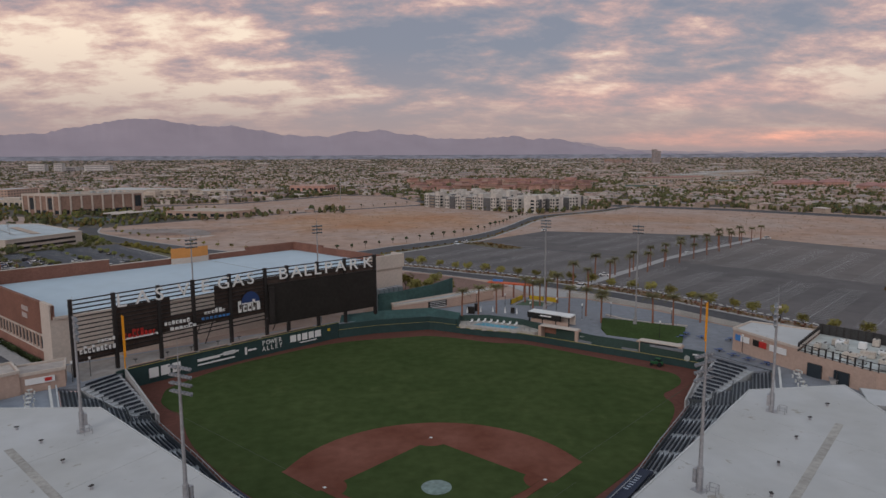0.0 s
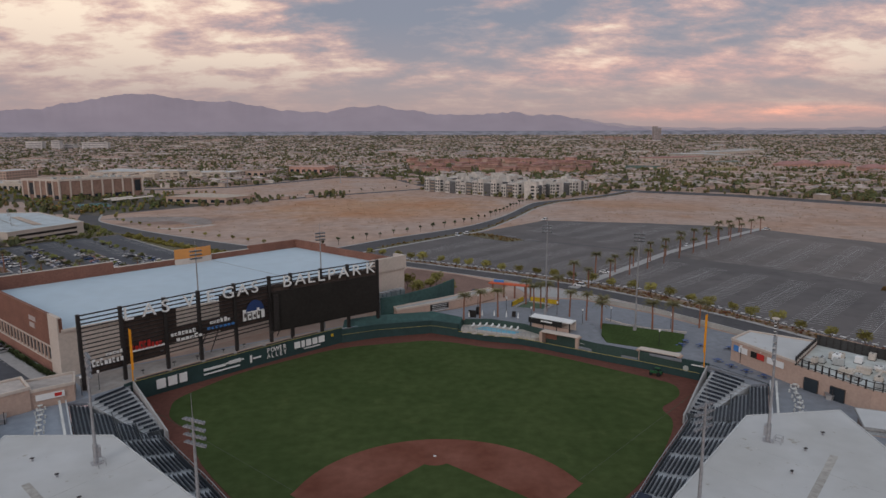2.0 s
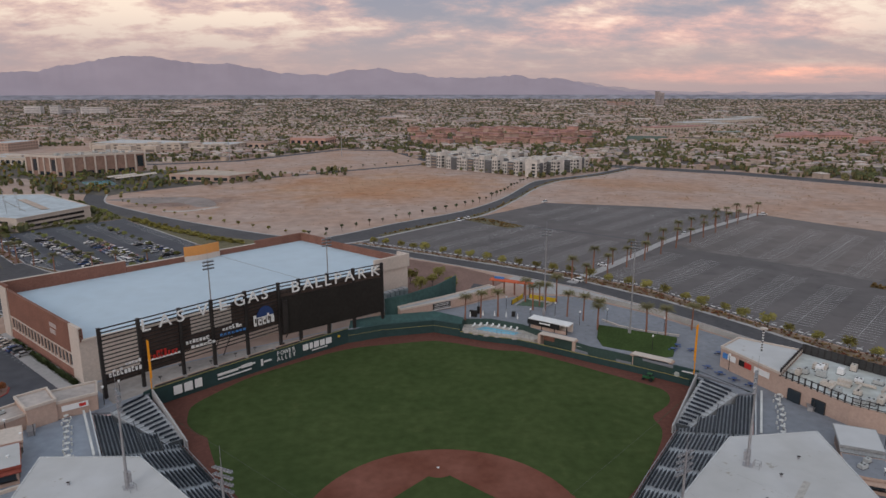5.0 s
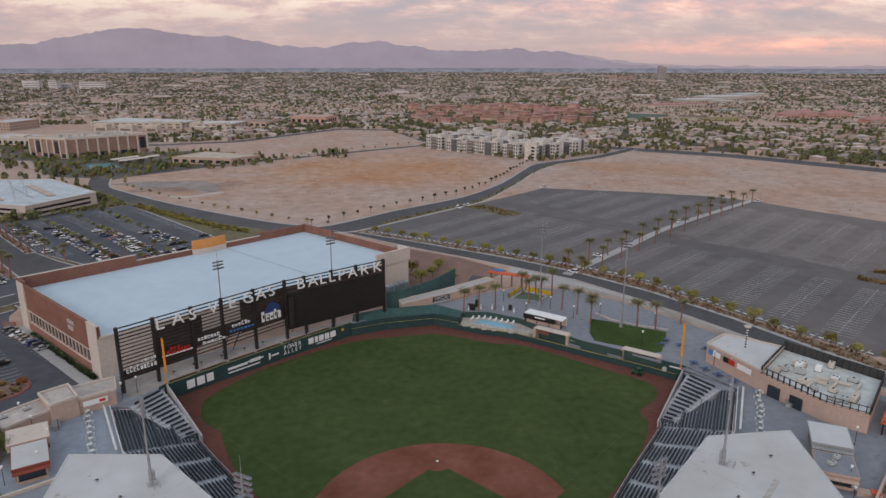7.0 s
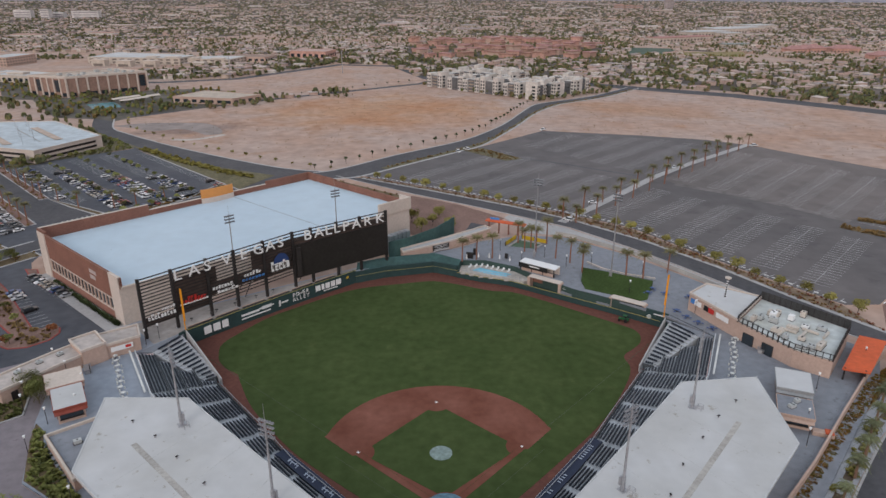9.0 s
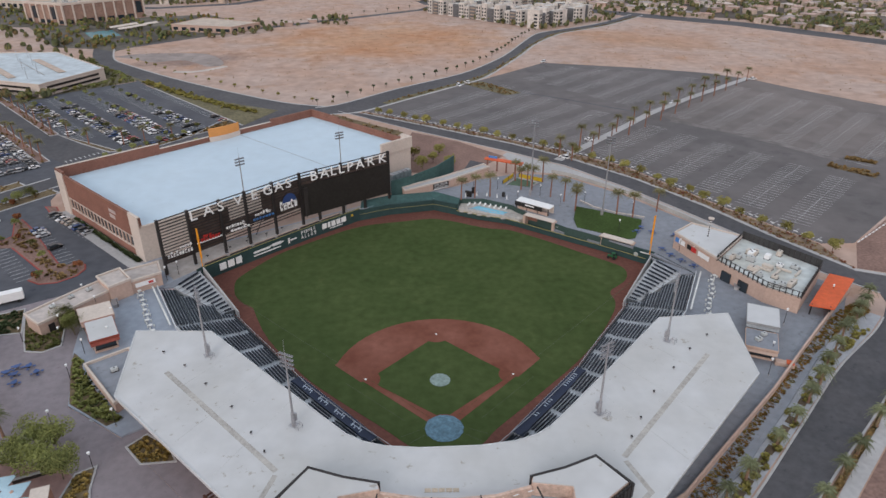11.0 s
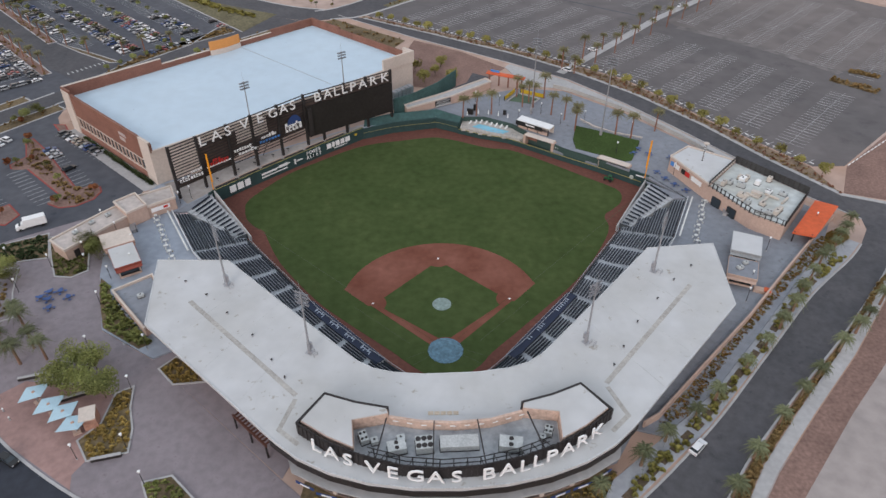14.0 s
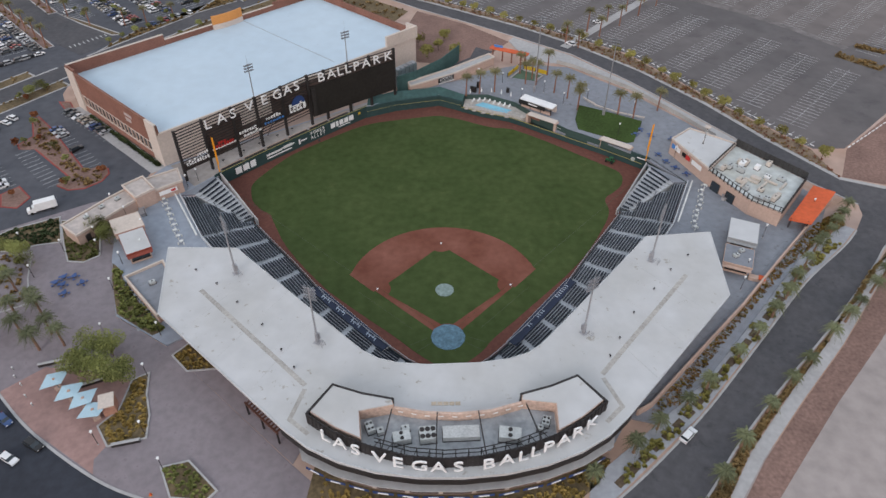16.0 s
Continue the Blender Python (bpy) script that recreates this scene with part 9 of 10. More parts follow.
# ---- buildings between the lots and the city ----
def block(name, poly, h, wallm, roofm, label, group="", z=G, coping=True, floors=0, bay=5.0, win=None):
    th = thing(name, label, "building", group)
    part("wall", Mesher().prism(poly, z - 0.3, z + h - 0.5), wallm, th)
    part("roof", Mesher().prism(quad_inset(poly, 0.4), z + h - 0.7, z + h - 0.4), roofm, th)
    if coping:
        part("coping", Mesher().ribbon(poly, 0.5, z + h - 0.6, z + h, True), wallm, th)
    for f in range(floors):
        zz = z + 1.2 + f * (h - 1.2) / floors
        for a, b in zip(poly, poly[1:] + poly[:1]):
            # only faces that look towards the park
            n = Vector((b[1] - a[1], a[0] - b[0]))
            area = sum(p[0] * q[1] - q[0] * p[1] for p, q in zip(poly, poly[1:] + poly[:1]))
            n = n if area > 0 else -n
            if n.dot(Vector((0, 40)) - Vector(a)) <= 0:
                continue
            cnt = max(1, int(math.dist(a, b) / bay))
            for i in range(cnt):
                p, q = lerp(a, b, (i + 0.22) / cnt), lerp(a, b, (i + 0.78) / cnt)
                part("window", Mesher().ribbon([p, q], 0.3, zz, zz + (h - 1.2) / floors * 0.55), win or GLASS, th)
    return th


OB = [(-366, 575), (-323, 556), (-266, 606), (-309, 632)]
of = block("office_building", OB, 18.5, mat("office_brick", (0.33, 0.215, 0.17), 0.9, fine=0.6), mat("tan_roof", (0.52, 0.44, 0.37), 0.9), "large brick office block with pale piers", floors=0)
for (a, b), n in (((OB[0], OB[1]), 6), ((OB[1], OB[2]), 8)):
    for i in range(n + 1):
        x, y = lerp(a, b, i / n)
        hd = math.degrees(math.atan2(b[1] - a[1], b[0] - a[0]))
        part("pier", Mesher().box(x, y, G - 0.3, 1.5, 1.4, 18.6, hd), STUCCO_PALE, of, "pale stone pier")
    for i in range(n):
        p, q = lerp(a, b, (i + 0.2) / n), lerp(a, b, (i + 0.8) / n)
        glassy = i in ((1, 4) if n == 6 else (7,))
        part("window", Mesher().ribbon([p, q], 0.8, G + 5 if glassy else G + 1, G + 16 if glassy else G + 4.4), GLASS, of)
part("parapet", Mesher().ribbon(OB, 1.2, G + 17.6, G + 19.6, True), STUCCO_PALE, of, "pale parapet")
random.seed(51)
for i in range(14):
    x, y = lerp(lerp(OB[0], OB[1], random.random()), lerp(OB[3], OB[2], random.random()), random.uniform(0.1, 0.9))
    hvac(x, y, G + 18.2, 4, 3, 2.0, random.uniform(0, 90), 2, "pale roof unit on the office block", "office roof units")
DECK = [(-290, 318), (-224, 292), (-203, 336), (-257, 390), (-300, 388)]
dk = block("parking_deck", DECK, 8.0, STUCCO_PALE, mat("deck_top", (0.50, 0.56, 0.60), 0.8, fine=0.3), "tan concrete parking deck with pale blue top", "parking decks")
for zz in (5.6, 8.4):
    for a, b in ((DECK[0], DECK[1]), (DECK[1], DECK[2])):
        part("opening", Mesher().ribbon([lerp(a, b, 0.1), lerp(a, b, 0.9)], 0.5, zz, zz + 1.3), SCREEN, dk, "dark open deck level")
TOP_TAN = mat("deck_tan", (0.50, 0.40, 0.335), 0.9, fine=0.5)
for k in range(3):
    o = Vector((-24.0 * k, -14.0 * k))
    part("ramp_strip", Mesher().ribbon([(-224 + o.x, 324 + o.y), (-259 + o.x, 364 + o.y)], 4.6, 11.9, 12.06), TOP_TAN, dk, "tan ramp strip on the deck")
    part("stripe", Mesher().ribbon([(-232 + o.x, 317 + o.y), (-267 + o.x, 358 + o.y)], 0.6, 11.9, 12.05), PAINT, dk, "pale painted line on the deck")
for i in range(6):
    x, y = lerp((-238, 308), (-276, 372), i / 5)
    th = thing("deck_lamp", "slim lamp post on the parking deck", "lamp post", "deck lamps", at=pose(x + 8 * (i % 2), y, 11.5))
    part("pole", Mesher().tube((0, 0, 0), (0, 0, 7), 0.12), GREY_STEEL, th)
    part("head", Mesher().box(0, 0, 7, 1.2, 0.4, 0.15), GREY_STEEL, th)
block("parking_deck", [(-215, 522), (-158, 505), (-138, 530), (-196, 560)], 6.0, STUCCO, mat("tan_roof", (0.52, 0.44, 0.37), 0.9), "low tan parking deck behind trees", "parking decks", floors=1, bay=8)
SHADE = mat("shaded_shop_glass", (0.20, 0.17, 0.15), 0.4, fine=0.3)
PALE = mat("cream_stucco", (0.56, 0.49, 0.42), 0.9, fine=0.6)
block("retail_building", [(-441, 880), (-310, 860), (-300, 905), (-430, 960)], 9, PALE, ROOF, "long cream retail building", "retail buildings", floors=2, bay=11, win=SHADE)
block("retail_building", [(-300, 862), (-240, 850), (-228, 900), (-290, 905)], 8, PALE, ROOF, "cream retail building with dark windows", "retail buildings", floors=2, bay=9, win=SHADE)
block("retail_building", [(-480, 690), (-414, 668), (-402, 700), (-470, 730)], 8, PALE, ROOF, "low cream retail building", "retail buildings", floors=1, bay=7)
block("retail_building", [(-560, 850), (-530, 842), (-520, 900), (-556, 910)], 12, STUCCO, ROOF, "tan office building with window rows", "retail buildings", floors=3, bay=5, win=SHADE)
block("retail_building", [(-520, 640), (-470, 600), (-440, 640), (-490, 690)], 6, STUCCO, ROOF, "low tan building with white roof", "retail buildings", floors=1, bay=8)
block("retail_building", [(-262, 905), (-200, 890), (-190, 930), (-250, 945)], 7, STUCCO, mat("brown_roof", (0.33, 0.24, 0.2), 0.9), "low tan row of shops with brown roof", "retail buildings", floors=1, bay=8)
PINK = mat("pink_stucco", (0.55, 0.33, 0.27), 0.9, fine=0.5)
random.seed(57)
for i, (x, y) in enumerate([(-425, 888), (-388, 884), (-352, 880), (-322, 872), (-290, 866), (-258, 862), (-466, 700), (-436, 690), (-412, 850), (-376, 842), (-340, 836), (-276, 832)]):
    th = thing("shop_pavilion", "cream stucco shop front with flat parapet", "building", "shop pavilions", at=pose(x, y, G, 0, 0, -10))
    h, w = random.uniform(5, 9.5), random.uniform(12, 22)
    part("wall", Mesher().box(0, 0, -0.2, w, 12, h), PALE, th)
    part("parapet", Mesher().box(0, 0, h - 0.2, w + 0.8, 12.8, 0.7), STUCCO_PALE, th)
    part("shop_front", Mesher().box(0, -6, 0.3, w * 0.7, 0.4, h * 0.4), SHADE, th)
block("retail_building", [(-176, 960), (-120, 940), (-108, 985), (-165, 1005)], 10, PINK, mat("pink_roof", (0.5, 0.36, 0.32), 0.9), "pink stucco retail building with flat roof", "retail buildings", floors=1, bay=9)

# apartment blocks, white and grey with balconies
random.seed(61)
APT_W, APT_G = mat("apartment_white", (0.62, 0.575, 0.53), 0.85, fine=0.5), mat("apartment_grey", (0.17, 0.17, 0.175), 0.85, fine=0.5)
APT_T = mat("apartment_tan", (0.42, 0.34, 0.28), 0.85, fine=0.5)


def apartment(x, y, rz, seed):
    rnd = random.Random(seed)
    th = thing("apartment_block", "white apartment block with grey recesses and stepped flat roofs", "building", "apartment blocks", at=pose(x, y, G, 0, 0, rz))
    for k in range(3):
        cx = -7.6 + 7.6 * k
        tall = k != 1
        w, d, h = (6.0, rnd.uniform(11, 13), rnd.choice((12.0, 14.5, 16.5))) if tall else (9.2, 9.6, 12.6)
        part("wing", Mesher().box(cx, 0, -0.2, w, d, h), APT_W if tall else APT_G, th)
        part("roof", Mesher().box(cx, 0, h - 0.2, w - 0.8, d - 0.8, 0.25), mat("apartment_roof", (0.60, 0.57, 0.54), 0.9), th)
        for f in range(4):
            z = 1.4 + 3.1 * f
            if z + 1.8 > h:
                continue
            if tall:
                for s in (-1.5, 1.5):
                    part("window", Mesher().box(cx + s, -d / 2, z, 1.5, 0.3, 1.8), GLASS, th)
                part("window", Mesher().box(cx + (w / 2 if k == 2 else -w / 2), -d * 0.2, z, 0.3, 3.4, 1.8), GLASS, th)
            else:
                part("balcony", Mesher().box(cx, -d / 2 - 0.7, z - 0.6, 5.6, 1.4, 1.0), APT_T if seed % 2 == 0 else APT_G, th)
    part("stair_tower", Mesher().box(rnd.choice((-7.6, 7.6)), 2, h - 0.4, 3.0, 3.0, 2.6), APT_W, th)
    return th


spots = []
for j in range(4):
    for i in range(6):
        spots.append((32 + 0.715 * 25 * i + 0.70 * 26 * j, 618 - 0.70 * 25 * i + 0.715 * 26 * j))
for i, (x, y) in enumerate(spots):
    if i in (8, 15, 21):
        continue
    apartment(x + random.uniform(-3, 3), y + random.uniform(-3, 3), random.choice((-45, -45, 45)) + random.uniform(-8, 8), i)

# ---- schools, malls and towers further off ----
PR = mat("pink_red_roof", (0.43, 0.235, 0.215), 0.9, fine=0.3)
OR = mat("orange_brick", (0.42, 0.27, 0.21), 0.9, fine=0.3)


def far_block(x, y, sx, sy, h, rz, wallm, roofm, label, name="far_building", floors=1, z=None):
    th = thing(name, label, "building", "far buildings", at=pose(x, y, G if z is None else z, 0, 0, rz))
    part("wall", Mesher().box(0, 0, -1, sx, sy, h + 1), wallm, th)
    part("roof", Mesher().box(0, 0, h, sx + 2, sy + 2, 1.0), roofm, th)
    # tower window bands carry the distance haze in their lightened colour
    if name == "far_tower":
        for f in range(int(h / 7)):
            part("window_band", Mesher().box(0, -sy / 2 - 0.05, 3 + 7 * f, sx * 0.88, 0.4, 2.6), mat("haze_paled_window", (0.33, 0.30, 0.31), 0.5, fine=0.2), th)
        floors = 0
    for f in range(floors):
        n = max(2, int(sx / 9))
        for i in range(n):
            part("window", Mesher().box(-sx / 2 + (i + 0.5) * sx / n, -sy / 2 - 0.05, 1.2 + f * (h - 1) / floors, sx / n * 0.5, 0.4, (h - 1) / floors * 0.5), mat("far_window", (0.15, 0.13, 0.12), 0.6, fine=0.2), th)
    return th


def up(x, y):
    r = math.hypot(x, y - 45)
    return G + (0 if r < 1200 else 60 * ((r - 1200) / 3600) ** 1.8)


def school(x, y, sx, sy, h, rz):
    th = thing("school_building", "pink school building with a red hipped roof", "building", "school buildings", at=pose(x, y, G, 0, 0, rz))
    part("wall", Mesher().box(0, 0, -1, sx, sy, h + 1), PINK, th)
    a, b, r = sx / 2 + 1.5, sy / 2 + 1.5, max(1.0, (sx - sy) / 2)
    part("roof", Mesher().add([(-a, -b, h), (a, -b, h), (a, b, h), (-a, b, h), (-r, 0, h + sy * 0.24), (r, 0, h + sy * 0.24)], [(0, 1, 5, 4), (1, 2, 5), (2, 3, 4, 5), (3, 0, 4)]), PR, th)
    for i in range(int(sx / 6)):
        part("window", Mesher().box(-sx / 2 + 3 + 6 * i, -sy / 2 - 0.1, 1.2, 3.0, 0.4, 2.0), mat("far_window", (0.15, 0.13, 0.12), 0.6, fine=0.2), th)


random.seed(71)
TERRACES = []
while len(TERRACES) < 78:
    y = random.uniform(925, 1340)
    x = random.uniform(0.0, 0.30) * y + 10
    if any(math.hypot(x - p, y - q) < 21 for p, q in TERRACES):
        continue
    TERRACES.append((x, y))
    far_block(x, y, random.uniform(14, 25), random.uniform(11, 16), random.uniform(5, 9), random.choice((-50, -40, 35, 45)), random.choice((OR, PINK, PINK, STUCCO)), random.choice((PR, PR, mat("clay_tile_roof", (0.36, 0.20, 0.15), 0.9, fine=0.3))), "pink and terracotta terraced block with tile roof", floors=0)
for x, y, sx, sy, h, rz in ((652, 1018, 34, 24, 6, 8), (688, 1026, 30, 26, 7, 8), (738, 1022, 46, 24, 6.5, -3), (722, 905, 34, 22, 6, 0), (764, 908, 40, 26, 7, 0), (810, 930, 30, 20, 6, 0), (700, 1062, 40, 18, 5, 4)):
    school(x, y, sx, sy, h, rz)
far_block(566, 1296, 150, 36, 8, 25, PALE, PR, "long cream hall with a red roof edge", floors=1)
far_block(598, 1126, 50, 18, 6, 10, PALE, mat("grey_green_roof", (0.26, 0.31, 0.30), 0.8, fine=0.3), "low hall with a grey-green roof", floors=1)
for x, y, sx, sy, h in ((690, 1470, 110, 50, 9), (770, 1540, 90, 60, 12), (850, 1620, 120, 50, 10), (930, 1700, 90, 60, 12), (735, 1440, 50, 30, 7)):
    far_block(x, y, sx, sy, h, 20, PALE, ROOF, "long low white shopping mall", floors=1)
SPORT = [(426, 970), (528, 942), (579, 1035), (459, 1028)]
COURT = [(350, 984), (424, 988), (456, 1034), (486, 1130), (417, 1150)]
sheet("sports_field", SPORT, G + 0.3, mat("dry_grass", (0.27, 0.215, 0.10), 0.95, fine=0.05), "dry yellow-brown sports field", "sports field", 0.4)
sheet("sports_court", COURT, G + 0.3, mat("court_green", (0.085, 0.125, 0.095), 0.9, fine=0.05), "green sports courts", "sports field", 0.4)
# tower wall colours, paled and dulled to hold the haze of distance
HAZY_TOWER = mat("haze_paled_tower_wall", (0.42, 0.36, 0.345), 0.9, fine=0.05)
HAZY_WHITE = mat("haze_paled_white_wall", (0.66, 0.62, 0.60), 0.9, fine=0.05)
HAZY_ORANGE = mat("haze_paled_orange_wall", (0.50, 0.33, 0.27), 0.9, fine=0.05)
for share, dist, w, h, m, n in ((0.474, 3300, 17, 62, HAZY_TOWER, 2), (0.372, 3200, 34, 20, HAZY_ORANGE, 3), (-0.905, 2600, 52, 25, HAZY_WHITE, 1), (-0.857, 2560, 26, 28, HAZY_WHITE, 1), (-0.77, 2540, 84, 22, HAZY_WHITE, 1), (-0.83, 2600, 40, 16, HAZY_WHITE, 1)):
    az = bearing(share)
    x0, y0 = -7 + dist * math.sin(az), -90 + dist * math.cos(az)
    for k in range(n):
        x = x0 + k * (w * 1.5)
        far_block(x, y0 + 20 * k, w, 24, h * (1 - 0.12 * k), 0, m, m, "distant tower block in the city, tinted pale for haze", "far_tower", z=up(x, y0))
# tall white poles at the edge of the upper field
for x, y in ((-205, 700), (-80, 752)):
    th = thing("tall_pole", "tall pale pole at the field's edge", "pole", "tall poles", at=pose(x, y, G))
    part("pole", Mesher().tube((0, 0, 0), (0, 0, 26), 0.45, 0.35, 8), GREY_STEEL, th)
    part("foot", Mesher().tube((0, 0, 0), (0, 0, 0.5), 1.2), CONCRETE, th)

# ---- the city: houses and trees past counting ----
KEEP_OUT = [
    [(-60, 150), (-300, 120), (-430, 230), (-320, 430), (-215, 440), (-150, 520), (-60, 600), (10, 660), (18, 700), (-20, 838), (-95, 862), (-200, 708), (-290, 690), (-420, 720), (-600, 620), (-600, 0), (-60, -100)],
    [(-60, 150), (-60, 640), (18, 700), (225, 650), (330, 555), (415, 450), (620, 190), (620, -100), (-60, -100)],
    [(-372, 560), (-320, 545), (-255, 605), (-310, 650)], [(-500, 600), (-460, 590), (-290, 840), (-200, 880), (-190, 935), (-300, 960), (-450, 960), (-570, 920), (-570, 840)],
    [(-215, 515), (-150, 495), (-130, 530), (-196, 570)], [(20, 600), (130, 510), (210, 580), (130, 680), (60, 670)],
    SPORT, COURT, [(620, 990), (780, 990), (780, 1075), (620, 1075)], [(690, 880), (835, 880), (835, 950), (690, 950)], [(480, 1240), (520, 1220), (650, 1310), (630, 1350)], [(640, 1420), (740, 1410), (990, 1700), (920, 1750)], [(-180, 935), (-100, 935), (-100, 1010), (-180, 1010)],
    [(-900, 960), (-430, 975), (-300, 985), (-320, 1040), (-600, 1060), (-900, 1050)],
]
rng = np.random.default_rng(5)


def free(x, y):
    """True where no street, field or larger building stands."""
    return not any(inside(x, y, p) for p in KEEP_OUT)


hv, hf, rv, rfc, tv, tf = [], [], [], [], [], []


def add_house(x, y, z, a, w, d, h):
    c, s = math.cos(a), math.sin(a)
    n = len(hv)
    pts = [(-w / 2, -d / 2), (w / 2, -d / 2), (w / 2, d / 2), (-w / 2, d / 2)]
    xy = [(x + c * p - s * q, y + s * p + c * q) for p, q in pts]
    hv.extend([(*p, z - 1.0) for p in xy] + [(*p, z + h) for p in xy])
    hf.extend([(n + i, n + (i + 1) % 4, n + 4 + (i + 1) % 4, n + 4 + i) for i in range(4)])
    m = len(rv)
    o = 0.6
    xy = [(x + c * p * (1 + 2 * o / w) - s * q * (1 + 2 * o / d), y + s * p * (1 + 2 * o / w) + c * q * (1 + 2 * o / d)) for p, q in pts]
    rl = max(0.1, (w - d) / 2)
    r1, r2 = (x - c * rl, y - s * rl, z + h + d * 0.13), (x + c * rl, y + s * rl, z + h + d * 0.13)
    rv.extend([(*p, z + h - 0.1) for p in xy] + [r1, r2])
    rfc.extend([(m, m + 1, m + 5, m + 4), (m + 1, m + 2, m + 5), (m + 2, m + 3, m + 4, m + 5), (m + 3, m, m + 4)])


def add_clump(x, y, z, r, h, k):
    n = len(tv)
    for i in range(k):
        a, b = rng.uniform(0, 6.283), rng.uniform(-0.6, 1.3)
        ca, sa, cb, sb = math.cos(a), math.sin(a), math.cos(b), math.sin(b)
        cx, cy, cz = x + r * 0.55 * ca * cb, y + r * 0.55 * sa * cb, z + h * 0.55 + h * 0.4 * sb
        ux, uy = -sa * r * 0.55, ca * r * 0.55
        vx, vy, vz = -ca * sb * r * 0.5, -sa * sb * r * 0.5, cb * h * 0.32
        m = len(tv)
        tv.extend([(cx - ux - vx, cy - uy - vy, cz - vz), (cx + ux - vx * 0.6, cy + uy - vy * 0.6, cz - vz * 0.7), (cx + ux * 0.8 + vx, cy + uy * 0.8 + vy, cz + vz), (cx - ux * 0.7 + vx, cy - uy * 0.7 + vy, cz + vz * 0.9)])
        tf.append((m, m + 1, m + 2, m + 3))


ring_r = 560.0
while ring_r < 4600:
    step = 15.5 if ring_r < 1200 else (19 if ring_r < 2000 else (24 if ring_r < 3200 else 30))
    half = radians(41)
    n = int(ring_r * 2 * half / step)
    for i in range(n):
        az = -half + 2 * half * (i + rng.uniform(0.1, 0.9)) / n + radians(3)
        r = ring_r + rng.uniform(-0.3, 0.3) * step
        x, y = r * math.sin(az), r * math.cos(az)
        if not free(x, y):
            continue
        z = up(x, y)
        big = noise.noise(Vector((x * 0.0016, y * 0.0016, 2.0)))
        mid = noise.noise(Vector((x * 0.006, y * 0.006, 5.0)))
        kind = rng.random()
        k = step / 20
        if big + 0.5 * mid < -0.52 and ring_r > 900:
            if kind < 0.25:
                add_clump(x, y, z, 3.5 * k, 4.0, 5)
            continue
        near = r < 1350 and any(abs(x - p) < 17 and abs(y - q) < 17 for p, q in TERRACES)
        estate = 915 < y < 1345 and 0 < x < 0.32 * y
        if kind < (0.12 if estate else 0.56 - 0.35 * mid) and not near:
            add_house(x, y, z, (0.3 if mid > 0 else -0.5) + (1.571 if rng.random() < 0.4 else 0), rng.uniform(9, 14), rng.uniform(7, 10), rng.choice((2.6, 3.0, 4.4)))
        elif kind > 0.992 and ring_r > 1600:
            add_house(x, y, z, 0.1, rng.uniform(40, 80), rng.uniform(14, 22), rng.uniform(4, 6))
        lush = noise.noise(Vector((x * 0.011, y * 0.011, 9.0)))
        for q in range(5):
            if rng.random() < (0.72 if r < 1000 else 0.6) + 0.2 * mid + 0.7 * lush and not near:
                tall = rng.uniform(0.75, 1.1) + 0.45 * max(0, lush)
                add_clump(x + rng.uniform(-0.5, 0.5) * step, y + rng.uniform(-0.5, 0.5) * step, z, rng.uniform(1.5, 3.3) * tall * (0.75 + 0.25 * k), rng.uniform(2.4, 5.4) * tall, 12 if ring_r < 1100 else (6 if ring_r < 2200 else 4))
    ring_r += step * 1.15

HOUSE = island_mat("house_stucco", [(0.44, 0.36, 0.30), (0.50, 0.42, 0.36), (0.46, 0.34, 0.29), (0.60, 0.55, 0.50), (0.38, 0.31, 0.26)], fine=0.3)
TILE = island_mat("house_roof_tile", [(0.33, 0.25, 0.23), (0.40, 0.29, 0.26), (0.30, 0.265, 0.26), (0.48, 0.41, 0.38), (0.44, 0.35, 0.31), (0.38, 0.25, 0.21), (0.29, 0.235, 0.22)], fine=0.4)
WOODS = island_mat("city_foliage", [(0.108, 0.122, 0.062), (0.128, 0.142, 0.064), (0.175, 0.165, 0.072), (0.098, 0.11, 0.064), (0.20, 0.145, 0.08)], fine=0.3, spec=0.1)
for name, v, f, m, lab, cat in (("far_house_walls", hv, hf, HOUSE, "tan stucco walls of many distant houses", "houses"), ("far_house_roofs", rv, rfc, TILE, "brown tile roofs of many distant houses", "houses"), ("far_trees", tv, tf, WOODS, "green trees between the distant houses", "trees")):
    ob = part(name, Mesher().add(v, f), m)
    tagged(ob, lab, cat, kind="stuff")
# trees along the near streets of the city and round the offices
tv, tf = [], []
for line, wdt, dens in ((((-420, 660), (-230, 500), (-160, 495)), 26, 5.0), (((-240, 440), (-300, 470), (-380, 540)), 26, 5), (((-260, 520), (-290, 560), (-260, 600)), 20, 6), (((-160, 490), (-130, 520), (-150, 560)), 10, 4), (((-270, 690), (-190, 730), (-95, 880)), 16, 5), (((-95, 880), (-10, 860), (30, 720)), 18, 6), (((130, 690), (240, 622), (335, 558), (425, 455), (560, 290)), 20, 4.0), (((14, 640), (70, 575), (118, 512), (205, 575), (200, 620)), 6, 6), (((-330, 445), (-262, 410), (-300, 400), (-330, 330)), 26, 6), (((-204, 345), (-250, 400)), 6, 8), (((-262, 300), (-232, 284), (-215, 296)), 8, 6)):
    for x, y, hd in along(line, dens):
        add_clump(x + rng.uniform(-1, 1) * wdt / 2, y + rng.uniform(-1, 1) * wdt / 2, G, rng.uniform(1.5, 3.2), rng.uniform(2.8, 6.0), 16)
ob = tagged(part("street_woods", Mesher().add(tv, tf), WOODS), "green and rust trees along far streets", "trees", kind="stuff")
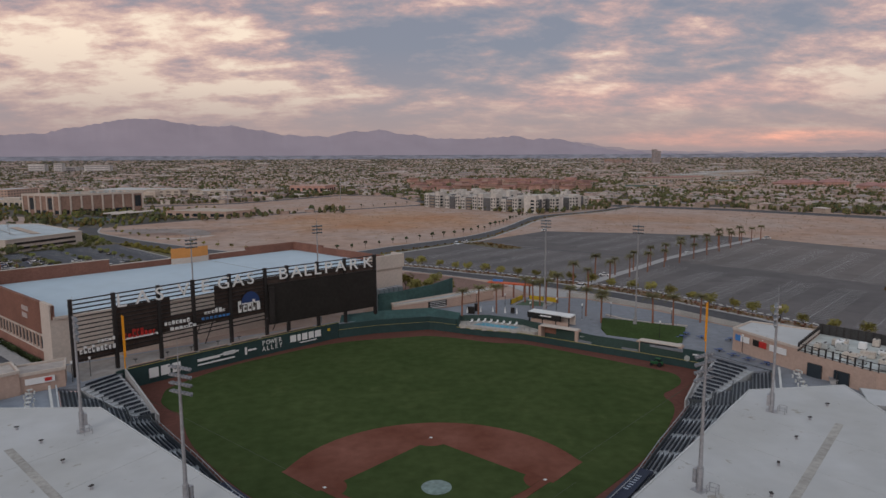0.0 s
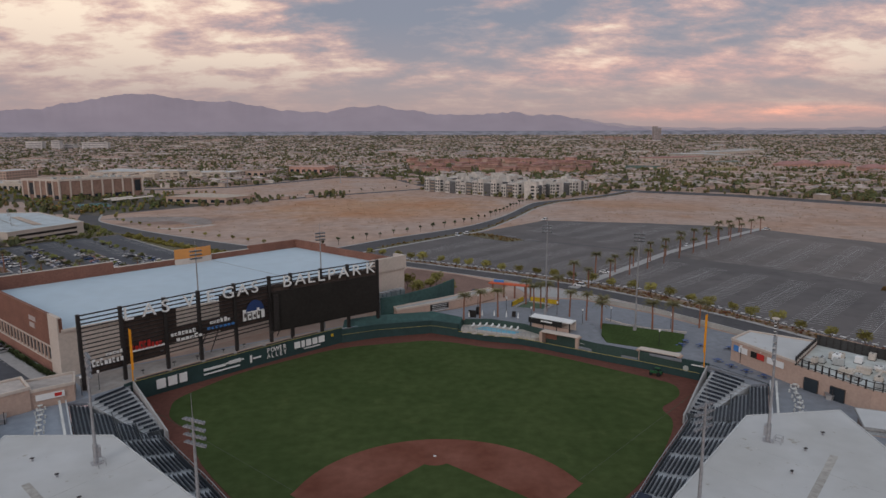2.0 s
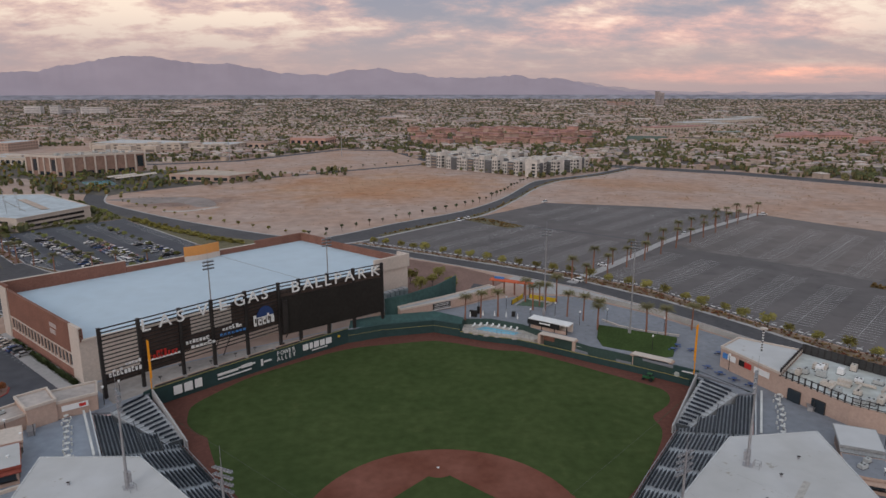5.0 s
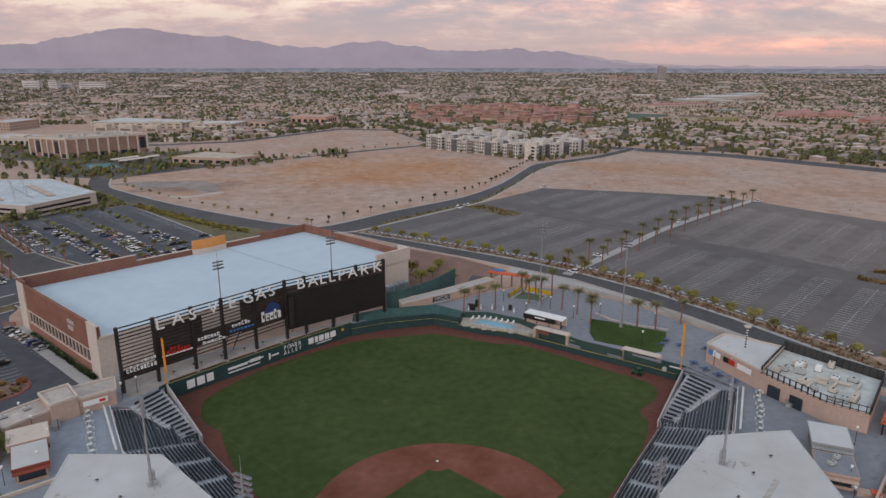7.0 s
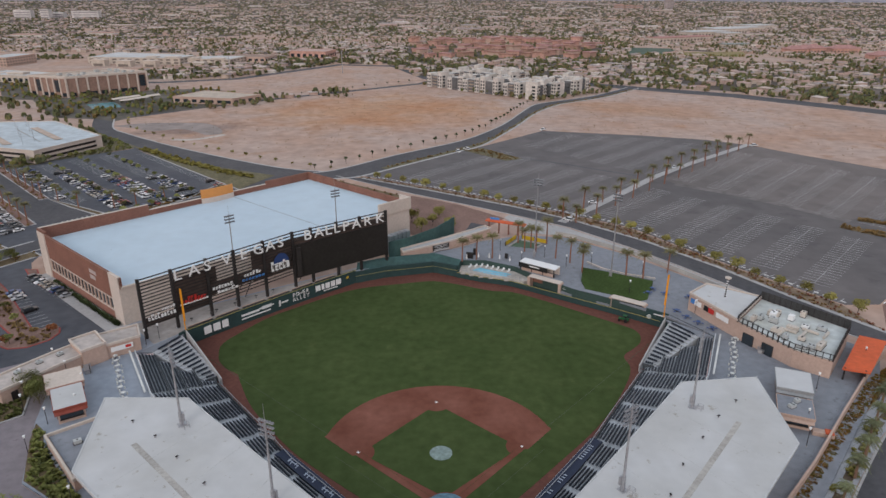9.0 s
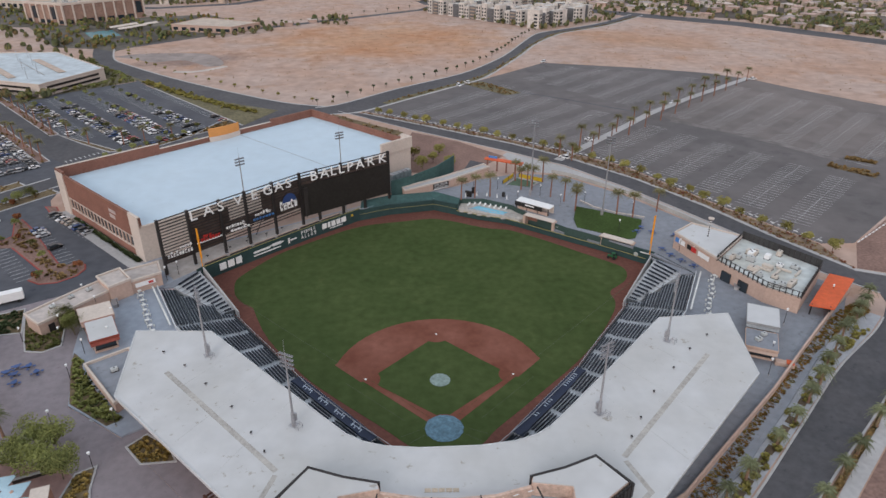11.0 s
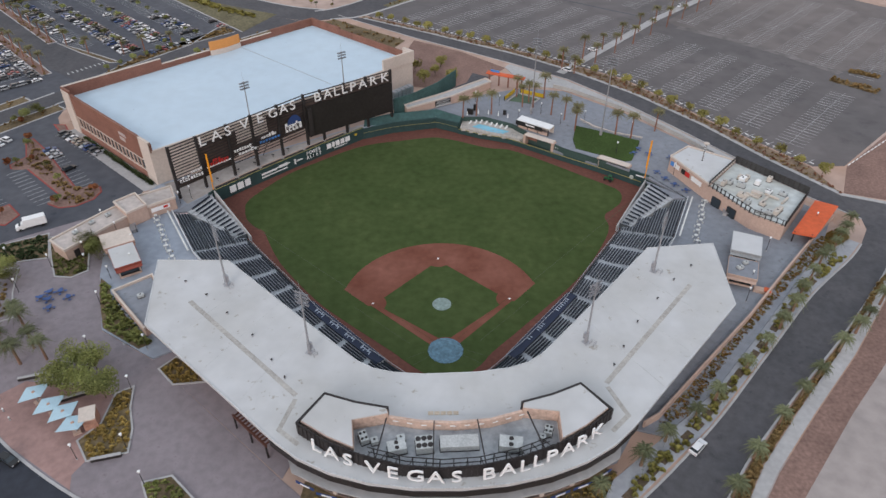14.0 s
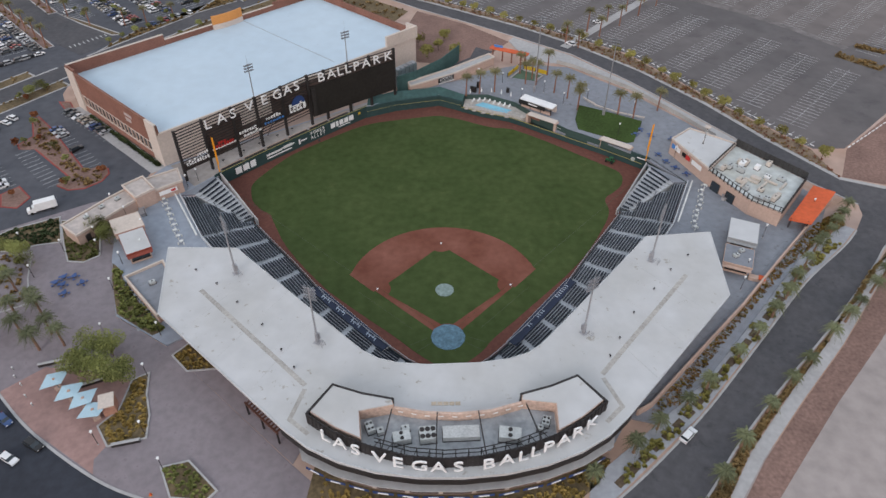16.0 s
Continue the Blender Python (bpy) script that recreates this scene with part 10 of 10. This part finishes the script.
# gardens, water terrace and palms round the office block
GARDEN = [(-455, 683), (-380, 548), (-352, 546), (-286, 448), (-250, 440), (-232, 430), (-214, 466), (-157, 508), (-136, 528), (-172, 578), (-206, 618), (-262, 606), (-322, 555), (-368, 574), (-420, 690)]
sheet("pavement_office", GARDEN, G + 0.06, mat("garden_ground", (0.135, 0.12, 0.10), 0.95, fine=0.1, coarse=0.03, vary=0.3), "dark paths and planted ground round the office block", "garden", 0.2)
sheet("water_terrace", [(-290, 516), (-270, 528), (-252, 500), (-270, 484)], G + 0.1, mat("terrace_water", (0.15, 0.36, 0.42), 0.15, fine=0.2, spec=0.5), "turquoise water terrace before the office block", "pool", 0.2)
for x, y in ((-262, 520), (-254, 532), (-244, 524), (-238, 538), (-252, 512)):
    th = thing("shade_canopy", "cream curved shade canopy beside the water terrace", "canopy", "shade canopies", at=pose(x, y, G, 0, 0, 35))
    part("roof", Mesher().prism([(-6, -3), (6, -3), (6, 3), (-6, 3)], [4.0, 4.6, 5.2, 4.4], [4.3, 4.9, 5.5, 4.7]), STUCCO_PALE, th)
    part("post", Mesher().tube((0, 0, 0), (0, 0, 4.4), 0.3), GREY_STEEL, th)
tv, tf = [], []
for i in range(900):
    x, y = rng.uniform(-455, -136), rng.uniform(430, 690)
    if not inside(x, y, GARDEN) or inside(x, y, [(-296, 516), (-268, 536), (-240, 545), (-232, 515), (-270, 478)]) or inside(x, y, [(-217, 518), (-158, 500), (-134, 530), (-196, 564)]):
        continue
    add_clump(x, y, G, rng.uniform(1.2, 2.7), rng.uniform(2.0, 4.6), 12)
# roadside bushes and palms between the west road and the lot
for line, wdt, dens in ((((-10, 915), (310, 915)), 20, 4.0), (((330, 962), (430, 955), (540, 930)), 16, 3.0), (((-30, 1000), (310, 1010)), 60, 5.0), (((20, 655), (100, 668), (190, 610)), 10, 4.0), (((60, 585), (140, 640)), 30, 5.0), (((40, 606), (112, 536)), 5, 6.0)):
    for x, y, hd in along(line, dens):
        add_clump(x + rng.uniform(-1, 1) * wdt / 2, y + rng.uniform(-1, 1) * wdt / 2, G, rng.uniform(1.2, 2.8), rng.uniform(1.8, 4.8), 10)
tagged(part("garden_woods", Mesher().add(tv, tf), island_mat("garden_foliage", [(0.12, 0.145, 0.05), (0.15, 0.165, 0.055), (0.20, 0.185, 0.06), (0.09, 0.115, 0.055), (0.24, 0.14, 0.06)], fine=0.4, spec=0.1)), "green and yellow trees and bushes round the offices", "trees", kind="stuff")
# scrub on the bare dirt fields
tv, tf = [], []
for i in range(3600):
    x, y = rng.uniform(-220, 420), rng.uniform(270, 840)
    if any(inside(x, y, p) for p in ([(-215, 420), (-60, 285), (20, 350), (105, 500), (10, 630), (-60, 575)], [(-150, 545), (5, 660), (10, 690), (-20, 815), (-90, 835), (-190, 690)], [(60, 345), (95, 385), (220, 330), (290, 260), (390, 440), (235, 585), (140, 490)])):
        add_clump(x, y, G, rng.uniform(0.25, 0.8), rng.uniform(0.2, 0.6), 3)
tagged(part("desert_scrub", Mesher().add(tv, tf), SHRUB_BROWN), "small dry scrub bushes on bare dirt", "scrub", kind="stuff")

# streets and yards between the houses: a darker sheet laid on the desert ground
cv, cf = [], []
rad = [560]
while rad[-1] < 4700:
    rad.append(rad[-1] * 1.035)
na = 150
for r in rad:
    for i in range(na + 1):
        a = radians(-40 + 86 * i / na)
        x, y = r * math.sin(a), 45 + r * math.cos(a)
        cv.append((x, y, up(x, y) + 0.06 + 0.0004 * max(0, r - 600)))
for k in range(len(rad) - 1):
    for i in range(na):
        q = [k * (na + 1) + i, k * (na + 1) + i + 1, (k + 1) * (na + 1) + i + 1, (k + 1) * (na + 1) + i]
        if all(free(cv[j][0], cv[j][1]) for j in q):
            x, y = cv[q[0]][:2]
            if noise.noise(Vector((x * 0.0016, y * 0.0016, 2.0))) + 0.5 * noise.noise(Vector((x * 0.006, y * 0.006, 5.0))) < -0.52 and k > 10:
                continue
            cf.append(tuple(q[::-1]))
solid("pavement_city", Mesher().add(cv, cf), mat("city_yards", (0.155, 0.13, 0.115), 0.95, fine=0.03, coarse=0.004, vary=0.3, spec=0.1), "grey-brown streets and yards of the suburbs", "ground")

# worn vehicle loop in the dirt field
sheet("dirt_track_loop", smooth_line([(-226.0, 410.0), (-208.8, 420.0), (-188.6, 421.5), (-161.0, 419.0), (-144.0, 399.0), (-137.0, 378.0), (-147.0, 373.0), (-158.0, 386.0), (-172.0, 395.0), (-190.0, 389.0), (-206.0, 400.0), (-226.0, 410.0)], 4)[:-1], G + 0.012, mat("grey_dirt", (0.31, 0.262, 0.245), 0.95, fine=0.1, coarse=0.03, vary=0.2), "grey worn vehicle loop in the dirt lot", "track", 0.2)
solid("dirt_track_pale", Mesher().ribbon(smooth_line([(-166.0, 358.0), (-152.0, 357.0), (-140.0, 366.0), (-134.0, 374.0)], 5), 5.0, G - 0.2, G + 0.024), mat("pale_gravel", (0.52, 0.46, 0.42), 0.95, fine=0.3), "pale gravel apron beside the vehicle loop", "track")
